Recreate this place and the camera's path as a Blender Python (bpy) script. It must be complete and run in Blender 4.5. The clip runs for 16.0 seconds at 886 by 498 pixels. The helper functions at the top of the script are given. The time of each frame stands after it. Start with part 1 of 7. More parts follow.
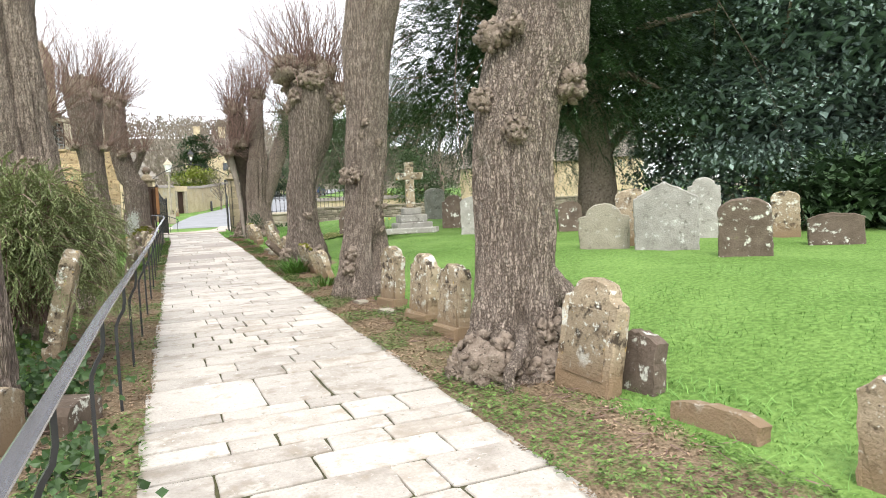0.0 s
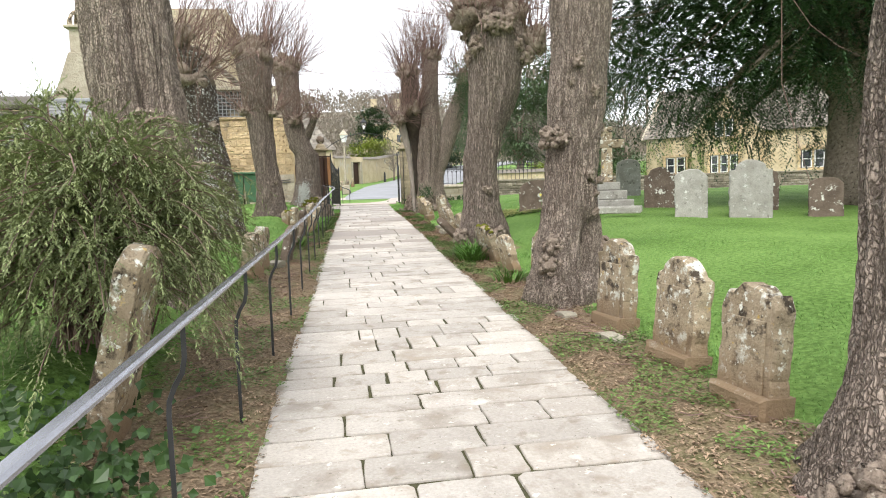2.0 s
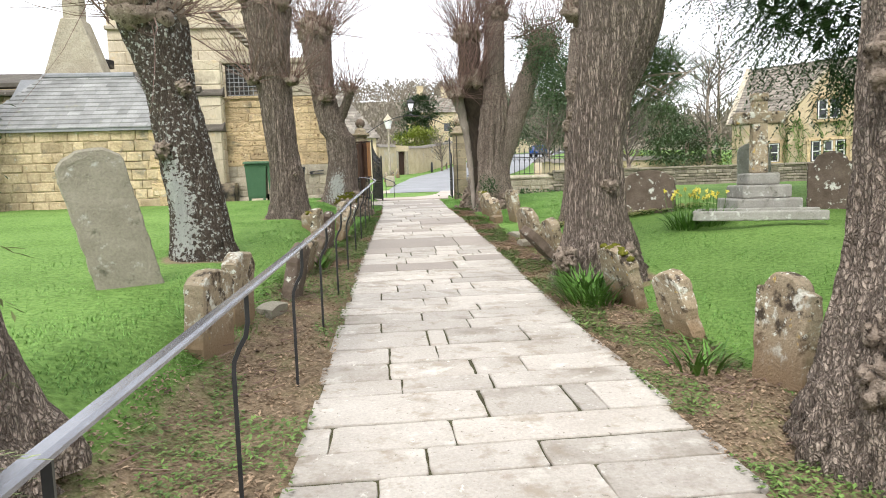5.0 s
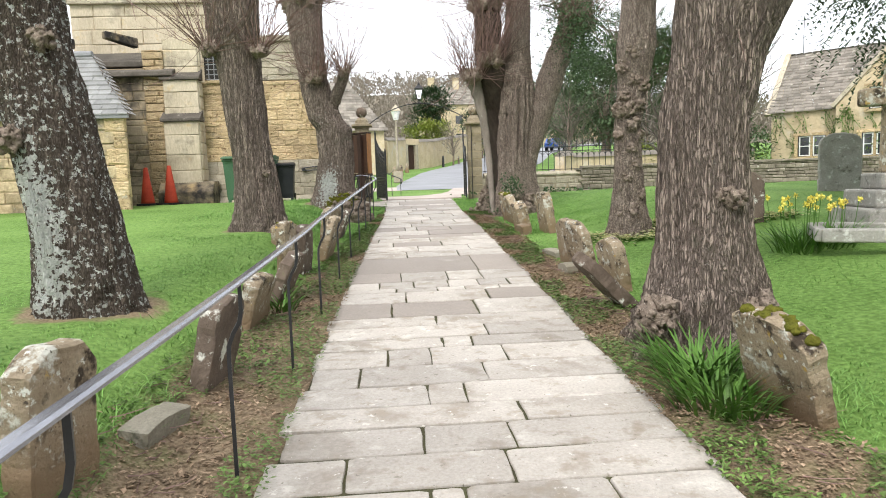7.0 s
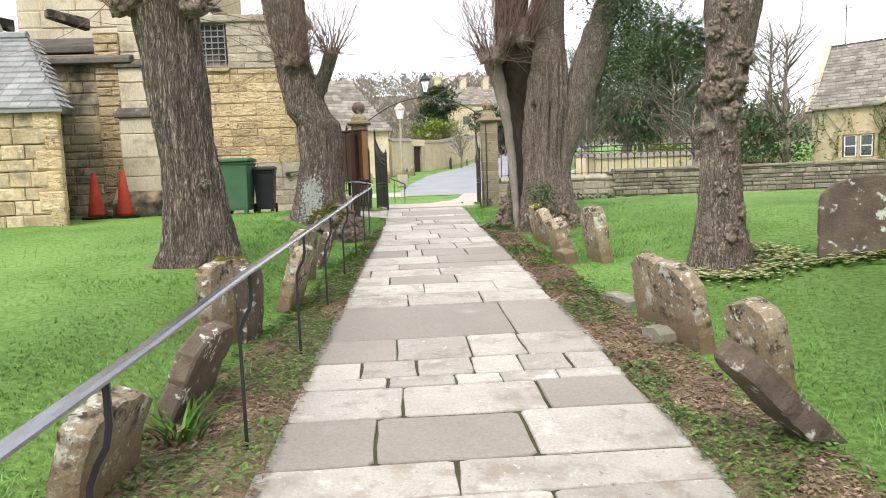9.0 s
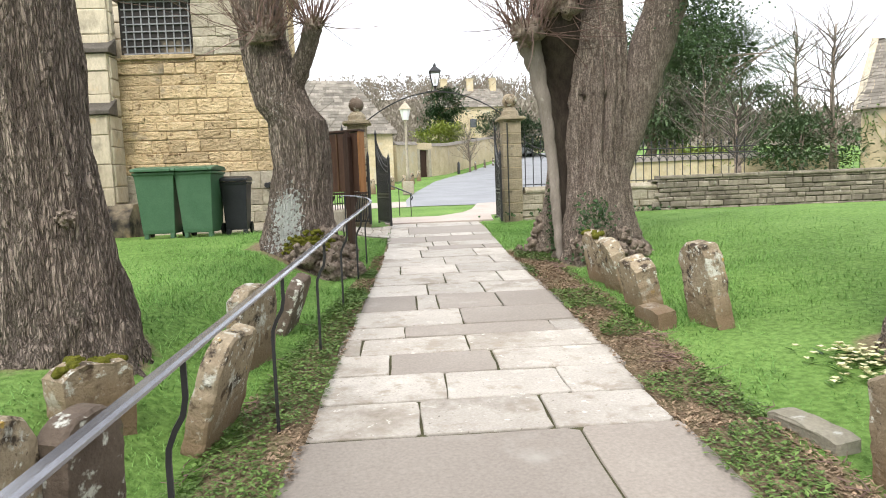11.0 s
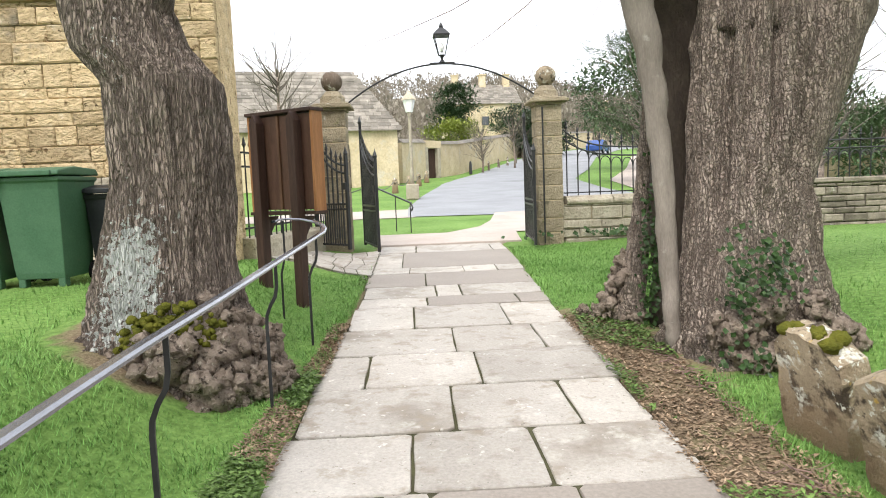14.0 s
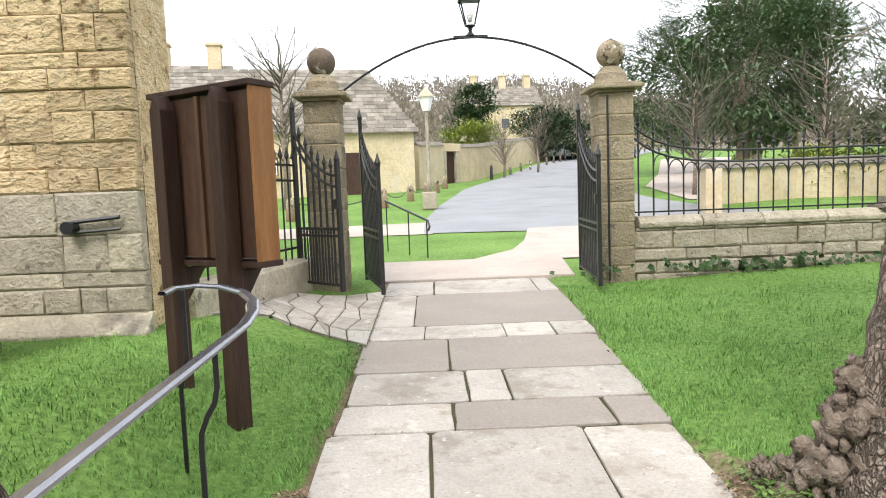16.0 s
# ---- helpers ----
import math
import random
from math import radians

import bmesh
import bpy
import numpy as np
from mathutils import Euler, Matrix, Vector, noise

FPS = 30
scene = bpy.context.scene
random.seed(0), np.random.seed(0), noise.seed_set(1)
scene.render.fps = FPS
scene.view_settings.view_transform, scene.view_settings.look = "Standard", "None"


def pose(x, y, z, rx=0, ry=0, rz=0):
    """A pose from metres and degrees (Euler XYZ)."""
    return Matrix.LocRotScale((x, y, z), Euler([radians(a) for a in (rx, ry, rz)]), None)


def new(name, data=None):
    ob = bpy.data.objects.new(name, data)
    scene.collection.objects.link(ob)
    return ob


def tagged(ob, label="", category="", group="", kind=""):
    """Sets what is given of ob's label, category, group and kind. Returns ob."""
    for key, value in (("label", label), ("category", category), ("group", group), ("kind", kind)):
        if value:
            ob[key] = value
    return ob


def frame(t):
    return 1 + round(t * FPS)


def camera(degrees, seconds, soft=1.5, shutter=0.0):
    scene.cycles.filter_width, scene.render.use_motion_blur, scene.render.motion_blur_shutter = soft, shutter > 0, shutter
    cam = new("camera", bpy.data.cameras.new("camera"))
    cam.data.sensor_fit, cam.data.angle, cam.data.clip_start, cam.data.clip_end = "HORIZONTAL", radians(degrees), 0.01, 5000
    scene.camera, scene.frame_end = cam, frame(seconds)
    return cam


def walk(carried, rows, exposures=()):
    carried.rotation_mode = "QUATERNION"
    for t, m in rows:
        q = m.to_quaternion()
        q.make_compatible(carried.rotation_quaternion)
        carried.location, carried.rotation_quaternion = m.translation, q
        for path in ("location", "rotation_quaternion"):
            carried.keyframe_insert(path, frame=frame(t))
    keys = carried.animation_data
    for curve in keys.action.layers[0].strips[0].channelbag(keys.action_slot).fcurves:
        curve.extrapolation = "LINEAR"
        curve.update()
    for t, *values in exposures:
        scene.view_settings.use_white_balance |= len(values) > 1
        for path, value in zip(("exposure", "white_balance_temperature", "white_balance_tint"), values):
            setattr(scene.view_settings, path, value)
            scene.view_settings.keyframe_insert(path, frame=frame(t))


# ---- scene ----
cam = camera(67.7, 16.0, soft=1.0)
METRES, EYE, TILT, LEAN, TURN = 23.1, 1.5, 0.0, 0.0, -23.6
ROWS = [
    (0.0, 0.0, 0.0, 0.0, -0.15, -3.0, 2.95),
    (0.5, -0.0055, 0.0279, 0.0002, 6.09, -3.13, 2.5),
    (1.0, -0.0123, 0.0558, 0.001, 9.93, -4.01, 2.2),
    (1.5, -0.0221, 0.0838, 0.002, 12.55, -4.49, 1.95),
    (2.0, -0.0322, 0.1136, 0.0031, 14.25, -4.72, 1.88),
    (2.5, -0.0434, 0.1423, 0.0039, 15.78, -4.93, 1.74),
    (3.0, -0.0557, 0.1726, 0.0049, 16.42, -5.23, 1.77),
    (3.5, -0.0685, 0.2023, 0.0059, 17.08, -5.33, 1.76),
    (4.0, -0.0805, 0.2308, 0.007, 17.47, -5.37, 1.82),
    (6.5, -0.1324, 0.3777, 0.0111, 18.95, -5.74, 1.92),
    (7.0, -0.1426, 0.4075, 0.0135, 19.11, -5.92, 1.94),
    (7.5, -0.1528, 0.4386, 0.0146, 19.3, -5.88, 2.01),
    (8.0, -0.1651, 0.4678, 0.0165, 19.43, -5.82, 2.05),
    (8.5, -0.1763, 0.4974, 0.0178, 19.55, -5.81, 2.03),
    (9.0, -0.1881, 0.5257, 0.0188, 19.66, -5.77, 2.07),
    (11.5, -0.2495, 0.6688, 0.027, 20.28, -5.39, 2.24),
    (12.0, -0.2594, 0.6972, 0.0276, 20.46, -5.33, 2.23),
    (12.5, -0.2695, 0.7258, 0.0291, 20.57, -5.2, 2.23),
    (13.0, -0.2791, 0.7574, 0.0298, 20.75, -5.14, 2.26),
    (13.5, -0.2906, 0.7874, 0.0313, 20.86, -5.22, 2.21),
    (14.0, -0.3014, 0.8179, 0.0325, 21.04, -5.45, 2.23),
    (14.5, -0.3126, 0.8479, 0.0346, 21.36, -5.46, 2.23),
    (15.0, -0.3253, 0.8777, 0.036, 21.64, -5.53, 2.23),
    (15.5, -0.3385, 0.9053, 0.0382, 22.14, -5.4, 2.2),
    (16.0, -0.3517, 0.9336, 0.04, 22.53, -5.12, 2.14),
]
walk(cam, [(t, pose(0, 0, EYE, TILT, LEAN, TURN) @ pose(METRES * x, METRES * y, METRES * z, 90 + pitch, roll, yaw)) for t, x, y, z, yaw, pitch, roll in ROWS], exposures=[(0, 1.17), (1.2, 1.08), (4, 1.06), (6.5, 0.98), (8, 1.02), (11.5, 1.08), (14, 1.14), (16, 1.12)])

# ---- sky and light: bright overcast ----
world = bpy.data.worlds.new("sky")
scene.world = world
world.use_nodes = True
wn, wl = world.node_tree.nodes, world.node_tree.links
wn.clear()
sky = wn.new("ShaderNodeTexSky")
sky.sky_type, sky.sun_disc = "NISHITA", False
sky.sun_elevation, sky.sun_rotation = radians(48), radians(200)
sky_gain = wn.new("ShaderNodeVectorMath")
sky_gain.operation = "SCALE"
sky_gain.inputs["Scale"].default_value = 0.10
cloud = wn.new("ShaderNodeMix")
cloud.data_type = "RGBA"
cloud.inputs[0].default_value = 0.82
cloud.inputs[7].default_value = (1.06, 1.08, 1.12, 1)
background = wn.new("ShaderNodeBackground")
background.inputs["Strength"].default_value = 1.06
world_out = wn.new("ShaderNodeOutputWorld")
wl.new(sky.outputs["Color"], sky_gain.inputs[0])
wl.new(sky_gain.outputs[0], cloud.inputs[6])
wl.new(cloud.outputs[2], background.inputs["Color"])
wl.new(background.outputs[0], world_out.inputs["Surface"])

sun = new("sun", bpy.data.lights.new("sun", "SUN"))
sun.data.energy, sun.data.angle, sun.data.color = 1.5, radians(22), (1.0, 0.96, 0.90)
sun.matrix_world = pose(0, 0, 30, 42, 0, -20)


# ---- mesh helpers ----
def lerp(v, xs, ys):
    return float(np.interp(v, xs, ys))


def smooth(a, b, v):
    u = min(1.0, max(0.0, (v - a) / (b - a)))
    return u * u * (3 - 2 * u)


def nz(x, y=0.0, z=0.0):
    return noise.noise(Vector((x, y, z)))


class Geo:
    """Collects vertices and faces of one mesh."""

    def __init__(self):
        self.v, self.f, self.smooth = [], [], False

    def add(self, verts, faces):
        n = len(self.v)
        self.v.extend(tuple(p) for p in verts)
        self.f.extend(tuple(i + n for i in q) for q in faces)
        return self

    def box(self, cx, cy, cz, sx, sy, sz, m=None):
        pts = [Vector((cx + a * sx / 2, cy + b * sy / 2, cz + c * sz / 2)) for c in (-1, 1) for b in (-1, 1) for a in (-1, 1)]
        if m is not None:
            pts = [m @ p for p in pts]
        return self.add(pts, [(0, 2, 3, 1), (4, 5, 7, 6), (0, 1, 5, 4), (2, 6, 7, 3), (0, 4, 6, 2), (1, 3, 7, 5)])

    def stone(self, cx, cy, cz, sx, sy, sz, rnd, worn=0.012, m=None):
        """A block with worn, uneven edges, its front towards -y."""
        pts = []
        for yy, k in ((sy / 2, 0), (-sy / 2 + worn, 0), (-sy / 2, 1)):
            for a, c in ((-1, -1), (1, -1), (1, 1), (-1, 1)):
                j = (lambda s: rnd.uniform(-s, s))
                ins = worn * (1.0 + rnd.random()) * k
                pts.append(Vector((cx + a * (sx / 2 - ins) + j(worn * .4), cy + yy + j(worn * .5) * k, cz + c * (sz / 2 - ins) + j(worn * .4))))
        if m is not None:
            pts = [m @ p for p in pts]
        faces = [(8, 9, 10, 11)]
        for s in (0, 4):
            for i in range(4):
                faces.append((s + i, s + (i + 1) % 4, s + 4 + (i + 1) % 4, s + 4 + i))
        return self.add(pts, faces)

    def tube(self, pts, radii, sides=6, cap=True):
        pts = [Vector(p) for p in pts]
        n = len(pts)
        if not hasattr(radii, "__len__"):
            radii = [radii] * n
        verts, faces = [], []
        ref = Vector((0.31, 0.47, 0.83))
        for i, p in enumerate(pts):
            d = (pts[min(i + 1, n - 1)] - pts[max(i - 1, 0)])
            d = d.normalized() if d.length > 1e-9 else Vector((0, 0, 1))
            if i == 0:
                if abs(d.dot(ref)) > 0.95:
                    ref = Vector((1, 0, 0))
                a = (ref - d * ref.dot(d)).normalized()
            else:
                a = (a - d * a.dot(d))
                a = a.normalized() if a.length > 1e-6 else d.orthogonal().normalized()
            b = d.cross(a)
            for s in range(sides):
                t = 2 * math.pi * s / sides
                verts.append(p + (a * math.cos(t) + b * math.sin(t)) * radii[i])
        for i in range(n - 1):
            for s in range(sides):
                faces.append((i * sides + s, i * sides + (s + 1) % sides, (i + 1) * sides + (s + 1) % sides, (i + 1) * sides + s))
        if cap:
            faces.append(tuple(range(sides))[::-1])
            faces.append(tuple((n - 1) * sides + s for s in range(sides)))
        return self.add(verts, faces)

    def lathe(self, profile, segs=24, cx=0.0, cy=0.0):
        """profile: (radius, z) from the bottom to the top."""
        verts, faces = [], []
        for r, z in profile:
            for s in range(segs):
                t = 2 * math.pi * s / segs
                verts.append((cx + r * math.cos(t), cy + r * math.sin(t), z))
        for i in range(len(profile) - 1):
            for s in range(segs):
                faces.append((i * segs + s, i * segs + (s + 1) % segs, (i + 1) * segs + (s + 1) % segs, (i + 1) * segs + s))
        faces.append(tuple(range(segs))[::-1])
        faces.append(tuple((len(profile) - 1) * segs + s for s in range(segs)))
        return self.add(verts, faces)

    def prism(self, outline, y0, y1, m=None):
        """An outline in x and z, drawn out from y0 to y1."""
        n = len(outline)
        pts = [Vector((x, y, z)) for y in (y0, y1) for x, z in outline]
        if m is not None:
            pts = [m @ p for p in pts]
        return self.add(pts, [tuple(range(n)), tuple(range(2 * n - 1, n - 1, -1))] + [(i, i + n, (i + 1) % n + n, (i + 1) % n) for i in range(n)])

    def blob(self, c, r, seed=0.0, rough=0.35, squash=(1, 1, 1), segs=10, freq=1.6):
        verts, faces = [], []
        rings = max(4, segs // 2 + 1)
        for i in range(rings + 1):
            ph = math.pi * i / rings
            for s in range(segs):
                t = 2 * math.pi * s / segs
                d = Vector((math.sin(ph) * math.cos(t), math.sin(ph) * math.sin(t), math.cos(ph)))
                k = r * (1 + rough * nz(d.x * freq + seed, d.y * freq + seed * .7, d.z * freq - seed) + rough * .5 * nz(d.x * freq * 2.7 + seed, d.y * freq * 2.7, d.z * freq * 2.7))
                verts.append((c[0] + d.x * k * squash[0], c[1] + d.y * k * squash[1], c[2] + d.z * k * squash[2]))
        for i in range(rings):
            for s in range(segs):
                faces.append((i * segs + s, (i + 1) * segs + s, (i + 1) * segs + (s + 1) % segs, i * segs + (s + 1) % segs))
        return self.add(verts, faces)

    def leaf(self, p, d, length, width, fold=0.15, up=None):
        """A small pointed leaf from p along d."""
        side = d.cross(up if up is not None else Vector((0.1, 0.2, 1)))
        side = side.normalized() if side.length > 1e-5 else Vector((1, 0, 0))
        nrm = side.cross(d)
        mid = p + d * length * .5
        return self.add([p, mid + side * width / 2 + nrm * fold * width, p + d * length, mid - side * width / 2 + nrm * fold * width], [(0, 1, 2), (0, 2, 3)])


def mesh_of(name, geo):
    me = bpy.data.meshes.new(name)
    me.from_pydata(geo.v, [], geo.f)
    me.update()
    return me


def finish(ob, material, shade=False, bevel=0.0):
    if material is not None:
        ob.data.materials.append(material)
    if shade:
        ob.data.polygons.foreach_set("use_smooth", [True] * len(ob.data.polygons))
    if bevel:
        mod = ob.modifiers.new("bevel", "BEVEL")
        mod.width, mod.segments, mod.limit_method, mod.angle_limit = bevel, 2, "ANGLE", radians(40)
    return ob


def part(name, geo, material, parent, label="", shade=False, bevel=0.0, at=None, kind=""):
    """One mesh of its own under a thing or a part, in the parent's coordinates."""
    ob = finish(new(name, mesh_of(name, geo)), material, shade, bevel)
    ob.parent = parent
    if at is not None:
        ob.matrix_basis = at
    return tagged(ob, label, kind=kind)


def thing(name, label, category, at=None, group="", kind=""):
    ob = new(name)
    ob.empty_display_size = 0.1
    if at is not None:
        ob.matrix_basis = at
    return tagged(ob, label, category, group, kind)


def solid(name, geo, material, label="", category="", shade=False, bevel=0.0, at=None, group="", kind=""):
    """A thing that is one mesh."""
    ob = finish(new(name, mesh_of(name, geo)), material, shade, bevel)
    if at is not None:
        ob.matrix_basis = at
    return tagged(ob, label, category, group, kind)


# ---- materials ----
def mat(name, dark, light, scale=3.0, rough=0.8, bump=0.3, fine=40.0, stretch=(1, 1, 1), spots=(), vary=0.0, metal=0.0, island=False, contrast=(0.3, 0.7), bump_dist=0.01, spec=0.22, detail=6.0, fissure=0.0, foot=()):
    """Two tones at a broad scale, a fine grain, bump, and spots: (colour, scale, from, to) of lichen, moss or dirt."""
    m = bpy.data.materials.new(name)
    m.use_nodes = True
    n, l = m.node_tree.nodes, m.node_tree.links
    bsdf = n["Principled BSDF"]
    bsdf.inputs["Roughness"].default_value, bsdf.inputs["Metallic"].default_value = rough, metal
    bsdf.inputs["Specular IOR Level"].default_value = spec
    tc, mp, info = n.new("ShaderNodeTexCoord"), n.new("ShaderNodeMapping"), n.new("ShaderNodeObjectInfo")
    mp.inputs["Scale"].default_value = stretch
    shift = n.new("ShaderNodeVectorMath")
    shift.operation = "MULTIPLY_ADD"
    l.new(info.outputs["Random"], shift.inputs[0])
    shift.inputs[1].default_value = (37.0, 23.0, 51.0)
    l.new(tc.outputs["Object"], shift.inputs[2])
    l.new(shift.outputs[0], mp.inputs["Vector"])

    def noise_tex(sc, det=detail, vec=None, ro=0.6):
        t = n.new("ShaderNodeTexNoise")
        t.inputs["Scale"].default_value, t.inputs["Detail"].default_value, t.inputs["Roughness"].default_value = sc, det, ro
        l.new((vec or mp.outputs["Vector"]), t.inputs["Vector"])
        return t.outputs["Fac"]

    def ramp(src, a, b):
        r = n.new("ShaderNodeMapRange")
        r.inputs["From Min"].default_value, r.inputs["From Max"].default_value = a, b
        l.new(src, r.inputs["Value"])
        return r.outputs["Result"]

    def mix(fac, a, b, mode="MIX"):
        x = n.new("ShaderNodeMix")
        x.data_type, x.blend_type = "RGBA", mode
        for s, val in ((0, fac), (6, a), (7, b)):
            if hasattr(val, "is_output"):
                l.new(val, x.inputs[s])
            elif s == 0:
                x.inputs[s].default_value = val
            else:
                x.inputs[s].default_value = (*val, 1) if len(val) == 3 else val
        return x.outputs[2]

    broad = noise_tex(scale)
    grain = noise_tex(fine, 4.0)
    col = mix(ramp(broad, *contrast), dark, light)
    mid = tuple(0.5 * a + 0.5 * b for a, b in zip(dark, light))
    col = mix(ramp(grain, 0.25, 0.75), mix(0.45, col, tuple(c * 0.55 for c in mid)), mix(0.25, col, tuple(min(1, c * 1.5) for c in mid)))
    height = grain
    if fissure:
        def math_node(op, a, b=None, c=None):
            x = n.new("ShaderNodeMath")
            x.operation = op
            for k, val in enumerate((a, b, c)):
                if hasattr(val, "is_output"):
                    l.new(val, x.inputs[k])
                elif val is not None:
                    x.inputs[k].default_value = val
            return x.outputs[0]

        # raised plates parted by wide, deep furrows, with long grooves running up the trunk
        wt = n.new("ShaderNodeTexNoise")
        wt.inputs["Scale"].default_value, wt.inputs["Detail"].default_value = 6.0, 5.0
        l.new(mp.outputs["Vector"], wt.inputs["Vector"])
        warp = n.new("ShaderNodeVectorMath")
        warp.operation = "MULTIPLY_ADD"
        l.new(wt.outputs["Color"], warp.inputs[0])
        warp.inputs[1].default_value = (.20, .20, .20)
        l.new(mp.outputs["Vector"], warp.inputs[2])
        plate = n.new("ShaderNodeTexVoronoi")
        plate.feature = "DISTANCE_TO_EDGE"
        plate.inputs["Scale"].default_value = fissure
        l.new(warp.outputs[0], plate.inputs["Vector"])
        flake = n.new("ShaderNodeTexVoronoi")
        flake.inputs["Scale"].default_value = fissure * 2.1
        l.new(warp.outputs[0], flake.inputs["Vector"])
        tall = n.new("ShaderNodeMapping")
        tall.inputs["Scale"].default_value = (1, 1, 0.30)
        l.new(mp.outputs["Vector"], tall.inputs["Vector"])
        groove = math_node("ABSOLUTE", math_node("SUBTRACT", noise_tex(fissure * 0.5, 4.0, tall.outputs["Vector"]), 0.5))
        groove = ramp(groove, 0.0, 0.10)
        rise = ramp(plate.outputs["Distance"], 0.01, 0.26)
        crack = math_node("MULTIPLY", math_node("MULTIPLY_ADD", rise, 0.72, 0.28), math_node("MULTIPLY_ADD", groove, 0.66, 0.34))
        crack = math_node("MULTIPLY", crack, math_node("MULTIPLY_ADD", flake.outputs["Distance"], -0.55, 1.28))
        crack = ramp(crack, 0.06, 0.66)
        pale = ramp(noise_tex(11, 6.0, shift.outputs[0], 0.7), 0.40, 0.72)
        # furrow depth is also shaded into the colour, down to half the dark tone
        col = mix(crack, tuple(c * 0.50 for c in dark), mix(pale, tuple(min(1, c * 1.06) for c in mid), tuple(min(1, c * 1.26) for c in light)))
        hm = n.new("ShaderNodeMath")
        hm.operation = "MULTIPLY_ADD"
        l.new(crack, hm.inputs[0])
        hm.inputs[1].default_value = 2.2
        l.new(grain, hm.inputs[2])
        height = hm.outputs[0]
        # a lichen crust where the trunk carries it, broken into flecks
        worn = n.new("ShaderNodeAttribute")
        worn.attribute_name = "lichen"
        fleck = math_node("MULTIPLY_ADD", worn.outputs["Fac"], 0.26, noise_tex(22, 4.0, shift.outputs[0], 0.7))
        col = mix(math_node("MULTIPLY", ramp(fleck, 0.64, 0.67), ramp(worn.outputs["Fac"], 0.04, 0.15)), col, (0.68, 0.69, 0.64))
    for colour, sc, a, b in spots:
        col = mix(ramp(noise_tex(sc, 5.0, shift.outputs[0], 0.65), a, b), col, colour)
    if foot:
        colour, z0, z1 = foot
        sep = n.new("ShaderNodeSeparateXYZ")
        l.new(tc.outputs["Object"], sep.inputs[0])
        wob = n.new("ShaderNodeMath")
        wob.operation = "MULTIPLY_ADD"
        l.new(broad, wob.inputs[0])
        wob.inputs[1].default_value = -.5
        l.new(sep.outputs["Z"], wob.inputs[2])
        col = mix(ramp(wob.outputs[0], z1 - .25, z0 - .25), col, colour)
    if vary:
        hsv = n.new("ShaderNodeHueSaturation")
        src = info.outputs["Random"]
        if island:
            src = n.new("ShaderNodeNewGeometry").outputs["Random Per Island"]
        rr = n.new("ShaderNodeMapRange")
        rr.inputs["To Min"].default_value, rr.inputs["To Max"].default_value = 1 - vary, 1 + vary
        l.new(src, rr.inputs["Value"])
        l.new(rr.outputs["Result"], hsv.inputs["Value"])
        l.new(col, hsv.inputs["Color"])
        col = hsv.outputs["Color"]
    l.new(col, bsdf.inputs["Base Color"])
    if bump:
        bp = n.new("ShaderNodeBump")
        bp.inputs["Strength"].default_value, bp.inputs["Distance"].default_value = bump, bump_dist
        l.new(height, bp.inputs["Height"])
        l.new(bp.outputs["Normal"], bsdf.inputs["Normal"])
    return m


LICHEN = (0.62, 0.62, 0.55)
OCHRE = (0.45, 0.30, 0.08)
MOSS = (0.10, 0.12, 0.02)
M_SLAB = mat("weathered_flagstone", (0.355, 0.318, 0.275), (0.52, 0.48, 0.43), 1.6, 0.7, 0.6, 55, spots=[((0.215, 0.18, 0.14), 1.5, 0.52, 0.72), ((0.30, 0.255, 0.20), 6, 0.55, 0.7), ((0.60, 0.57, 0.51), 4, 0.6, 0.75), ((0.20, 0.18, 0.13), 9, 0.66, 0.74), ((0.17, 0.15, 0.115), 34, 0.64, 0.70), ((0.64, 0.61, 0.55), 15, 0.63, 0.70)], vary=0.15, spec=0.35)
M_SLAB_NEW = mat("sawn_grey_flagstone", (0.255, 0.22, 0.19), (0.33, 0.29, 0.25), 1.2, 0.7, 0.15, 50, spots=[((0.38, 0.35, 0.31), 2.0, 0.62, 0.8)], vary=0.10, spec=0.35)
# near black, to put the shade of the split lime's hollow in colour
M_HOLLOW = mat("hollow_shade_wood", (0.030, 0.023, 0.018), (0.10, 0.078, 0.06), 5, 0.95, 1.0, 40, (2, 2, .5), bump_dist=0.03)
M_JOINT = mat("joint_earth", (0.042, 0.036, 0.024), (0.095, 0.095, 0.042), 5, 0.95, 0.5, 60)
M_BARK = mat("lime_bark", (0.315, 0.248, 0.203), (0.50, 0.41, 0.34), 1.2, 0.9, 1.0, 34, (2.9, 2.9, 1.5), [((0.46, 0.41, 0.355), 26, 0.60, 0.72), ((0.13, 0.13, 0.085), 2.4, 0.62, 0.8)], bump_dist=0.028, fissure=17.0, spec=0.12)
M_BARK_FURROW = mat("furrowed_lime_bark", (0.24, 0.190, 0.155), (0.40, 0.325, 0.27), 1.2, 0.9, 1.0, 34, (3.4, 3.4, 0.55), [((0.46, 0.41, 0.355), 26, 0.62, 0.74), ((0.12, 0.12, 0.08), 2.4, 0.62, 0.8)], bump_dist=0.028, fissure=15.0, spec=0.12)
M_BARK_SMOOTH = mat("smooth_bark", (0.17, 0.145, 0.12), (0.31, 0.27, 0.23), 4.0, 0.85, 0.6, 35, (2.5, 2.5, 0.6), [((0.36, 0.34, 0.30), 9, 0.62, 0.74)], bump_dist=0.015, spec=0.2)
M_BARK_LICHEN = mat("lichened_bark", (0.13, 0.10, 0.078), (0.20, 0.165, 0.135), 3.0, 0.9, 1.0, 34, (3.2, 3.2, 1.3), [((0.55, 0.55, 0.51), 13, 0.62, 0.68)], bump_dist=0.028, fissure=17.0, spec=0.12)
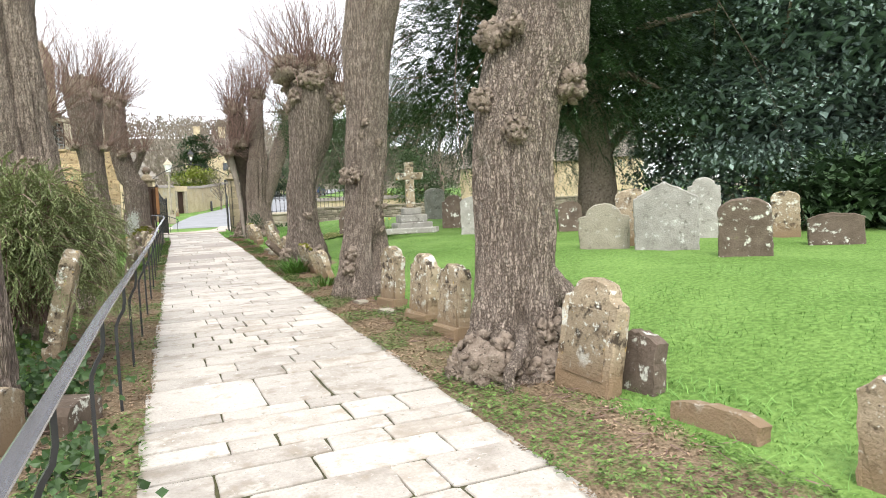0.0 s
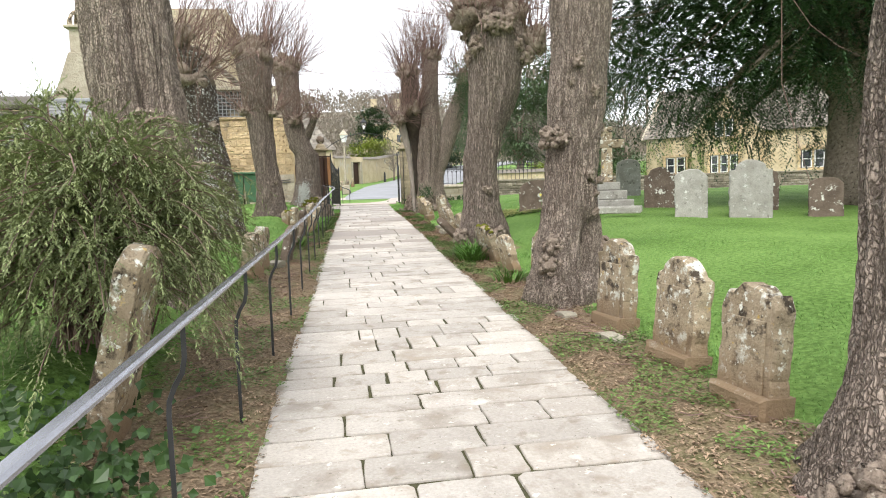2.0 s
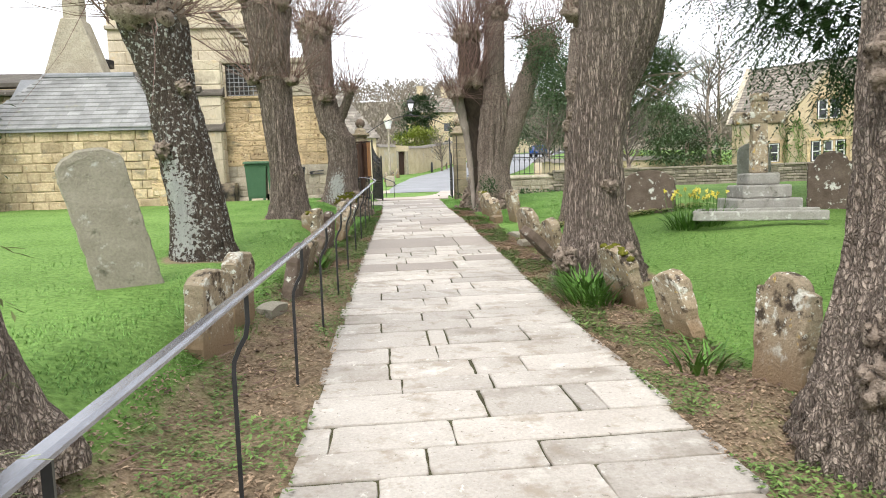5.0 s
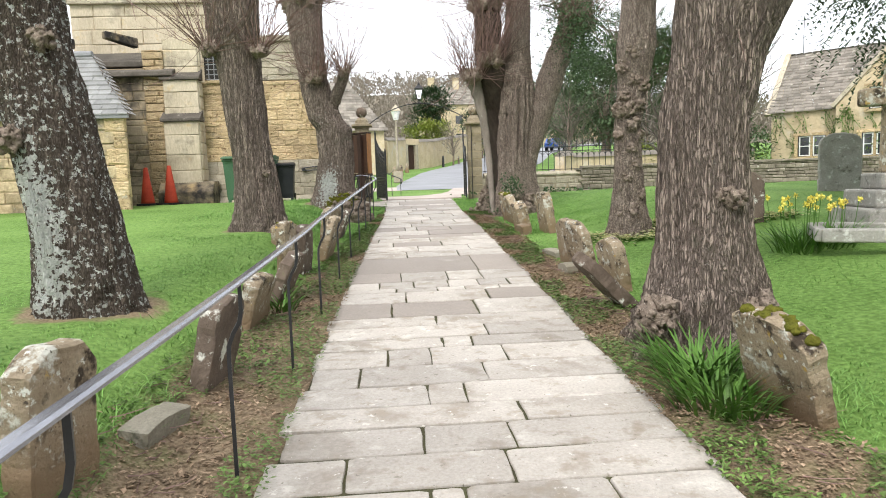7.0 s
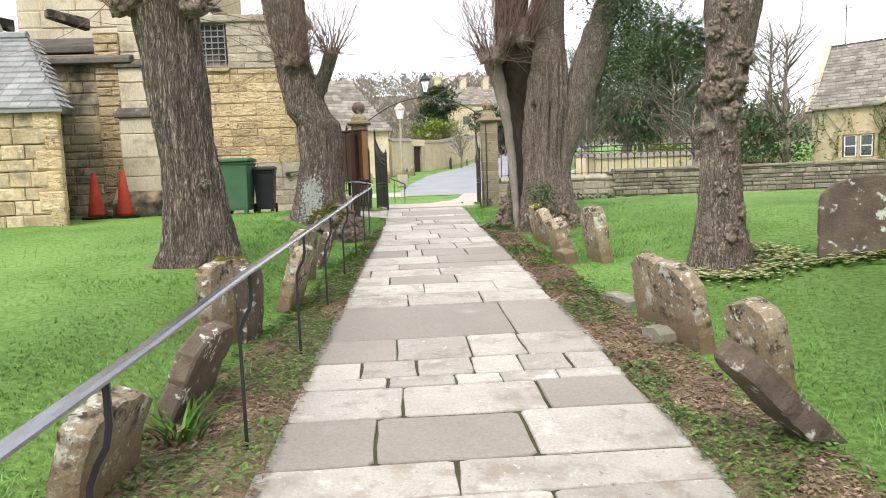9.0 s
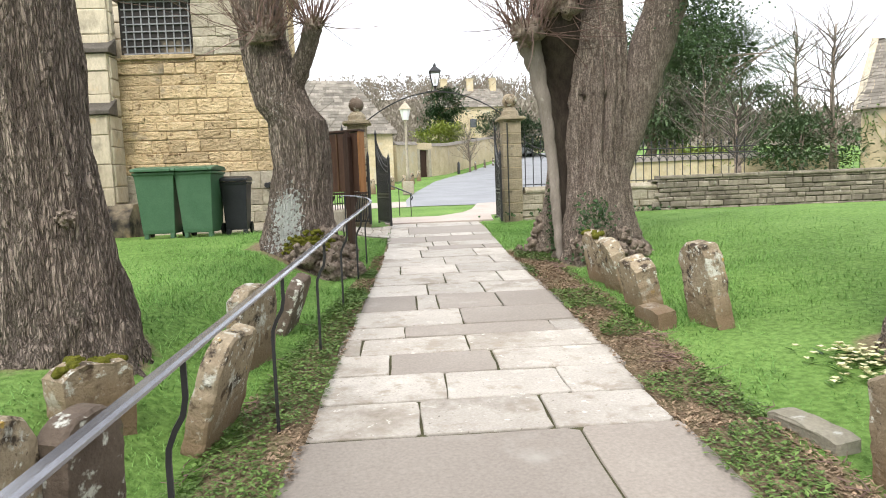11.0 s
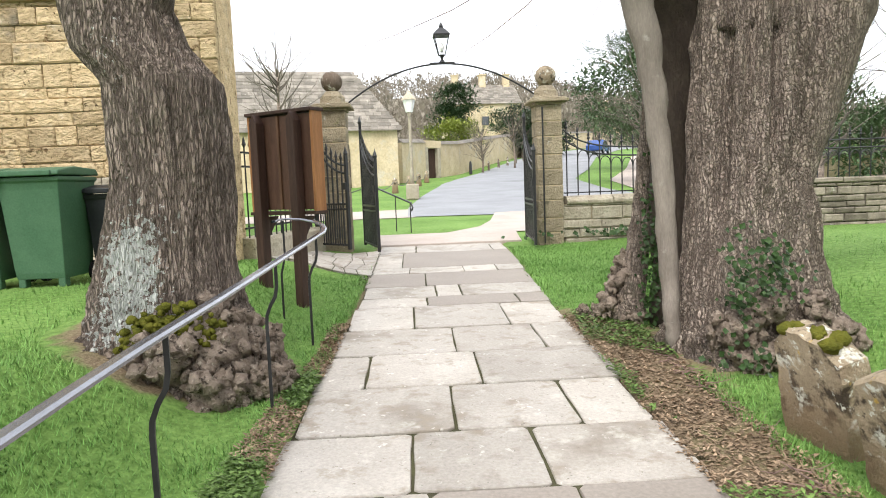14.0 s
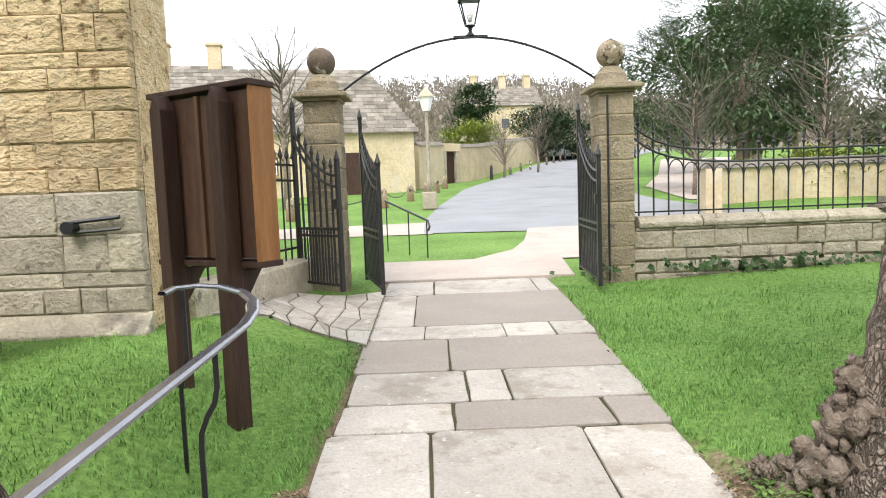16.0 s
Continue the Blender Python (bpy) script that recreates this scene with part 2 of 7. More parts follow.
M_BURR = mat("burr_bark", (0.13, 0.098, 0.075), (0.40, 0.325, 0.26), 12, 0.95, 1.0, 45, spots=[((0.40, 0.35, 0.29), 14, 0.62, 0.72), ((0.05, 0.038, 0.03), 20, 0.56, 0.66), ((0.45, 0.40, 0.33), 34, 0.62, 0.68)], bump_dist=0.03, spec=0.15)
M_TWIG = mat("lime_twigs", (0.12, 0.078, 0.065), (0.27, 0.175, 0.15), 5, 0.8, 0.2, 30, vary=0.3, island=True)
M_GRAVE = mat("lichened_limestone", (0.175, 0.13, 0.082), (0.43, 0.355, 0.25), 5, 0.9, 1.0, 45, spots=[((0.055, 0.042, 0.03), 7, 0.53, 0.62), ((0.54, 0.53, 0.46), 6, 0.565, 0.64), (LICHEN, 19, 0.59, 0.65), ((0.07, 0.055, 0.04), 30, 0.62, 0.67), (OCHRE, 9, 0.64, 0.71)], vary=0.18, bump_dist=0.014, foot=((0.215, 0.15, 0.092), .2, .46))
M_GRAVE_PALE = mat("pale_gravestone", (0.22, 0.21, 0.185), (0.40, 0.385, 0.345), 4, 0.9, 0.9, 45, spots=[((0.54, 0.54, 0.50), 9, 0.58, 0.68), ((0.11, 0.105, 0.085), 7, 0.58, 0.72), (OCHRE, 9, 0.72, 0.78)], vary=0.12, bump_dist=0.01)
M_GRAVE_DARK = mat("dark_gravestone", (0.075, 0.055, 0.042), (0.20, 0.155, 0.12), 5, 0.9, 0.9, 45, spots=[(LICHEN, 8, 0.57, 0.64), ((0.15, 0.16, 0.07), 5, 0.64, 0.76)], vary=0.15, bump_dist=0.012)
M_GRAVE_GREY = mat("plain_grey_gravestone", (0.22, 0.20, 0.15), (0.36, 0.33, 0.26), 4, 0.9, 0.8, 45, spots=[((0.46, 0.45, 0.40), 9, 0.60, 0.70), ((0.10, 0.10, 0.07), 6, 0.60, 0.72)], vary=0.12, bump_dist=0.012)
M_MOSS = mat("moss", (0.06, 0.07, 0.012), (0.20, 0.19, 0.03), 14, 1.0, 1.0, 70, bump_dist=0.02, spec=0.1)
M_ASHLAR = mat("golden_limestone", (0.40, 0.29, 0.155), (0.68, 0.53, 0.33), 4, 0.92, 1.0, 14, (1, 1, 1.6), spots=[((0.27, 0.225, 0.16), 2.2, 0.58, 0.74), ((0.68, 0.59, 0.43), 3, 0.60, 0.74), ((0.17, 0.11, 0.055), 7, 0.59, 0.68), ((0.11, 0.075, 0.04), 16, 0.63, 0.69)], vary=0.2, bump_dist=0.07)
M_ASHLAR_GREY = mat("grey_limestone", (0.33, 0.285, 0.21), (0.53, 0.475, 0.375), 3, 0.92, 1.0, 22, spots=[((0.16, 0.145, 0.12), 1.8, 0.58, 0.75), ((0.58, 0.56, 0.49), 6, 0.64, 0.76), ((0.15, 0.13, 0.10), 9, 0.62, 0.72)], vary=0.16, bump_dist=0.035)
M_PILLAR = mat("weathered_gate_stone", (0.20, 0.165, 0.11), (0.40, 0.335, 0.235), 3, 0.92, 1.0, 30, spots=[((0.09, 0.08, 0.06), 2.4, 0.56, 0.72), ((0.44, 0.42, 0.36), 12, 0.62, 0.70), ((0.17, 0.17, 0.07), 5, 0.62, 0.74)], vary=0.16, bump_dist=0.03)
M_BUTTRESS = mat("pale_limewashed_stone", (0.42, 0.355, 0.25), (0.62, 0.55, 0.42), 1.6, 0.92, 0.8, 25, (1, 1, .4), spots=[((0.22, 0.19, 0.14), 1.3, 0.56, 0.76), ((0.10, 0.09, 0.075), 0.8, 0.60, 0.76), ((0.50, 0.36, 0.18), 2.2, 0.60, 0.76)], vary=0.05, bump_dist=0.02)
M_STAINED = mat("blackened_limestone", (0.20, 0.16, 0.11), (0.46, 0.38, 0.26), 1.1, 0.92, 0.9, 25, spots=[((0.50, 0.36, 0.18), 1.7, 0.52, 0.66), ((0.035, 0.032, 0.03), 0.62, 0.43, 0.55), ((0.52, 0.44, 0.30), 3, 0.64, 0.76)], vary=0.22, island=True, bump_dist=0.02)
M_GOLD_RUBBLE = mat("golden_rubble", (0.30, 0.225, 0.13), (0.60, 0.49, 0.32), 4, 0.92, 1.0, 16, spots=[((0.17, 0.15, 0.11), 2.5, 0.56, 0.72), ((0.60, 0.56, 0.46), 5, 0.62, 0.74)], vary=0.2, island=True, bump_dist=0.03)
M_MORTAR = mat("lime_mortar", (0.34, 0.26, 0.16), (0.50, 0.405, 0.265), 4, 0.95, 0.4, 40)
M_RUBBLE = mat("dry_stone", (0.13, 0.11, 0.085), (0.34, 0.30, 0.24), 5, 0.95, 0.8, 30, spots=[((0.50, 0.48, 0.42), 8, 0.62, 0.74), (MOSS, 3, 0.66, 0.78)], vary=0.3, island=True, bump_dist=0.015)
M_COTSWOLD = mat("cotswold_wall", (0.43, 0.34, 0.21), (0.62, 0.52, 0.36), 1.2, 0.92, 0.6, 8, spots=[((0.50, 0.47, 0.40), 0.8, 0.55, 0.75)], vary=0.14, island=True, bump_dist=0.03)
M_ROOF_DARK = mat("blackened_roof_stone", (0.055, 0.048, 0.04), (0.17, 0.15, 0.125), 2.5, 0.92, 0.8, 25, spots=[((0.30, 0.28, 0.24), 6, 0.62, 0.72)], vary=0.1, bump_dist=0.02)
M_SLATE = mat("grey_slate", (0.17, 0.17, 0.165), (0.31, 0.31, 0.30), 2, 0.6, 0.4, 25, spots=[((0.30, 0.29, 0.22), 3, 0.62, 0.76)], vary=0.2, island=True, bump_dist=0.006)
M_STONE_TILE = mat("stone_roof_tiles", (0.13, 0.115, 0.095), (0.30, 0.27, 0.23), 2, 0.92, 0.6, 20, spots=[((0.42, 0.40, 0.34), 4, 0.62, 0.76)], vary=0.3, island=True, bump_dist=0.02)
M_IRON = mat("black_painted_iron", (0.010, 0.010, 0.011), (0.026, 0.026, 0.028), 8, 0.42, 0.25, 60, spots=[((0.06, 0.04, 0.025), 9, 0.68, 0.76)], bump_dist=0.003, spec=0.5)
# colour lifted to a pale blue-grey for the sky's sheen on the rail
M_RAIL = mat("sky_sheen_steel_rail", (0.20, 0.205, 0.225), (0.34, 0.345, 0.375), 6, 0.26, 0.12, 50, (1, .15, 1), bump_dist=0.002, metal=0.75, spec=0.6)
M_WOOD_DARK = mat("dark_stained_oak", (0.026, 0.014, 0.010), (0.078, 0.043, 0.031), 5, 0.6, 0.3, 40, (4, 4, .4), bump_dist=0.003)
M_WOOD = mat("orange_brown_oak", (0.20, 0.085, 0.030), (0.38, 0.18, 0.070), 4, 0.5, 0.25, 40, (4, 4, .4), bump_dist=0.003)
M_WOOD_MID = mat("brown_oak_batten", (0.07, 0.035, 0.02), (0.15, 0.08, 0.045), 5, 0.6, 0.3, 40, (4, 4, .4), bump_dist=0.003)
M_WOOD_BACK = mat("reddish_brown_board", (0.060, 0.030, 0.020), (0.125, 0.066, 0.044), 5, 0.55, 0.3, 40, (4, 4, .4), bump_dist=0.003)
M_BIN = mat("green_bin_plastic", (0.045, 0.108, 0.058), (0.075, 0.150, 0.085), 3, 0.45, 0.12, 60, spots=[((0.11, 0.14, 0.09), 5, 0.66, 0.8)], bump_dist=0.003)
M_BIN_BLACK = mat("black_bin_plastic", (0.014, 0.015, 0.018), (0.030, 0.032, 0.036), 3, 0.45, 0.12, 60, bump_dist=0.003)
M_RUBBER = mat("black_rubber", (0.010, 0.010, 0.010), (0.022, 0.022, 0.022), 6, 0.8, 0.2, 60)
M_CONE = mat("faded_red_cone", (0.30, 0.030, 0.012), (0.46, 0.06, 0.026), 5, 0.6, 0.2, 50, spots=[((0.10, 0.06, 0.04), 7, 0.64, 0.78)], bump_dist=0.003)
M_ROAD = mat("asphalt", (0.20, 0.205, 0.215), (0.30, 0.305, 0.32), 0.6, 0.8, 0.3, 60, spots=[((0.15, 0.15, 0.155), 0.25, 0.58, 0.75)], bump_dist=0.006)
M_PAVE = mat("pinkish_paving", (0.36, 0.30, 0.26), (0.50, 0.435, 0.385), 1.2, 0.85, 0.3, 40, bump_dist=0.006)
M_BLADE = mat("grass_blades", (0.09, 0.205, 0.042), (0.23, 0.40, 0.105), 1.2, 0.7, 0.0, 12, vary=0.35, island=True, spec=0.25)
M_LEAF_DAFF = mat("daffodil_leaves", (0.045, 0.11, 0.018), (0.12, 0.24, 0.045), 9, 0.5, 0.0, 20, vary=0.25, island=True)
M_PETAL = mat("yellow_petals", (0.76, 0.60, 0.05), (0.86, 0.78, 0.26), 9, 0.6, 0.0, 20, vary=0.15, island=True)
M_PRIMROSE = mat("pale_primrose_petals", (0.66, 0.62, 0.32), (0.80, 0.78, 0.52), 9, 0.6, 0.0, 20, vary=0.12, island=True)
M_IVY = mat("ivy_leaves", (0.020, 0.045, 0.014), (0.055, 0.10, 0.030), 9, 0.4, 0.0, 20, vary=0.35, island=True)
M_WEED = mat("verge_weeds", (0.075, 0.135, 0.032), (0.18, 0.27, 0.075), 5, 0.6, 0.0, 20, vary=0.35, island=True)
M_LITTER = mat("dead_leaves", (0.15, 0.10, 0.062), (0.42, 0.31, 0.21), 5, 0.85, 0.0, 20, vary=0.4, island=True)
M_JUNIPER = mat("juniper_needles", (0.11, 0.14, 0.055), (0.33, 0.37, 0.17), 3, 0.6, 0.0, 20, vary=0.4, island=True)
M_YEW = mat("yew_foliage", (0.020, 0.040, 0.020), (0.062, 0.105, 0.044), 1.2, 0.45, 0.0, 20, vary=0.4, island=True)
M_HOLLY = mat("holly_leaves", (0.105, 0.155, 0.135), (0.24, 0.32, 0.27), 1.2, 0.5, 0.0, 20, vary=0.25, island=True, spec=0.4)
M_PINE = mat("pine_needles", (0.050, 0.085, 0.042), (0.13, 0.19, 0.085), 1.0, 0.55, 0.0, 20, vary=0.35, island=True)
M_WILLOW = mat("spring_shrub_leaves", (0.13, 0.17, 0.03), (0.30, 0.34, 0.07), 1.0, 0.6, 0.0, 20, vary=0.3, island=True)
M_FARTWIG = mat("far_bare_twigs", (0.10, 0.085, 0.07), (0.22, 0.19, 0.155), 0.3, 0.9, 0.0, 20, vary=0.3, island=True)
# distance haze is put into this colour: paler than the near bare twigs
M_HAZY_WOODS = mat("haze_paled_woods", (0.17, 0.15, 0.12), (0.32, 0.285, 0.23), 0.05, 0.95, 0.0, 3, vary=0.18, island=True, spec=0.05)
M_GLASS = mat("dark_window_glass", (0.02, 0.023, 0.026), (0.05, 0.055, 0.06), 2, 0.08, 0.0, 20, spec=0.8)
M_WHITE = mat("white_paint", (0.70, 0.70, 0.67), (0.82, 0.82, 0.80), 4, 0.5, 0.1, 40)
M_LEAD = mat("lead_flashing", (0.16, 0.165, 0.17), (0.30, 0.305, 0.31), 2, 0.6, 0.3, 30)
M_CAR = mat("blue_car_paint", (0.02, 0.06, 0.22), (0.03, 0.08, 0.28), 2, 0.25, 0.0, 40, spec=0.6)
M_CAR_SILVER = mat("silver_car_paint", (0.42, 0.43, 0.45), (0.52, 0.53, 0.55), 2, 0.3, 0.0, 40, metal=0.4)


def glass_material():
    m = bpy.data.materials.new("lantern_glass")
    m.use_nodes = True
    b = m.node_tree.nodes["Principled BSDF"]
    b.inputs["Transmission Weight"].default_value, b.inputs["Roughness"].default_value = 1.0, 0.05
    b.inputs["Base Color"].default_value = (0.92, 0.95, 0.95, 1)
    b.inputs["IOR"].default_value = 1.1
    return m


M_LANTERN_GLASS = glass_material()


# ---- the lie of the land ----
def path_z(y):
    return lerp(y, [-60, 0, 8, 13, 15, 20, 22, 31, 36, 55, 70, 85, 100, 140, 200, 260, 340], [-1.2, 0, .27, .42, .5, .78, .90, 1.2, 1.35, 2.2, 3.05, 4.5, 5.7, 8.5, 17, 34, 44])


def path_left(y):
    return lerp(y, [-5, 0, 4, 8, 12, 16, 20, 23, 27, 31, 34], [-.35, -.27, -.18, -.06, .06, .15, .30, .43, .55, .60, .6])


def path_right(y):
    return lerp(y, [-5, 0, 2.6, 5, 7.5, 10.6, 15.8, 17.6, 20.5, 27, 31, 34], [1.8, 1.82, 1.89, 1.98, 2.06, 2.18, 2.34, 2.38, 2.42, 2.52, 2.70, 2.7])


def ground_z(x, y):
    f = lerp(y, [26, 31, 33], [1, .3, 0])
    z = path_z(y)
    if y > 60:
        k = lerp(x, [-60, 40, 130, 400], [1, 1, .42, .3])
        z = path_z(60) + (z - path_z(60)) * k
    z += f * (.45 * smooth(.3, 4.5, x - path_right(y)) + .42 * smooth(.35, 1.5, path_left(y) - x))
    return z


def grow_ground():
    xs = sorted({round(v, 3) for v in [*np.arange(-9, 16.01, .2), *np.arange(-40, -9, 2.0), *np.arange(17, 60, 2.0), *np.arange(-400, -40, 30.0), *np.arange(60, 421, 30.0)]})
    ys = sorted({round(v, 3) for v in [*np.arange(-4, 34.01, .2), *np.arange(-40, -4, 3.0), *np.arange(35, 80, 1.5), *np.arange(80, 200, 8.0), *np.arange(-400, -40, 40.0), *np.arange(200, 600, 20.0)]})
    g = Geo()
    soil = []
    for y in ys:
        a, b = path_left(y), path_right(y)
        wr = lerp(y, [-5, 10, 14, 20, 25.5, 27], [.85, .85, .6, .45, .5, -.3])
        wl_ = lerp(y, [-5, 16, 19, 22, 24], [.80, .80, .40, .22, -.3])
        for x in xs:
            z = ground_z(x, y)
            if -9 < x < 16 and -4 < y < 34 and not (a - .05 < x < b + .05):
                z += .03 * nz(x * 1.1, y * 1.1) + .012 * nz(x * 4, y * 4, 3)
            if a < x < b and y < 33.6:
                z -= .06
            g.v.append((x, y, z))
            s = max(smooth(wr + .25, wr - .25, x - b) if x > b else 0, smooth(wl_ + .2, wl_ - .2, a - x) if x < a else 0, 1.0 if a <= x <= b and y < 33 else 0)
            for tx, ty, tr in TREE_FEET:
                d = math.hypot(x - tx, y - ty)
                if d < tr + .5:
                    s = max(s, smooth(tr + .2, tr - .15, d))
            soil.append(s)
    w = len(xs)
    for j in range(len(ys) - 1):
        for i in range(w - 1):
            g.f.append((j * w + i, j * w + i + 1, (j + 1) * w + i + 1, (j + 1) * w + i))
    ob = new("ground", mesh_of("ground", g))
    ob.data.attributes.new("bare_soil", "FLOAT", "POINT").data.foreach_set("value", soil)
    finish(ob, ground_material(), True)
    tagged(ob, "churchyard lawn of bright spring grass with bare earthy verges", "ground", kind="structure")


def ground_material():
    m = bpy.data.materials.new("lawn_and_soil")
    m.use_nodes = True
    n, l = m.node_tree.nodes, m.node_tree.links
    bsdf = n["Principled BSDF"]
    bsdf.inputs["Roughness"].default_value = 0.9
    bsdf.inputs["Specular IOR Level"].default_value = 0.15
    tc = n.new("ShaderNodeTexCoord")

    def tex(sc, det=5):
        t = n.new("ShaderNodeTexNoise")
        t.inputs["Scale"].default_value, t.inputs["Detail"].default_value = sc, det
        l.new(tc.outputs["Object"], t.inputs["Vector"])
        return t.outputs["Fac"]

    def ramp(src, stops):
        r = n.new("ShaderNodeValToRGB")
        e = r.color_ramp.elements
        while len(e) < len(stops):
            e.new(0.5)
        for k, (p, c) in zip(e, stops):
            k.position, k.color = p, (*c, 1)
        l.new(src, r.inputs["Fac"])
        return r.outputs["Color"]

    def mixed(f, a, b):
        x = n.new("ShaderNodeMix")
        x.data_type = "RGBA"
        if hasattr(f, "is_output"):
            l.new(f, x.inputs[0])
        else:
            x.inputs[0].default_value = f
        l.new(a, x.inputs[6])
        l.new(b, x.inputs[7])
        return x.outputs[2]

    grass = mixed(0.5, ramp(tex(0.7), [(0.3, (0.07, 0.145, 0.022)), (0.7, (0.19, 0.31, 0.078))]), ramp(tex(22), [(0.3, (0.03, 0.075, 0.010)), (0.7, (0.23, 0.37, 0.10))]))
    soil = mixed(0.5, ramp(tex(2.5), [(0.3, (0.115, 0.082, 0.050)), (0.5, (0.235, 0.170, 0.105)), (0.68, (0.13, 0.15, 0.05))]), ramp(tex(45), [(0.3, (0.05, 0.035, 0.02)), (0.7, (0.36, 0.28, 0.19))]))
    at = n.new("ShaderNodeAttribute")
    at.attribute_name = "bare_soil"
    ad = n.new("ShaderNodeMath")
    ad.operation = "MULTIPLY_ADD"
    l.new(tex(5.0), ad.inputs[0])
    ad.inputs[1].default_value = 1.2
    l.new(at.outputs["Fac"], ad.inputs[2])
    mr = n.new("ShaderNodeMapRange")
    mr.inputs["From Min"].default_value, mr.inputs["From Max"].default_value = 0.95, 1.25
    l.new(ad.outputs[0], mr.inputs["Value"])
    sep = n.new("ShaderNodeSeparateXYZ")
    l.new(tc.outputs["Object"], sep.inputs[0])
    wood = n.new("ShaderNodeMapRange")
    wood.inputs["From Min"].default_value, wood.inputs["From Max"].default_value = 112, 126
    l.new(sep.outputs["Y"], wood.inputs["Value"])
    floor = ramp(tex(.25), [(0.3, (0.15, 0.13, 0.095)), (0.7, (0.26, 0.23, 0.175))])
    l.new(mixed(wood.outputs["Result"], mixed(mr.outputs["Result"], grass, soil), floor), bsdf.inputs["Base Color"])
    bp = n.new("ShaderNodeBump")
    bp.inputs["Strength"].default_value, bp.inputs["Distance"].default_value = 0.8, 0.02
    l.new(tex(50), bp.inputs["Height"])
    l.new(bp.outputs["Normal"], bsdf.inputs["Normal"])
    return m


# ---- lime trees along the path: (foot x, foot y, root radius) ----
TREE_FEET = [(2.85, 5.0, .62), (2.98, 9.9, .5), (3.1, 14.7, .6), (4.37, 19.8, .42), (3.5, 24.8, .62), (-1.5, 9.6, .55), (-1.62, 15.2, .48), (-1.24, 19.9, .45), (-.45, 24.6, .7), (-1.05, 5.0, .3)]
grow_ground()


def trunk_geo(secs, seed, segs=56, step=.042, ridges=0.022, lobes=6, flare=0.25, lumps=0.06, splits=(), craggy=0.0):
    """A trunk through sections (z, x, y, radius), with bark ridges, swellings and root lobes at its foot."""
    rnd = random.Random(seed)
    g = Geo()
    segs = int(segs * 1.8)
    zs, xs, ys, rs = zip(*secs)
    n = max(4, int((zs[-1] - zs[0]) / step))
    ph = rnd.uniform(0, 6.28)
    for i in range(n + 1):
        z = zs[0] + (zs[-1] - zs[0]) * i / n
        cx, cy, r = lerp(z, zs, xs), lerp(z, zs, ys), lerp(z, zs, rs)
        up = z - zs[0]
        for s in range(segs):
            t = 2 * math.pi * s / segs
            c, d = math.cos(t), math.sin(t)
            k = 1 + lumps * 1.6 * nz(c * 1.1 + seed, d * 1.1, z * .9) + lumps * nz(c * 2.3, d * 2.3 + seed, z * 2.1)
            k += ridges * (abs(nz(c * 7 + seed, d * 7, z * .9)) * 2 - .5) / max(r, .1) + .012 / max(r, .1) * nz(c * 17, d * 17 + seed, z * 6) + .011 / max(r, .1) * abs(nz(c * 30 + seed, d * 30, z * 9))
            foot = math.exp(-up / .28)
            k += flare * foot * (.55 + .75 * max(0, math.cos(lobes * t + ph + 1.2 * nz(c + seed, d, 0)))) + foot * (.25 * nz(c * 3.5 + seed, d * 3.5, z * 5) + .14 * nz(c * 9 + seed, d * 9, z * 11))
            if craggy and up < .95:
                w = smooth(.95, .1, up)
                k += craggy * w * (.55 * abs(nz(c * 5 + seed, d * 5, z * 5)) + .45 * abs(nz(c * 11, d * 11 + seed, z * 11)) + .25 * nz(c * 22, d * 22, z * 22))
            for a, w, z0, z1, depth in splits:
                da = (t - a + math.pi) % (2 * math.pi) - math.pi
                if abs(da) < w * 2.5:
                    k -= depth * math.exp(-(da / w) ** 2) * smooth(z0, z0 + .3, z) * smooth(z1, z1 - .4, z)
            g.v.append((cx + c * r * k, cy + d * r * k, z + .03 * nz(c * 2, d * 2, seed)))
    for i in range(n):
        for s in range(segs):
            g.f.append((i * segs + s, i * segs + (s + 1) % segs, (i + 1) * segs + (s + 1) % segs, (i + 1) * segs + s))
    g.f.append(tuple(n * segs + s for s in range(segs)))
    return g


def whip(g, p, d, length, r, rnd, droop=0.0, kids=2, sides=3):
    """A thin shoot that bends on its way and bears finer ones."""
    pts, rad = [Vector(p)], [r]
    d = Vector(d).normalized()
    steps = 5
    bend = Vector((rnd.uniform(-1, 1), rnd.uniform(-1, 1), rnd.uniform(-.2, 1.0))) * .22
    for i in range(steps):
        d = (d + bend + Vector((rnd.uniform(-.1, .1), rnd.uniform(-.1, .1), -droop * .12))).normalized()
        pts.append(pts[-1] + d * length / steps)
        rad.append(r * (1 - .8 * (i + 1) / steps))
        if kids and i >= 1 and rnd.random() < .5:
            side = Vector((rnd.uniform(-1, 1), rnd.uniform(-1, 1), rnd.uniform(-.1, 1)))
            whip(g, pts[-1], d + side * .6, length * rnd.uniform(.3, .55), rad[-1] * .7, rnd, droop, kids - 1, 3)
    g.tube(pts, rad, sides, False)


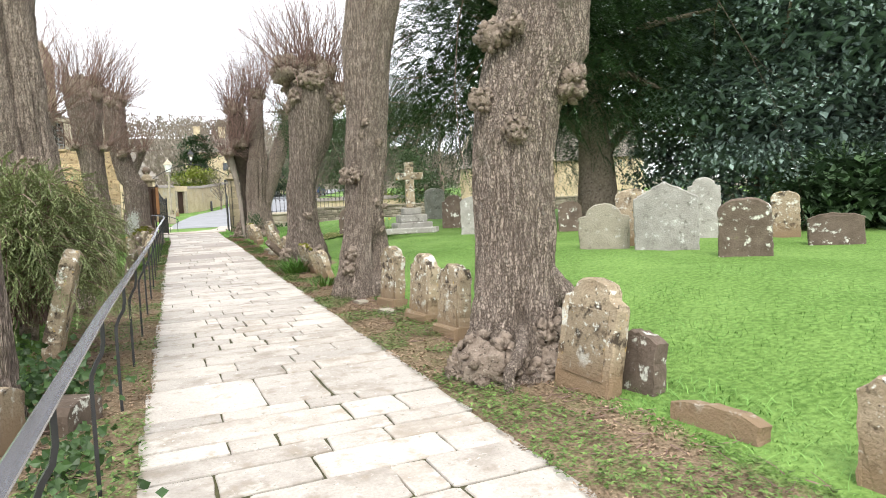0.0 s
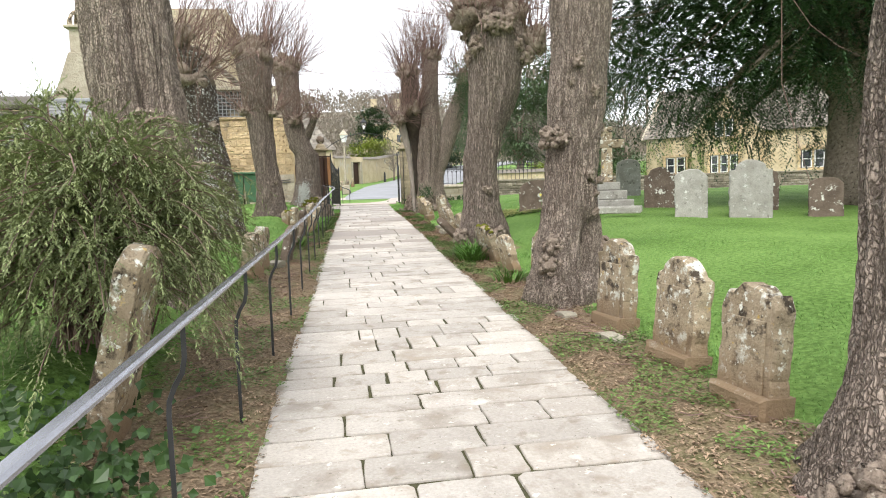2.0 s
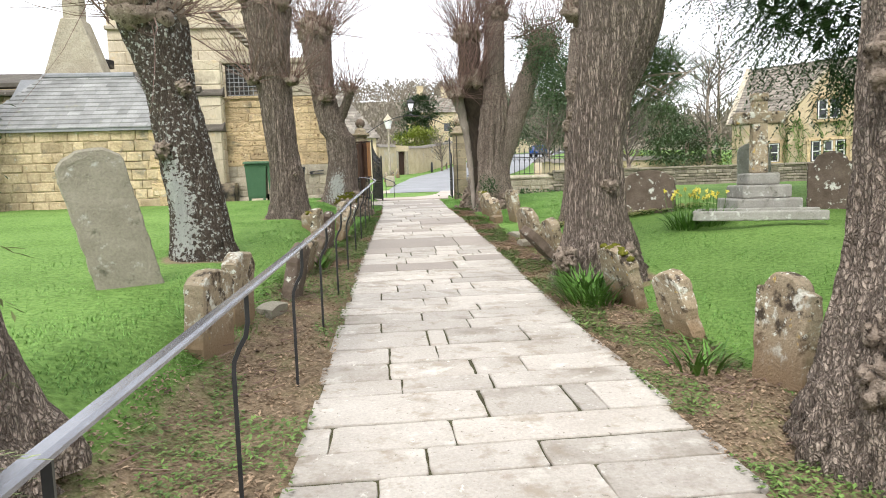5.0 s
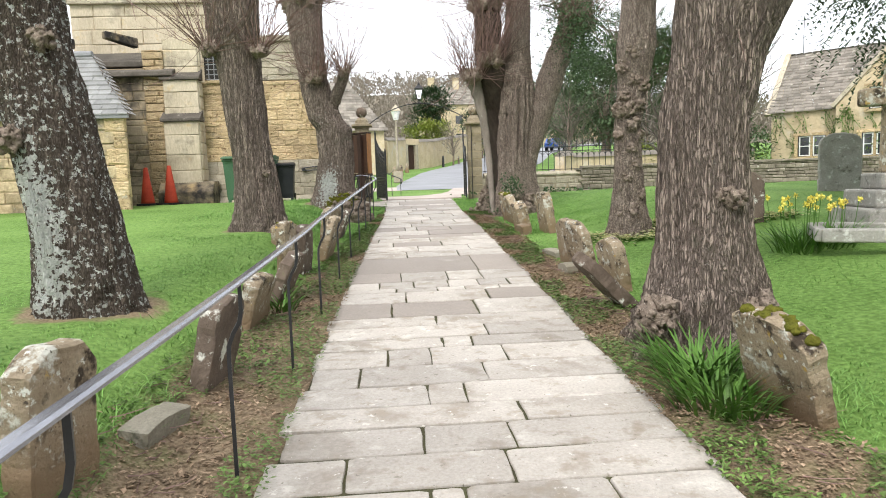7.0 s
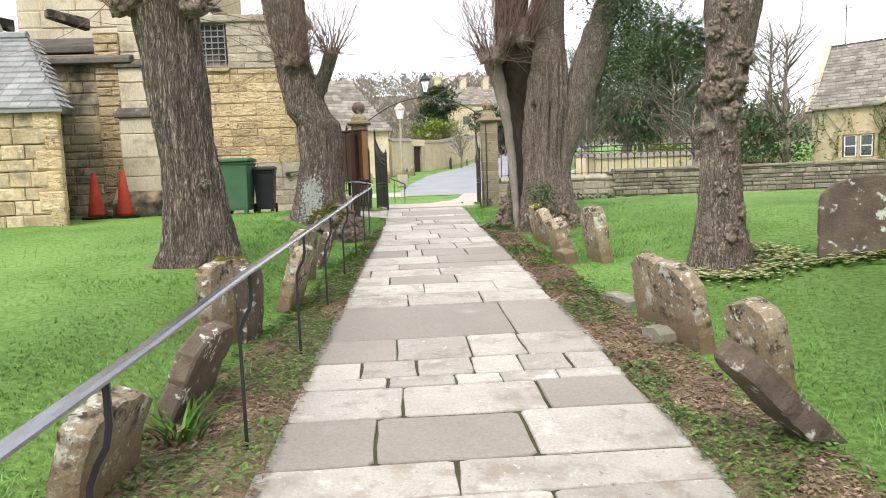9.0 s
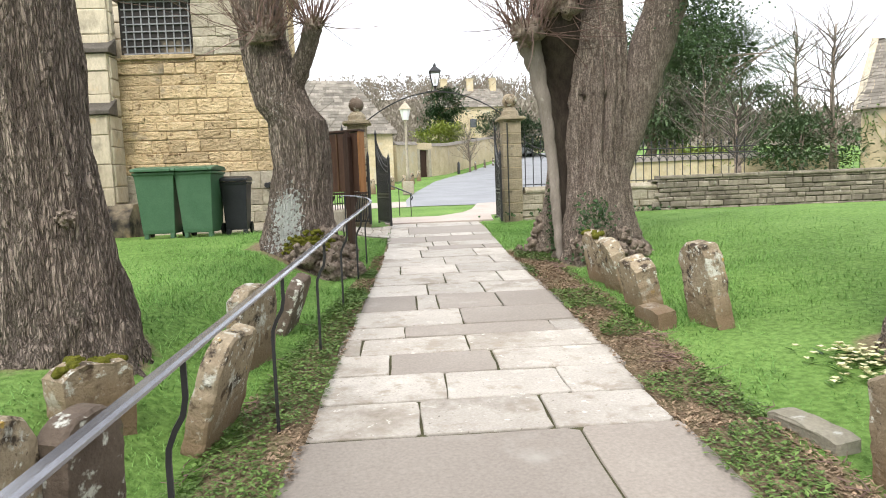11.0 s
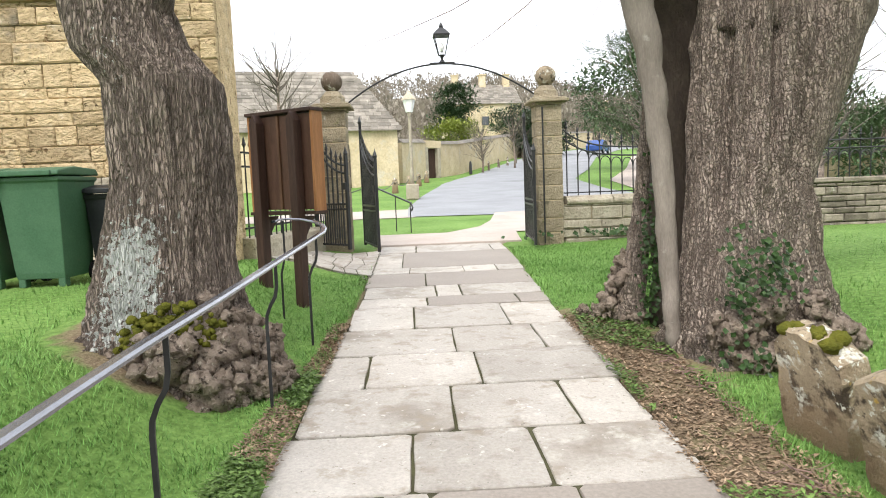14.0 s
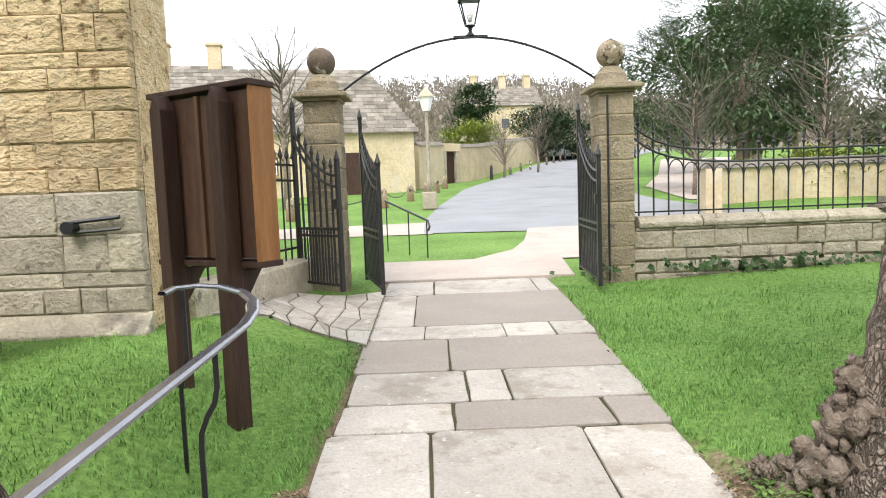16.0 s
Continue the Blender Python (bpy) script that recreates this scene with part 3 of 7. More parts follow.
def lime_tree(foot, secs, seed, label, heads=(), burrs=(), limbs=(), material=None, ridges=.022, segs=56, lobes=6, flare=.25, splits=(), lumps=.06, skirt=0, smooth_limbs=(), hollow_limbs=(), lichen=(), girth=1.0):
    """heads: (x, y, z, radius, shoots, shoot length, spread); burrs: (x, y, z, radius); limbs: rows of (x, y, z, radius)."""
    rnd = random.Random(seed)
    ox, oy = foot
    oz = ground_z(ox, oy) - .06
    tree = thing("lime_tree", label, "tree", pose(ox, oy, oz), group="pollarded limes along the path")
    loc = lambda x, y, z: (x - ox, y - oy, z - oz)
    material = material or M_BARK
    rel = [(z - oz, x - ox, y - oy, r * girth) for z, x, y, r in secs]
    tz, tx, ty, _ = zip(*secs)

    def drawn_in(x, y, z):
        """Moves a place on the bark in towards the trunk's axis."""
        ax, ay = lerp(z, tz, tx), lerp(z, tz, ty)
        return ax + (x - ax) * girth, ay + (y - ay) * girth, z

    rel[0] = (-.12,) + rel[0][1:]
    trunk = part("trunk", trunk_geo(rel, seed, segs, ridges=ridges, lobes=lobes, flare=flare, splits=splits, lumps=lumps, craggy=.42 if skirt > 35 else .2 if skirt else 0), material, tree, shade=True)
    if lichen:
        a0, wide, z0, z1, thin = lichen
        rz, rx, ry, _ = zip(*rel)
        val = []
        for v in trunk.data.vertices:
            x, y, z = v.co
            da = (math.atan2(y - lerp(z, rz, ry), x - lerp(z, rz, rx)) - a0 + math.pi) % (2 * math.pi) - math.pi
            up = z + oz
            val.append(max(thin, math.exp(-(da / wide) ** 2) * smooth(z0 - .15, z0 + .2, up) * smooth(z1 + .35, z1 - .15, up) + .35 * nz(x * 3, y * 3, z * 3) * math.exp(-(da / wide / 1.5) ** 2)))
        trunk.data.attributes.new("lichen", "FLOAT", "POINT").data.foreach_set("value", val)
    for which, rows in enumerate(limbs):
        zs = [loc(*(drawn_in(*q[:3]) if q[2] < 2.2 else q[:3])) for q in rows]
        g = Geo()
        dense, rad = [], []
        for i in range(len(zs) - 1):
            for k in range(6):
                u = k / 6
                dense.append(Vector(zs[i]).lerp(Vector(zs[i + 1]), u) + Vector((nz(i + u * 2, seed, 1), nz(i + u * 2, seed, 5), 0)) * .03)
                rad.append((rows[i][3] * (1 - u) + rows[i + 1][3] * u) * (1 + .16 * nz(i * 3 + u * 5, seed, 9)))
        dense.append(Vector(zs[-1]))
        rad.append(rows[-1][3])
        g.tube(dense, rad, 14)
        part("limb", g, M_BARK_SMOOTH if which in smooth_limbs else M_HOLLOW if which in hollow_limbs else material, tree, shade=True)
    for x, y, z, r in burrs:
        g = Geo()
        c = Vector(loc(*drawn_in(x, y, z)))
        g.blob(c, r * .85, rnd.uniform(0, 50), .45, (1, 1, .9), 22, 2.4)
        for _ in range(16 + int(r * 130)):
            d = Vector((rnd.uniform(-1, 1), rnd.uniform(-1, 1), rnd.uniform(-1, 1))).normalized()
            g.blob(c + d * r * .92, min(r * .3, .05) * rnd.uniform(.45, 1.2), rnd.uniform(0, 50), 1.1, (1, 1, 1), 8, 2.6)
        part("burr", g, M_BURR, tree, shade=True)
    for x, y, z, r, shoots, length, spread in heads:
        c = Vector(loc(x, y, z))
        g = Geo()
        g.blob(c, r * .8, rnd.uniform(0, 50), .6, (1, 1, .8), 18, 2.0)
        for _ in range(9):
            d = Vector((rnd.uniform(-1, 1), rnd.uniform(-1, 1), rnd.uniform(-.4, 1))).normalized()
            g.blob(c + d * r * .7, r * rnd.uniform(.22, .4), rnd.uniform(0, 50), .6, (1, 1, 1), 9, 2)
        part("pollard_head", g, M_BURR, tree, shade=True)
        t = Geo()
        for _ in range(int(shoots * 2.0)):
            a = rnd.uniform(0, 6.28)
            out = rnd.uniform(.1, 1) * spread
            d = Vector((math.cos(a) * out, math.sin(a) * out, rnd.uniform(.45, 1.1)))
            if rnd.random() < .2:
                d.z = rnd.uniform(-.4, .3)
            s = c + Vector((math.cos(a), math.sin(a), 0)) * r * rnd.uniform(.3, 1.15) + Vector((0, 0, r * rnd.uniform(-.3, .6)))
            whip(t, s, d, length * rnd.uniform(.55, 1.6), rnd.uniform(.0045, .0095), rnd, kids=2)
        part("twig_spray", t, M_TWIG, tree, "reddish bare shoots", kind="stuff")
    return tree


def seen_from_path(cx, cy, z, r, side, rnd, n):
    """Burrs spread over the bark on one side."""
    return [(cx + math.cos(a) * r, cy + math.sin(a) * r, zz, rnd.uniform(.04, .085)) for a, zz in ((side + rnd.uniform(-1.1, 1.1), z + rnd.uniform(-.9, .9)) for _ in range(n))]


BR = random.Random(5)
lime_tree((2.85, 5.0), [(.15, 2.80, 5.0, .56), (.5, 2.84, 5.0, .48), (.9, 2.87, 5.0, .45), (1.4, 2.87, 5.0, .43), (1.9, 2.87, 5.0, .43), (2.34, 2.94, 5.0, .46), (2.84, 3.16, 5.0, .54), (3.33, 3.26, 5.0, .50), (4.2, 3.3, 5.05, .46)], 11,
          "massive old pollarded lime with flared burry roots and pale bark", [(3.3, 5.1, 4.5, .6, 60, 2.2, .9)],
          [(2.42, 4.85, 2.42, .10), (2.66, 4.56, 2.16, .10), (3.35, 4.65, 2.55, .15), (2.26, 4.66, .26, .27), (2.18, 4.82, .16, .22), (2.44, 4.52, .18, .2), (3.5, 4.8, .3, .22), (2.98, 4.42, .22, .24), (3.22, 4.46, .3, .22), (2.78, 4.42, .14, .2), (3.1, 4.44, .52, .13), (2.88, 4.5, .46, .12), (3.32, 4.52, .62, .12), (2.56, 4.9, 2.95, .13), (2.66, 4.6, 3.0, .09)],
          [[(2.72, 4.66, .52, .06), (2.55, 4.36, .42, .055), (2.40, 4.24, .36, .05), (2.28, 4.18, .25, .045), (2.28, 4.16, .12, .042), (2.36, 4.2, .0, .035)], [(2.98, 4.9, 1.05, .14), (3.28, 4.78, .74, .16), (3.62, 4.70, .42, .13), (3.95, 4.62, .15, .07)]], segs=96, ridges=.03, skirt=70, flare=.62, lobes=5, splits=[(-1.95, .16, .05, .8, .5), (-.75, .2, .3, 1.2, .22)], girth=.77)
lime_tree((2.98, 9.9), [(.3, 2.98, 9.9, .47), (.6, 2.98, 9.9, .43), (.9, 2.99, 9.9, .39), (1.27, 3.03, 9.9, .34), (1.72, 3.04, 9.9, .30), (2.15, 3.06, 9.9, .31), (2.6, 3.10, 9.9, .34), (3.0, 3.15, 9.9, .34), (4.0, 3.2, 9.9, .38), (4.8, 3.36, 9.9, .46), (5.6, 3.4, 9.9, .42)], 23,
          "tall lime trunk with knobbly burrs and a burry split foot", [(3.4, 9.9, 5.9, .5, 50, 2.0, .8)],
          [(2.72, 9.72, 2.15, .13), (2.74, 9.68, .95, .13), (2.66, 9.62, .75, .12), (3.36, 9.7, .95, .1)] + seen_from_path(3.06, 9.9, 2.2, .31, -1.2, BR, 12), segs=80, ridges=.03, skirt=40, flare=.25, splits=[(-1.2, .26, .2, 1.15, .62)], girth=.92)
lime_tree((3.1, 14.7), [(.55, 3.08, 14.7, .60), (.95, 3.10, 14.7, .50), (1.41, 3.07, 14.7, .40), (1.83, 3.06, 14.7, .37), (2.24, 3.08, 14.7, .37), (2.64, 3.14, 14.7, .39), (3.04, 3.26, 14.7, .48), (3.5, 3.36, 14.7, .56), (4.15, 3.42, 14.7, .64), (4.5, 3.42, 14.7, .64), (4.75, 3.42, 14.7, .5), (4.95, 3.42, 14.7, .25)], 37,
          "pollarded lime with a broad forked head of reddish shoots", [(2.95, 14.6, 4.75, .42, 90, 1.5, .7), (3.55, 14.8, 4.85, .5, 110, 1.6, .7), (4.0, 14.6, 4.3, .35, 60, 1.3, .9)],
          [(3.12, 14.33, 1.62, .09), (3.3, 14.2, .85, .12), (2.5, 14.4, .8, .14)] + [(3.42 + .62 * math.cos(a), 14.7 + .62 * math.sin(a), 4.3 + .3 * math.sin(a * 2.7), .17 + .06 * math.cos(a * 3.1)) for a in (-3.0, -2.5, -2.0, -1.5, -1.0, -.5, 0, .6, 2.6)], segs=80, ridges=.028, skirt=60, flare=.3, material=M_BARK_FURROW, girth=.82)
lime_tree((4.37, 19.8), [(1.0, 4.37, 19.8, .40), (1.35, 4.36, 19.8, .30), (1.97, 4.34, 19.8, .235), (2.56, 4.35, 19.8, .23), (3.15, 4.43, 19.8, .26), (3.73, 4.48, 19.8, .34), (4.6, 4.55, 19.8, .30)], 41,
          "slender lime with knotty burrs and primroses round its foot", [(4.5, 19.8, 4.9, .42, 50, 1.5, .7)],
          [(4.35 + .2 * math.cos(a), 19.8 + .2 * math.sin(a), z, r) for a, z, r in ((-2.6, 2.75, .13), (-2.3, 2.95, .10), (-.6, 3.1, .13), (-.5, 3.6, .12), (-2.5, 3.4, .1), (-1.0, 1.5, .12), (-1.6, 2.2, .07), (-2.7, 2.4, .09), (-1.5, 2.55, .1), (-1.9, 2.8, .12), (-.9, 2.85, .11), (-1.4, 3.2, .1), (-2.0, 1.75, .09), (-1.2, 1.95, .08), (-.7, 2.4, .08), (-1.6, 3.6, .12), (-1.5, 1.25, .14), (-2.3, 1.2, .12))], segs=48, skirt=30, girth=.8)
lime_tree((3.45, 24.8), [(.95, 3.68, 24.8, .60), (1.3, 3.64, 24.8, .51), (1.7, 3.60, 24.8, .44), (2.29, 3.59, 24.8, .39), (2.88, 3.61, 24.8, .40), (3.3, 3.64, 24.8, .40), (3.8, 3.66, 24.8, .36), (4.2, 3.68, 24.8, .3)], 53,
          "great split hollow lime with ivy and several upright stems", [(3.0, 24.7, 5.6, .42, 150, 1.7, .5), (3.0, 24.6, 4.4, .34, 90, 1.5, .6), (3.75, 24.8, 6.2, .36, 110, 1.6, .55), (5.0, 24.8, 5.3, .5, 110, 1.4, .8), (2.6, 24.5, 4.05, .24, 70, 1.3, .9)],
          [(3.26, 24.28, 1.22, .16), (3.6, 24.16, 1.12, .17), (3.95, 24.3, 1.15, .15), (3.44, 24.2, 1.38, .12), (3.76, 24.26, 1.36, .11), (3.34, 24.22, 1.06, .14), (2.90, 25.78, 1.15, .15), (2.95, 25.74, 1.36, .13), (2.84, 25.92, 1.0, .13), (3.0, 25.76, 1.55, .09), (3.0, 25.6, 1.02, .13), (2.68, 25.95, 1.08, .06)],
          [[(3.05, 24.75, .9, .04), (3.03, 24.75, 1.15, .055), (2.995, 24.75, 1.65, .07), (2.955, 24.75, 2.34, .075), (2.87, 24.75, 3.0, .085), (2.78, 24.75, 3.6, .12), (2.66, 24.75, 4.0, .17)],
           [(3.0, 25.7, .85, .18), (3.04, 25.7, 1.2, .125), (3.09, 25.7, 1.6, .10), (3.16, 25.7, 2.15, .085), (3.21, 25.65, 2.97, .08), (3.18, 25.5, 3.6, .08)],
           # back limb in near-black colour, standing for the shade inside the hollow
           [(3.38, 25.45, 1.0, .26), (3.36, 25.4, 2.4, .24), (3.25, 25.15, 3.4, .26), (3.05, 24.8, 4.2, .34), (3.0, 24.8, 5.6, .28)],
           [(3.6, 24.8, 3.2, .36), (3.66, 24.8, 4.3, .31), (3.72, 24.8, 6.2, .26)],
           [(3.66, 24.82, 1.5, .2), (3.84, 24.82, 2.3, .25), (4.10, 24.82, 3.1, .28), (4.45, 24.82, 4.1, .29), (4.85, 24.8, 5.2, .24)]], segs=88, ridges=.04, skirt=60, flare=.3, lobes=7, smooth_limbs=(0,), hollow_limbs=(2,), splits=[(-2.5, .15, .9, 4.4, .34), (-2.05, .07, 1.0, 4.4, .16), (-1.62, .09, 1.3, 4.4, .30), (-1.2, .06, 1.0, 3.2, .15), (-.85, .13, 1.0, 4.4, .34), (-.4, .1, 1.1, 4.4, .24)])
lime_tree((-1.5, 9.6), [(.7, -1.40, 9.6, .52), (1.2, -1.42, 9.6, .44), (2.0, -1.44, 9.6, .41), (2.5, -1.46, 9.6, .40), (3.0, -1.49, 9.6, .40), (3.6, -1.52, 9.6, .38), (4.8, -1.62, 9.6, .45)], 61,
          "broad lime trunk with twisted bark and a fused side stem", [(-1.6, 9.6, 5.0, .55, 70, 1.8, .9)], [(-1.3, 9.2, 2.35, .11)],
          [[(-1.05, 9.5, .7, .14), (-1.1, 9.45, 1.8, .11), (-1.17, 9.45, 2.6, .10), (-1.25, 9.45, 3.6, .12), (-1.35, 9.45, 4.6, .14)]], segs=80, ridges=.04, splits=[(-1.2, .16, .9, 4.5, .22)])
lime_tree((-1.62, 15.2), [(.85, -1.58, 15.2, .44), (1.15, -1.62, 15.2, .40), (1.56, -1.66, 15.2, .37), (2.0, -1.72, 15.2, .37), (2.42, -1.78, 15.2, .36), (2.85, -1.87, 15.2, .34), (3.3, -1.96, 15.2, .38), (3.67, -2.04, 15.2, .44), (4.2, -2.2, 15.2, .40)], 67,
          "leaning lime with dark bark spattered with white lichen", [(-2.05, 15.1, 3.75, .42, 90, 1.3, 1.5), (-2.3, 15.2, 4.4, .4, 80, 1.3, 1.1)], [(-1.95, 14.85, 2.2, .11), (-1.6, 14.85, 2.9, .08)], lichen=(-1.95, .62, .9, 2.0, .30), material=M_BARK_LICHEN, segs=72, ridges=.02, girth=.83)
lime_tree((-1.24, 19.9), [(1.15, -1.24, 19.9, .44), (1.58, -1.22, 19.9, .35), (2.16, -1.24, 19.9, .31), (2.74, -1.31, 19.9, .32), (3.3, -1.34, 19.9, .34), (3.86, -1.38, 19.9, .37), (4.6, -1.42, 19.9, .44), (5.1, -1.44, 19.9, .5)], 71,
          "upright lime with evenly furrowed bark and shoots from burrs", [(-1.45, 19.9, 5.2, .55, 150, 1.6, .9), (-1.72, 19.7, 3.75, .16, 30, 1.4, 1.2), (-1.02, 19.6, 3.7, .14, 26, 1.1, 1.2)], [(-1.0, 19.6, 2.0, .05)], segs=64, ridges=.03, skirt=14, material=M_BARK_FURROW, girth=.89)
lime_tree((-.45, 24.6), [(1.15, -.52, 24.6, .58), (1.5, -.48, 24.6, .50), (1.87, -.46, 24.6, .45), (2.44, -.40, 24.6, .41), (3.0, -.43, 24.6, .41), (3.2, -.60, 24.6, .40), (3.55, -.70, 24.6, .36), (4.1, -.82, 24.6, .34), (5.1, -.93, 24.6, .38), (5.6, -.95, 24.6, .42)], 79,
          "leaning lime with a mossy burry foot and a lichen patch", [(-.95, 24.6, 5.7, .5, 150, 1.6, .9), (-.12, 24.3, 4.15, .14, 40, 1.1, 1.0), (-.75, 24.3, 4.05, .22, 40, .9, 1.2)],
          [(-.05, 24.2, 1.3, .28), (.12, 24.4, 1.2, .24), (-.3, 24.05, 1.28, .24), (.22, 24.2, 1.06, .18), (-.6, 24.1, 1.2, .16), (.0, 24.0, 1.08, .2), (-.15, 24.35, 1.5, .16), (.3, 24.4, 1.05, .14)],
          [[(-.5, 24.55, 3.4, .16), (-.25, 24.4, 3.85, .12), (-.12, 24.3, 4.15, .12)]], segs=80, ridges=.028, skirt=50, flare=.3, material=M_BARK_FURROW, lichen=(-1.85, .5, 1.4, 2.0, 0), girth=.89)
lime_tree((-1.05, 5.0), [(.2, -1.04, 5.0, .185), (.7, -1.05, 5.0, .175), (1.3, -1.07, 5.0, .17), (2.0, -1.10, 5.0, .165), (2.8, -1.13, 5.0, .16), (4.4, -1.22, 5.0, .14)], 83,
          "slim leaning trunk with stringy brown bark behind the rail", material=M_BARK_FURROW, segs=40, ridges=.008, flare=.2)


# ---- gate, walls, rail ----
PILLAR_Y = 31.3


def stone_pillar(x, label):
    z0 = ground_z(x, PILLAR_Y) - .08
    pillar = thing("gate_pillar", label, "gate pillar", pose(x, PILLAR_Y, z0), group="gate pillars")
    rnd = random.Random(int(x * 10))
    z = 0
    k = 0
    while z < 2.38:
        h = (.27, .24, .30, .25)[k % 4]
        h = min(h, 2.48 - z)
        g = Geo().box(rnd.uniform(-.004, .004), 0, z + h / 2, .43, .43, h - .010)
        part("block", g, M_PILLAR, pillar, bevel=.014)
        z += h
        k += 1
    part("core", Geo().box(0, 0, z / 2, .41, .41, z - .02), M_MORTAR, pillar)
    part("neck_moulding", Geo().box(0, 0, z + .02, .47, .47, .04), M_PILLAR, pillar, bevel=.012)
    part("cap", Geo().box(0, 0, z + .065, .64, .64, .05).box(0, 0, z + .10, .58, .58, .03), M_PILLAR, pillar, bevel=.012)
    part("ball_base", Geo().lathe([(.23, z + .115), (.21, z + .16), (.20, z + .24), (.16, z + .28), (.12, z + .33)], 8), M_PILLAR, pillar)
    ball = Geo().blob((0, 0, z + .49), .175, x, .03, (1, 1, 1), 22, 3)
    part("ball", ball, M_GRAVE if x > 1 else M_GRAVE_DARK, pillar, "round stone ball finial with lichen", shade=True)
    return pillar, z0 + z


PILLAR_L, CAP_Z = stone_pillar(-.09, "square limestone gate pillar with a dark stone ball")
PILLAR_R, _ = stone_pillar(3.47, "square limestone gate pillar with a lichened stone ball")


def gate_leaf(hinge, direction, width, label, group="churchyard gates"):
    """An iron gate leaf that hangs from hinge and points along direction, its top swept down towards the free side."""
    hx, hy = hinge
    z0 = max(path_z(hy), ground_z(hx, hy)) + .05
    ang = math.degrees(math.atan2(direction[1], direction[0]))
    gate = thing("iron_gate", label, "gate", pose(hx, hy, z0, 0, 0, ang), group=group)
    top = lambda u: 1.95 - .55 * (1 - (1 - u) ** 2)
    part("hinge_stile", Geo().box(0, 0, 1.05, .045, .045, 2.1).lathe([(.03, 2.1), (.035, 2.13), (.0, 2.24)], 8), M_IRON, gate)
    part("meeting_stile", Geo().box(width, 0, .72, .045, .045, 1.46).lathe([(.03, 1.45), (.035, 1.48), (.0, 1.60)], 8, width), M_IRON, gate)
    for z in (.06, .62, .70):
        part("rail", Geo().box(width / 2, 0, z, width, .035, .03), M_IRON, gate)
    for dz in (0, -.12):
        pts = [(width * u, 0, top(u) + dz - .1) for u in np.linspace(0, 1, 13)]
        part("swept_rail", Geo().tube(pts, .018, 6), M_IRON, gate)
    n = int(width / .11)
    for i in range(1, n):
        u = i / n
        part("bar", Geo().box(width * u, 0, top(u) / 2 + .02, .02, .02, top(u) - .08).lathe([(.012, top(u) - .03), (.026, top(u)), (.002, top(u) + .10)], 6, width * u), M_IRON, gate)
        if i % 1 == 0 and i < n:
            part("dog_bar", Geo().box(width * (u - .5 / n), 0, .33, .014, .014, .58).lathe([(.008, .62), (.018, .66), (.001, .72)], 5, width * (u - .5 / n)), M_IRON, gate)
    part("latch", Geo().box(width - .03, -.03, .98, .09, .03, .11), M_IRON, gate, bevel=.004)
    return gate


gate_leaf((.30, 31.75), (.24, -1), 1.32, "black wrought-iron gate standing open beside the pillar")
gate_leaf((-.42, 31.0), (.52, -.50), .80, "black wrought-iron side gate leaf standing open")
gate_leaf((3.18, 31.85), (-.07, -1), 1.40, "black wrought-iron gate standing open against the lawn")
part("hinge_pin", Geo().tube([(-.12, -.27, .1), (-.12, -.27, 2.35)], .014, 6), M_IRON, PILLAR_R)

# overthrow with the lantern
arch = thing("gate_overthrow", "slender iron arch over the gate carrying a lantern bracket", "arch", pose(1.75, PILLAR_Y, CAP_Z + .0))
part("arch_bar", Geo().tube([(x, 0, .13 + .60 * (1 - (x / 1.6) ** 2)) for x in np.linspace(-1.6, 1.6, 25)], .015, 6), M_IRON, arch)
part("crown_plate", Geo().box(0, 0, .735, .42, .06, .03), M_IRON, arch)
lantern = thing("lantern", "black four-sided hanging lantern with clear panes on the arch", "lantern", pose(1.75, PILLAR_Y, CAP_Z + .75))
part("stem", Geo().lathe([(.06, 0), (.02, .05), (.03, .09), (.07, .12)], 10), M_IRON, lantern)
for i in range(4):
    a = math.pi / 4 + i * math.pi / 2
    part("corner_bar", Geo().tube([(.075 * math.cos(a), .075 * math.sin(a), .12), (.17 * math.cos(a), .17 * math.sin(a), .42)], .010, 5), M_IRON, lantern)
    b = a + math.pi / 2
    g = Geo().add([(.072 * math.cos(a), .072 * math.sin(a), .13), (.072 * math.cos(b), .072 * math.sin(b), .13), (.162 * math.cos(b), .162 * math.sin(b), .415), (.162 * math.cos(a), .162 * math.sin(a), .415)], [(0, 1, 2, 3)])
    pane = part("pane", g, M_LANTERN_GLASS, lantern)
    pane.visible_shadow = False
roof = Geo().lathe([(.19, .42), (.20, .44), (.09, .53), (.045, .56), (.05, .59), (.0, .66)], 4)
part("roof", roof, M_IRON, lantern, at=pose(0, 0, 0, 0, 0, 45))
part("bulb", Geo().lathe([(.02, .16), (.045, .24), (.03, .30), (.0, .32)], 10), M_WHITE, lantern, shade=True)


def wall_stones(rnd, length, height, face_y, thick, lo=.09, hi=.16, wide=(.18, .5)):
    """Courses of rubble, joined, along x from 0."""
    g = Geo()
    z = 0
    while z < height - .03:
        h = min(rnd.uniform(lo, hi), height - z)
        x = -rnd.uniform(0, .2)
        while x < length:
            w = rnd.uniform(*wide)
            g.stone(x + w / 2, face_y + rnd.uniform(-.015, .015), z + h / 2, w - .014, thick, h - .012, rnd, .014)
            x += w
        z += h
    return g


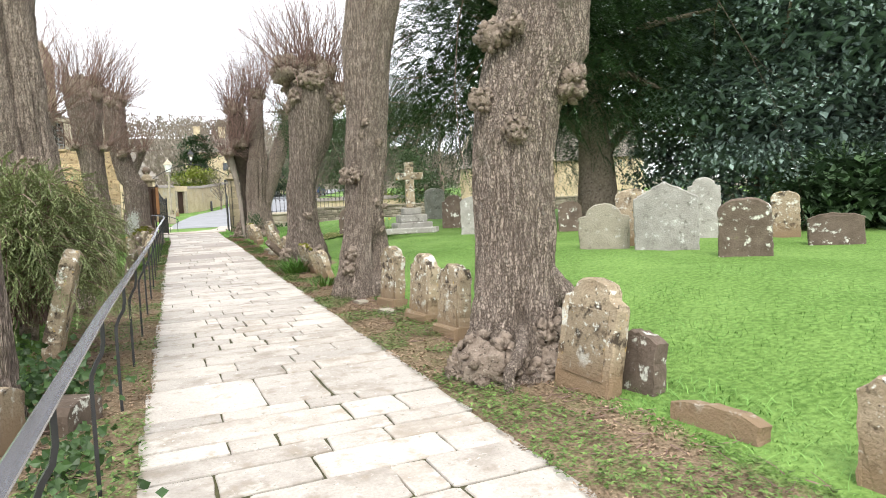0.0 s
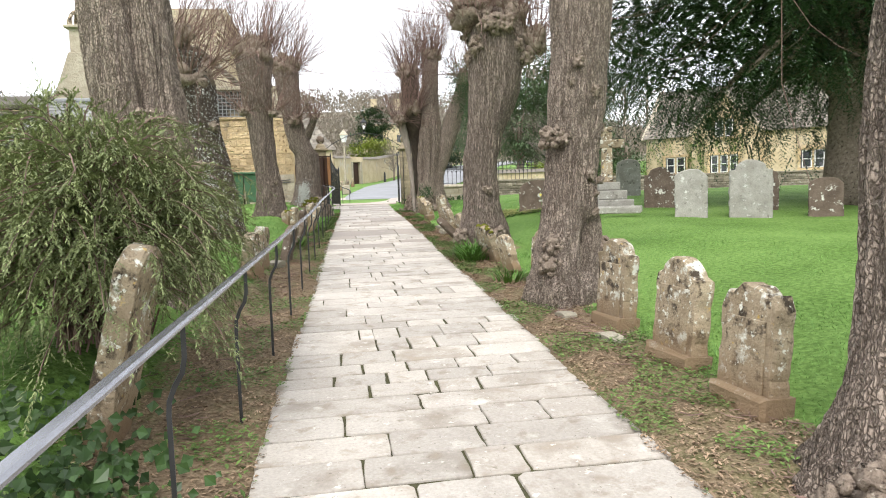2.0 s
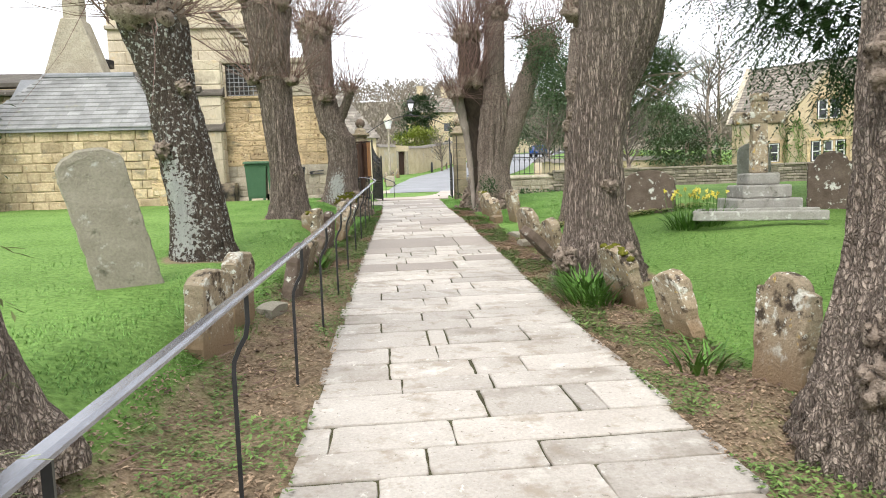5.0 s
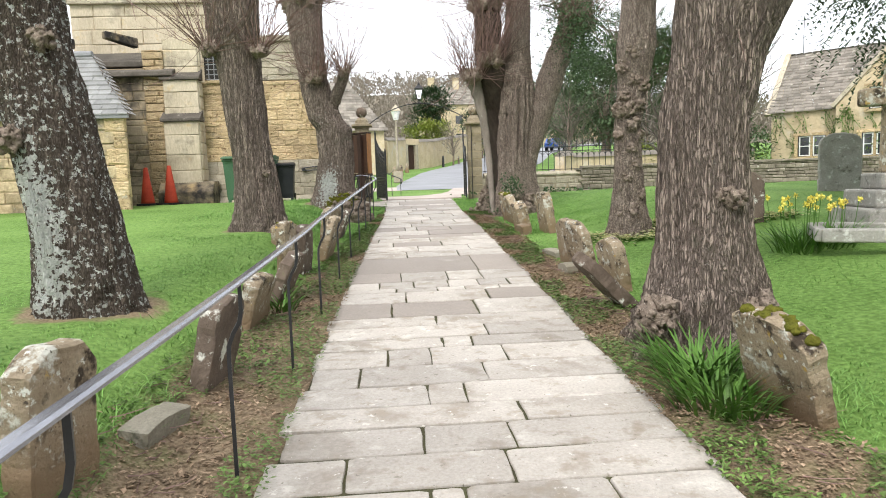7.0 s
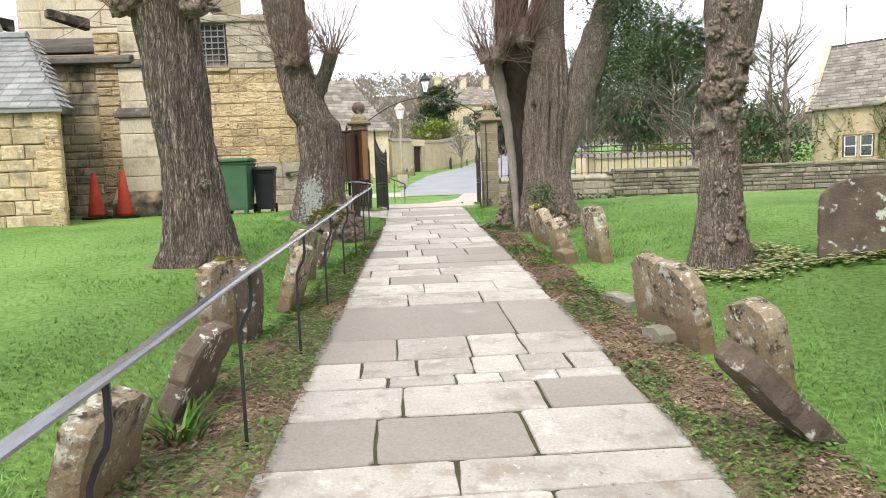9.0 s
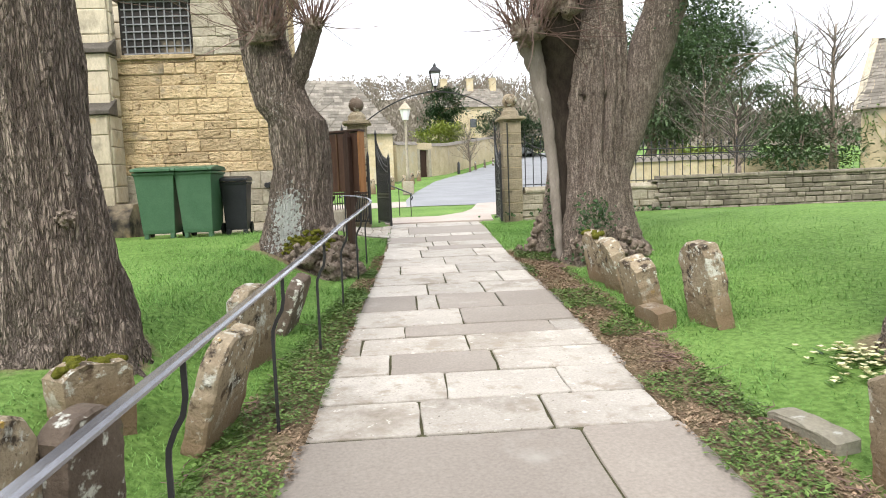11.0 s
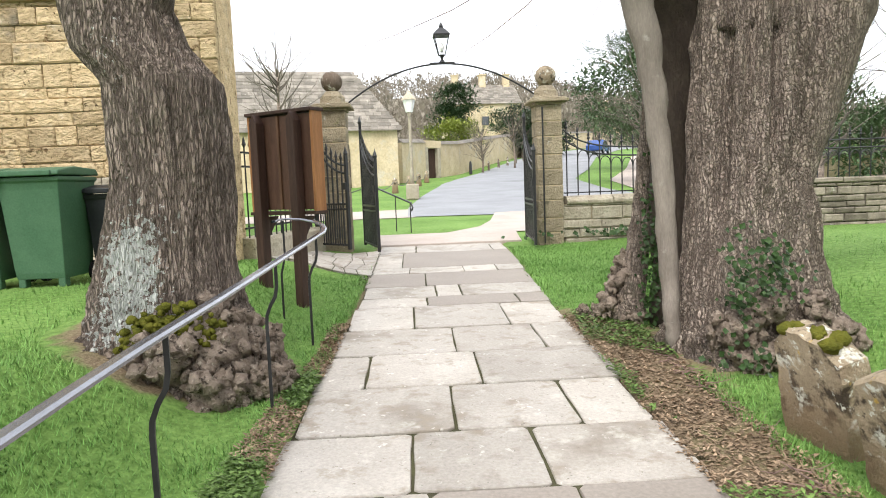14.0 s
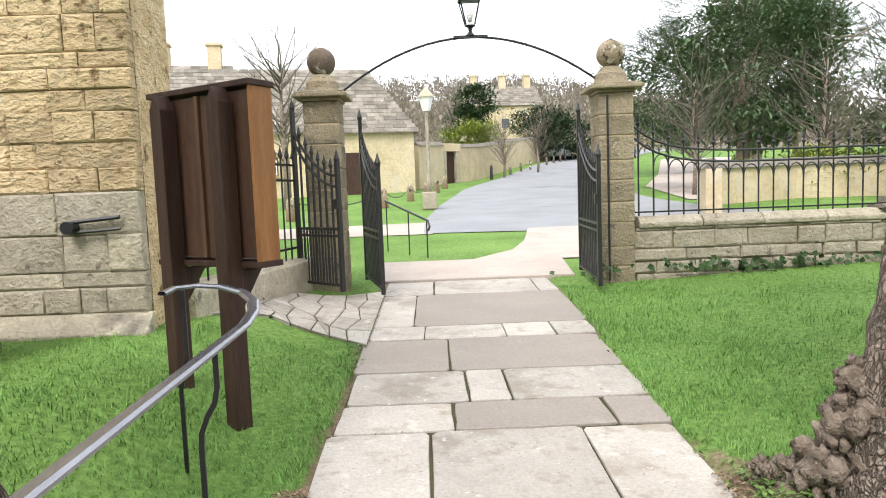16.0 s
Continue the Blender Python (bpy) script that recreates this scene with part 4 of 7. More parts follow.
def railed_wall():
    """Low wall with coping and railings between the pillar and the churchyard wall."""
    x0, x1 = 3.74, 7.0
    zb = ground_z(5, 31.3) - .12
    base = thing("railing_wall", "low limestone wall with a worn rounded coping", "low wall", pose(x0, PILLAR_Y, zb), kind="structure")
    h = 1.86 - zb
    rnd = random.Random(91)
    part("core", Geo().box((x1 - x0) / 2, 0, h / 2, x1 - x0, .26, h), M_MORTAR, base)
    part("stonework", wall_stones(rnd, x1 - x0 - .1, h, -.05, .25, .14, .24, (.3, .7)), M_ASHLAR_GREY, base, kind="stuff")
    x = 0
    while x < x1 - x0 - .2:
        w = rnd.uniform(.7, 1.0)
        w = min(w, x1 - x0 - x)
        part("coping_stone", Geo().prism([(-.19, 0), (.19, 0), (.20, .06), (.12, .14), (-.12, .14), (-.20, .06)], 0, w - .01, pose(x + w, 0, h, 0, 0, 90)), M_ASHLAR_GREY, base, bevel=.015)
        x += w
    rails = thing("iron_railings", "black iron railings with pointed arches and spear heads", "railings", pose(x0, PILLAR_Y, 2.0))
    L = x1 - x0 + 2.4
    sweep = lambda u: .84 + .34 * math.exp(-u / .35)
    part("bottom_rail", Geo().box(L / 2, 0, .05, L, .03, .02), M_IRON, rails)
    for dz in (0, -.14):
        part("top_rail", Geo().tube([(u, 0, sweep(u) + dz - .06) for u in np.linspace(0, L, 40)], .015, 6), M_IRON, rails)
    n = int(L / .19)
    for i in range(n):
        u = .06 + i * .19
        t = sweep(u)
        part("bar", Geo().tube([(u, 0, 0), (u, 0, t)], .011, 6).lathe([(.012, t), (.03, t + .03), (.008, t + .06), (.022, t + .075), (.001, t + .16)], 6, u), M_IRON, rails)
        pts = [(u + .095 - .095 * math.cos(a), 0, t - .42 + .18 * math.sin(a) ** .8) for a in np.linspace(0, math.pi, 9)]
        part("arch", Geo().tube(pts, .009, 5), M_IRON, rails)


railed_wall()


def corner_railing():
    """Short railing between the church corner and the gate, on a block."""
    a, b = Vector((-1.0, 28.75, 1.3)), Vector((-.42, 31.1, 1.3))
    L = (b - a).length
    m = pose(a.x, a.y, a.z, 0, 0, math.degrees(math.atan2(b.y - a.y, b.x - a.x)))
    solid("kerb_block", Geo().stone(L / 2, 0, .12, L, .3, .5, random.Random(2), .03, m), M_ASHLAR_GREY, "low stone block under the short railing", "stone block")
    r = thing("corner_railing", "short black iron railing between church and gate", "railings", m)
    for z in (.5, 1.3, 1.48):
        part("rail", Geo().box(L / 2, 0, z, L, .03, .025), M_IRON, r)
    for i in range(int(L / .16)):
        u = .08 + i * .16
        part("bar", Geo().tube([(u, 0, .36), (u, 0, 1.55)], .010, 6).lathe([(.012, 1.55), (.028, 1.58), (.001, 1.70)], 6, u), M_IRON, r)


corner_railing()


def yard_wall():
    zb = 1.15
    L = 26.0
    w = thing("churchyard_wall", "long low dry-stone churchyard wall with a flat coping", "stone wall", pose(6.95, 31.25, zb, 0, 0, -3), kind="structure")
    rnd = random.Random(17)
    part("core", Geo().box(L / 2, .02, .45, L, .3, .9), M_JOINT, w)
    part("stonework", wall_stones(rnd, L, .9, -.02, .36), M_RUBBLE, w, kind="stuff")
    x = 0
    while x < L:
        d = rnd.uniform(.5, .95)
        part("coping_stone", Geo().stone(x + d / 2, 0, .945, d - .012, .46, .085, rnd, .015), M_RUBBLE, w)
        x += d


yard_wall()


def handrail():
    """Painted flat rail on thin square posts whose heads are cranked towards the path."""
    ys = [-1.0, .7, 2.25, 3.82, 5.32, 6.75, 8.3, 9.9, 11.5, 13.1, 14.7, 16.3, 17.9, 19.4, 20.9, 22.35, 23.95, 25.35]
    rail = thing("handrail", "long black iron handrail on thin cranked posts, sky sheen coloured on top", "handrail")
    px = lambda y: path_left(y) - lerp(y, [4, 8, 13, 16, 20, 22, 26], [.16, .14, .14, .13, .14, .15, .18])
    top = lambda y: path_z(y) + lerp(y, [0, 13, 16, 21, 25.4], [.94, .95, .95, .885, .88])
    pts = [Vector((px(y) + .07, y, top(y))) for y in np.linspace(-1.6, 25.7, 70)]
    end = pts[-1]
    pts += [end + Vector(q) for q in ((-.015, .20, .02), (-.05, .34, .045), (-.13, .46, .07), (-.25, .53, .09), (-.37, .53, .10), (-.46, .47, .10), (-.49, .40, .085))]
    g = Geo()
    outline = [(-.026, -.008), (.026, -.008), (.026, .002), (.016, .010), (-.016, .010), (-.026, .002)]
    for i, p in enumerate(pts):
        d = (pts[min(i + 1, len(pts) - 1)] - pts[max(i - 1, 0)]).normalized()
        side = Vector((d.y, -d.x, 0)).normalized()
        for a, b in outline:
            g.v.append(tuple(p + side * a + Vector((0, 0, b))))
    for i in range(len(pts) - 1):
        for s in range(6):
            g.f.append((i * 6 + s, i * 6 + (s + 1) % 6, i * 6 + 6 + (s + 1) % 6, i * 6 + 6 + s))
    part("top_rail", g, M_RAIL, rail, "flat top rail coloured lighter for sky sheen", shade=False)

    def post(x, y, t):
        zb = path_z(y) - .1
        line = [(x, y, zb), (x, y, t - .36), (x + .004, y, t - .31), (x + .028, y, t - .25), (x + .058, y, t - .20), (x + .07, y, t - .14), (x + .07, y, t - .005)]
        part("post", Geo().tube(line, .0135, 4), M_IRON, rail)

    for y in ys:
        post(px(y), y, top(y))
    x, y = end.x - .46, end.y + .47
    part("post", Geo().tube([(x, y, path_z(y) - .1), (x, y, end.z - .4), (x + .04, y, end.z - .24), (x + .04, y, end.z + .09)], .0135, 4), M_IRON, rail)


handrail()


# ---- gravestones ----
def grave_outline(kind, w, h, rnd):
    a = w / 2
    if kind == "round":
        pts = [(-a, 0), (a, 0)] + [(a * math.cos(t), h - a * .55 + a * .55 * math.sin(t)) for t in np.linspace(0, math.pi, 13)]
    elif kind == "shoulder":
        s = h - w * .26
        pts = [(-a, 0), (a, 0), (a, s), (a * .72, s + .02)] + [(a * .70 * math.cos(t), s + .02 + w * .24 * math.sin(t)) for t in np.linspace(0.1, math.pi - .1, 11)] + [(-a * .72, s + .02), (-a, s)]
    elif kind == "gable":
        pts = [(-a, 0), (a, 0), (a, h * .78), (a * .55, h * .88), (0, h), (-a * .55, h * .88), (-a, h * .78)]
    elif kind == "ogee":
        pts = [(-a, 0), (a, 0), (a, h * .86), (a * .85, h * .95), (a * .6, h * .93), (a * .3, h), (-a * .3, h), (-a * .6, h * .93), (-a * .85, h * .95), (-a, h * .86)]
    else:
        tilt = rnd.uniform(-.06, .06)
        top = [(a - w * i / 9, h * (1 - .035 * rnd.random() - .13 * (abs(i - 4.5) / 4.5) ** 3 + tilt * (i / 9 - .5))) for i in range(10)]
        pts = [(-a, 0), (a, 0)] + top
    dense = []
    for i, p in enumerate(pts):
        q = pts[(i + 1) % len(pts)]
        n = max(1, int(math.hypot(q[0] - p[0], q[1] - p[1]) / .045))
        for k in range(n):
            dense.append((p[0] + (q[0] - p[0]) * k / n, p[1] + (q[1] - p[1]) * k / n))
    s = rnd.uniform(0, 90)
    return [(x + .016 * nz(x * 9 + s, z * 9) + .008 * nz(x * 26 + s, z * 26), z + (.018 * nz(x * 9, z * 9 + s) + .010 * nz(x * 26, z * 26 + s) if z > .05 else 0)) for x, z in dense]


def gravestone(kind, x, y, w, h, t, turn, lean, label, material, roll=0.0, dig=.12, moss=0, group="gravestones in the churchyard", panel=False, plinth=False):
    """turn: degrees the face is turned from facing -y; lean: degrees it leans back; roll: sideways."""
    rnd = random.Random(int(x * 71 + y * 37 + h * 100))
    z = ground_z(x, y)
    m = pose(x, y, z, 0, 0, turn) @ pose(0, 0, -dig, -lean, roll, 0)
    outline = grave_outline(kind, w, h + dig, rnd)
    g = Geo()
    n = len(outline)
    cx, cz = 0, (h + dig) * .5
    s = rnd.uniform(0, 60)
    for yy, k in ((-t / 2, .90), (-t / 2, .965), (-t / 2 + t * .14, 1), (t / 2 - t * .14, 1), (t / 2, .965), (t / 2, .90)):
        for a, b in outline:
            px, pz = cx + (a - cx) * k, cz + (b - cz) * k
            g.v.append((px, yy + .012 * nz(px * 5 + s, pz * 5, yy * 4) + .006 * nz(px * 16 + s, pz * 16, yy * 9), pz))
    for r in range(5):
        for i in range(n):
            g.f.append((r * n + i, r * n + (i + 1) % n, (r + 1) * n + (i + 1) % n, (r + 1) * n + i))
    g.f.append(tuple(range(n))[::-1])
    g.f.append(tuple(5 * n + i for i in range(n)))
    if not moss and not panel and not plinth:
        return solid("gravestone", g, material, label, "gravestone", at=m, group=group)
    stone = thing("gravestone", label, "gravestone", m, group)
    part("slab", g, material, stone)
    if panel:
        part("carved_panel", Geo().box(0, -t / 2 - .004, (h + dig) * .5, w * .72, .016, h * .62), material, stone, bevel=.006)
    if plinth:
        part("footing", Geo().stone(0, -.02, dig + .03, w * 1.06, t * 1.55, .15, rnd, .02), material, stone)
    if moss:
        mg = Geo()
        for _ in range(moss):
            u = rnd.uniform(-.48, .48) * w
            zt = max(b for a, b in outline if abs(a - u) < .09)
            mg.blob((u, rnd.uniform(-.35, .35) * t, zt - .015), rnd.uniform(.02, .045), rnd.uniform(0, 40), .6, (1.2, 1, .7), 8, 2)
        part("moss", mg, M_MOSS, stone, "cushions of yellow-green moss", shade=True)
    return stone


PATH_ROW = "old gravestones lining the path"
GS = gravestone
# beside the path, under the limes
GS("shoulder", 2.84, 4.03, .58, .82, .13, -84, 8, "leaning brown limestone headstone against the great lime", M_GRAVE, 4, group=PATH_ROW, panel=True)
GS("flat", 3.10, 3.72, .36, .44, .12, -84, 5, "small dark weathered stone behind a leaning headstone", M_GRAVE_DARK, group=PATH_ROW)
GS("flat", 2.98, 2.90, .62, .15, .12, -84, 6, "low broken edge of a sunken grave slab", M_GRAVE, group=PATH_ROW)
GS("flat", 3.05, 1.86, .40, .56, .14, -84, 3, "stumpy lichened headstone at the lawn's edge", M_GRAVE, group=PATH_ROW)
GS("shoulder", 2.9, 8.45, .50, .80, .14, -84, 3, "upright lichened headstone with a pale mottled face", M_GRAVE, plinth=True, panel=True, group=PATH_ROW)
GS("shoulder", 2.86, 7.25, .50, .78, .14, -84, 4, "brown headstone with a carved rim and moss at its foot", M_GRAVE, 2, plinth=True, panel=True, group=PATH_ROW)
GS("ogee", 2.82, 6.3, .46, .74, .14, -84, 4, "pale flaking headstone with a double-curved head", M_GRAVE, plinth=True, panel=True, group=PATH_ROW)
GS("flat", 2.66, 8.0, .35, .06, .14, -84, 0, "small kerb stone sunk in the verge", M_GRAVE_GREY, group=PATH_ROW)
GS("flat", 2.62, 9.0, .25, .06, .14, -84, 0, "small kerb stone beside the lime's foot", M_GRAVE_GREY, group=PATH_ROW)
GS("shoulder", 2.98, 10.9, .42, .70, .12, -80, 3, "narrow headstone tucked behind the lime", M_GRAVE, group=PATH_ROW)
GS("flat", 2.96, 12.1, .36, .58, .12, -80, -14, "broken leaning stone with orange lichen", M_GRAVE, -6, group=PATH_ROW)
GS("flat", 2.98, 13.4, .56, .64, .12, -80, -18, "leaning headstone with a mossy top beside daffodil leaves", M_GRAVE, 5, moss=16, group=PATH_ROW)
GS("flat", 3.08, 16.02, .22, .80, .12, -80, -46, "toppling dark slab by the lime's roots", M_GRAVE_DARK, 0, group=PATH_ROW)
GS("flat", 3.14, 16.75, .420, .56, .13, -80, -12, "split ochre headstone leaning on its neighbour", M_GRAVE, group=PATH_ROW)
GS("flat", 3.05, 17.6, .50, .68, .12, -80, -16, "leaning headstone with a white-crusted top", M_GRAVE, 4, group=PATH_ROW)
GS("flat", 3.06, 18.3, .46, .60, .12, -80, -10, "leaning headstone with a jagged grey head", M_GRAVE, 5, group=PATH_ROW)
GS("flat", 2.86, 17.75, .26, .12, .16, -80, -4, "loose block lying in the verge", M_GRAVE_GREY, group=PATH_ROW)
GS("flat", 3.42, 21.0, .40, .72, .15, -80, -8, "narrow upright headstone in the grass", M_GRAVE, -5, group=PATH_ROW)
GS("flat", 3.02, 21.2, .40, .17, .16, -80, -8, "fallen stump of a headstone", M_GRAVE, group=PATH_ROW)
GS("flat", 3.14, 21.75, .36, .52, .20, -80, -16, "broken ochre-flaked headstone near the split lime", M_GRAVE, 5, group=PATH_ROW)
GS("flat", 3.16, 22.5, .38, .60, .15, -80, -18, "ochre-flaked headstone by the split lime", M_GRAVE, 6, group=PATH_ROW)
GS("flat", 3.16, 23.1, .42, .62, .15, -80, -14, "mossy headstone leaning at the split lime's foot", M_GRAVE, 5, moss=8, group=PATH_ROW)
GS("flat", 2.98, 19.0, .5, .08, .14, -80, -4, "thin kerb stone half buried in the grass", M_GRAVE_GREY, group=PATH_ROW)
# behind the handrail
GS("round", -0.90, 6.35, .42, 1.05, .12, 88, -14, "tall brown slab leaning out under the juniper", M_GRAVE, group=PATH_ROW)
GS("flat", -0.62, 5.1, .42, .20, .26, 64, 0, "rounded boulder-like broken stone behind the rail", M_GRAVE_DARK, group=PATH_ROW)
GS("flat", -0.95, 4.5, .5, .34, .2, 74, 0, "sunken rounded stone behind the rail", M_GRAVE, group=PATH_ROW)
GS("round", -1.80, 13.4, .56, 1.30, .13, 28, 2, "tall plain grey headstone leaning to one side", M_GRAVE_GREY, -13)
GS("flat", -0.78, 11.95, .48, .60, .14, 76, -4, "squat lichened headstone behind the rail", M_GRAVE, group=PATH_ROW)
GS("flat", -0.76, 12.8, .44, .62, .13, 80, -4, "squat pale-spotted headstone behind the rail", M_GRAVE, group=PATH_ROW)
GS("flat", -0.6, 13.55, .46, .08, .16, 80, -8, "low stone block in the verge", M_GRAVE_GREY, group=PATH_ROW)
GS("flat", -0.52, 14.35, .46, .60, .12, 82, -12, "leaning dark headstone behind the rail", M_GRAVE_DARK, 4, group=PATH_ROW)
GS("flat", -0.56, 15.8, .55, .44, .13, 84, -16, "leaning low headstone with a white crust", M_GRAVE, group=PATH_ROW)
GS("flat", -0.5, 16.85, .60, .50, .12, 84, -24, "sloping dark slab behind the rail", M_GRAVE_DARK, group=PATH_ROW)
GS("flat", -0.52, 17.9, .40, .64, .12, 78, 0, "upright grey headstone behind the rail", M_GRAVE, group=PATH_ROW)
GS("flat", -0.4, 18.25, .34, .60, .12, 78, -5, "narrow grey headstone behind the rail", M_GRAVE_DARK, group=PATH_ROW)
GS("flat", -0.26, 19.4, .55, .62, .12, 84, -16, "leaning brown headstone close to the rail", M_GRAVE, group=PATH_ROW)
GS("flat", -0.28, 20.55, .50, .60, .12, 72, -6, "square lichened headstone close to the rail", M_GRAVE, group=PATH_ROW)
GS("flat", -0.22, 21.55, .40, .50, .10, 84, -20, "thin leaning headstone close to the rail", M_GRAVE_DARK, group=PATH_ROW)
GS("flat", -0.72, 19.1, .36, .34, .2, 54, 0, "mossy broken stone in the grass", M_GRAVE, moss=10, group=PATH_ROW)
# on the lawn
GS("gable", 7.64, 8.39, 1.0, 1.12, .16, -42, 2, "large pale pedimented headstone on the lawn", M_GRAVE_PALE)
GS("shoulder", 7.2, 9.43, .86, .78, .15, -38, 2, "wide pale headstone with a stepped round head", M_GRAVE_GREY)
GS("round", 7.95, 9.55, .62, 1.02, .15, -38, 2, "grey round-topped headstone behind a larger one", M_GRAVE)
GS("shoulder", 10.0, 9.9, .62, 1.18, .14, -42, 2, "tall smooth grey headstone", M_GRAVE_PALE)
GS("round", 7.66, 6.84, .70, .84, .15, -48, -6, "dark headstone crusted with white and ochre lichen", M_GRAVE_DARK)
GS("round", 10.9, 8.8, .50, .86, .13, -45, 2, "narrow orange-brown headstone with a round top", M_GRAVE)
GS("flat", 10.06, 7.2, .80, .52, .18, -48, 2, "low broad dark headstone", M_GRAVE_DARK)
GS("round", 9.8, 14.2, .60, .75, .14, -36, 2, "dark round-topped headstone in the shade", M_GRAVE_DARK)
GS("shoulder", 8.1, 17.6, .70, .95, .15, -30, 3, "brown headstone blotched with lichen", M_GRAVE_DARK)
GS("flat", 7.4, 14.95, .62, .98, .15, -28, 1, "pale whitened headstone with a flat head", M_GRAVE_PALE)
GS("shoulder", 8.4, 14.5, .78, 1.12, .15, -28, 1, "tall pale green-grey headstone", M_GRAVE_PALE)
GS("round", 9.6, 15.9, .70, .90, .15, -28, 1, "round-topped dark headstone in shade", M_GRAVE_DARK)
GS("round", 9.5, 22.3, .74, 1.12, .14, -24, 1, "tall grey round-shouldered headstone", M_GRAVE_PALE)
GS("round", 5.5, 19.0, .95, .80, .14, -30, 2, "broad brown headstone with a curved head", M_GRAVE_DARK)


def cross_monument(x, y):
    z = ground_z(x, y) - .05
    cross = thing("cross_monument", "weathered stone cross on a three-stepped plinth", "stone cross", pose(x, y, z, 0, 0, -10))
    for w, z0, h in ((1.0, 0, .30), (.76, .30, .21), (.50, .51, .19)):
        part("step", Geo().box(0, 0, z0 + h / 2, w, w, h), M_GRAVE_PALE, cross, bevel=.03)
    part("shaft", Geo().prism([(-.13, .70), (.13, .70), (.11, 1.85), (-.11, 1.85)], -.09, .09), M_GRAVE, cross, bevel=.025)
    part("arms", Geo().box(0, 0, 1.58, .78, .20, .20), M_GRAVE, cross, bevel=.03)
    part("head", Geo().prism([(-.12, 1.84), (.12, 1.84), (.125, 1.98), (-.125, 1.98)], -.11, .11), M_GRAVE, cross, bevel=.03)
    kerb = thing("grave_kerb", "low stone kerb round a planted grave", "grave kerb", pose(x - .55, y - .95, z + .04, 0, 0, -28))
    for a, b, c, d in ((0, -.45, 1.7, .12), (0, .45, 1.7, .12), (-.85, 0, .12, .9)):
        part("kerb_stone", Geo().box(a, b, .05, c, d, .14), M_GRAVE_PALE, kerb, bevel=.02)


cross_monument(6.66, 17.35)


# ---- the church and what stands against it ----
CHURCH = thing("church", "golden limestone church with buttress, blocked window and stained aisle wall", "church", pose(0, -.48, .0))


def ashlar(parent, x0, x1, z0, z1, y, rnd, materials, lo=.11, hi=.27, wide=(.2, .7), as_parts=True, split=99.0):
    """Courses of squared stone on a wall that faces -y. Below split the second material is used."""
    rest = Geo()
    z = z0
    while z < z1 - .05:
        h = min(rnd.uniform(lo, hi), z1 - z)
        x = x0
        while x < x1 - .01:
            w = rnd.uniform(*wide)
            if x1 - x - w < wide[0] * .6:
                w = x1 - x
            proud = rnd.uniform(0, .028)
            if as_parts:
                g = Geo().stone(0, 0, 0, w - .006, .10, h - .006, rnd, .011)
                part("block", g, materials[1] if z < split else materials[0], parent, at=pose(x + w / 2, y - proud, z + h / 2))
            else:
                rest.stone(x + w / 2, y - proud, z + h / 2, w - .012, .10, h - .012, rnd, .016)
            x += w
        z += h
    return rest


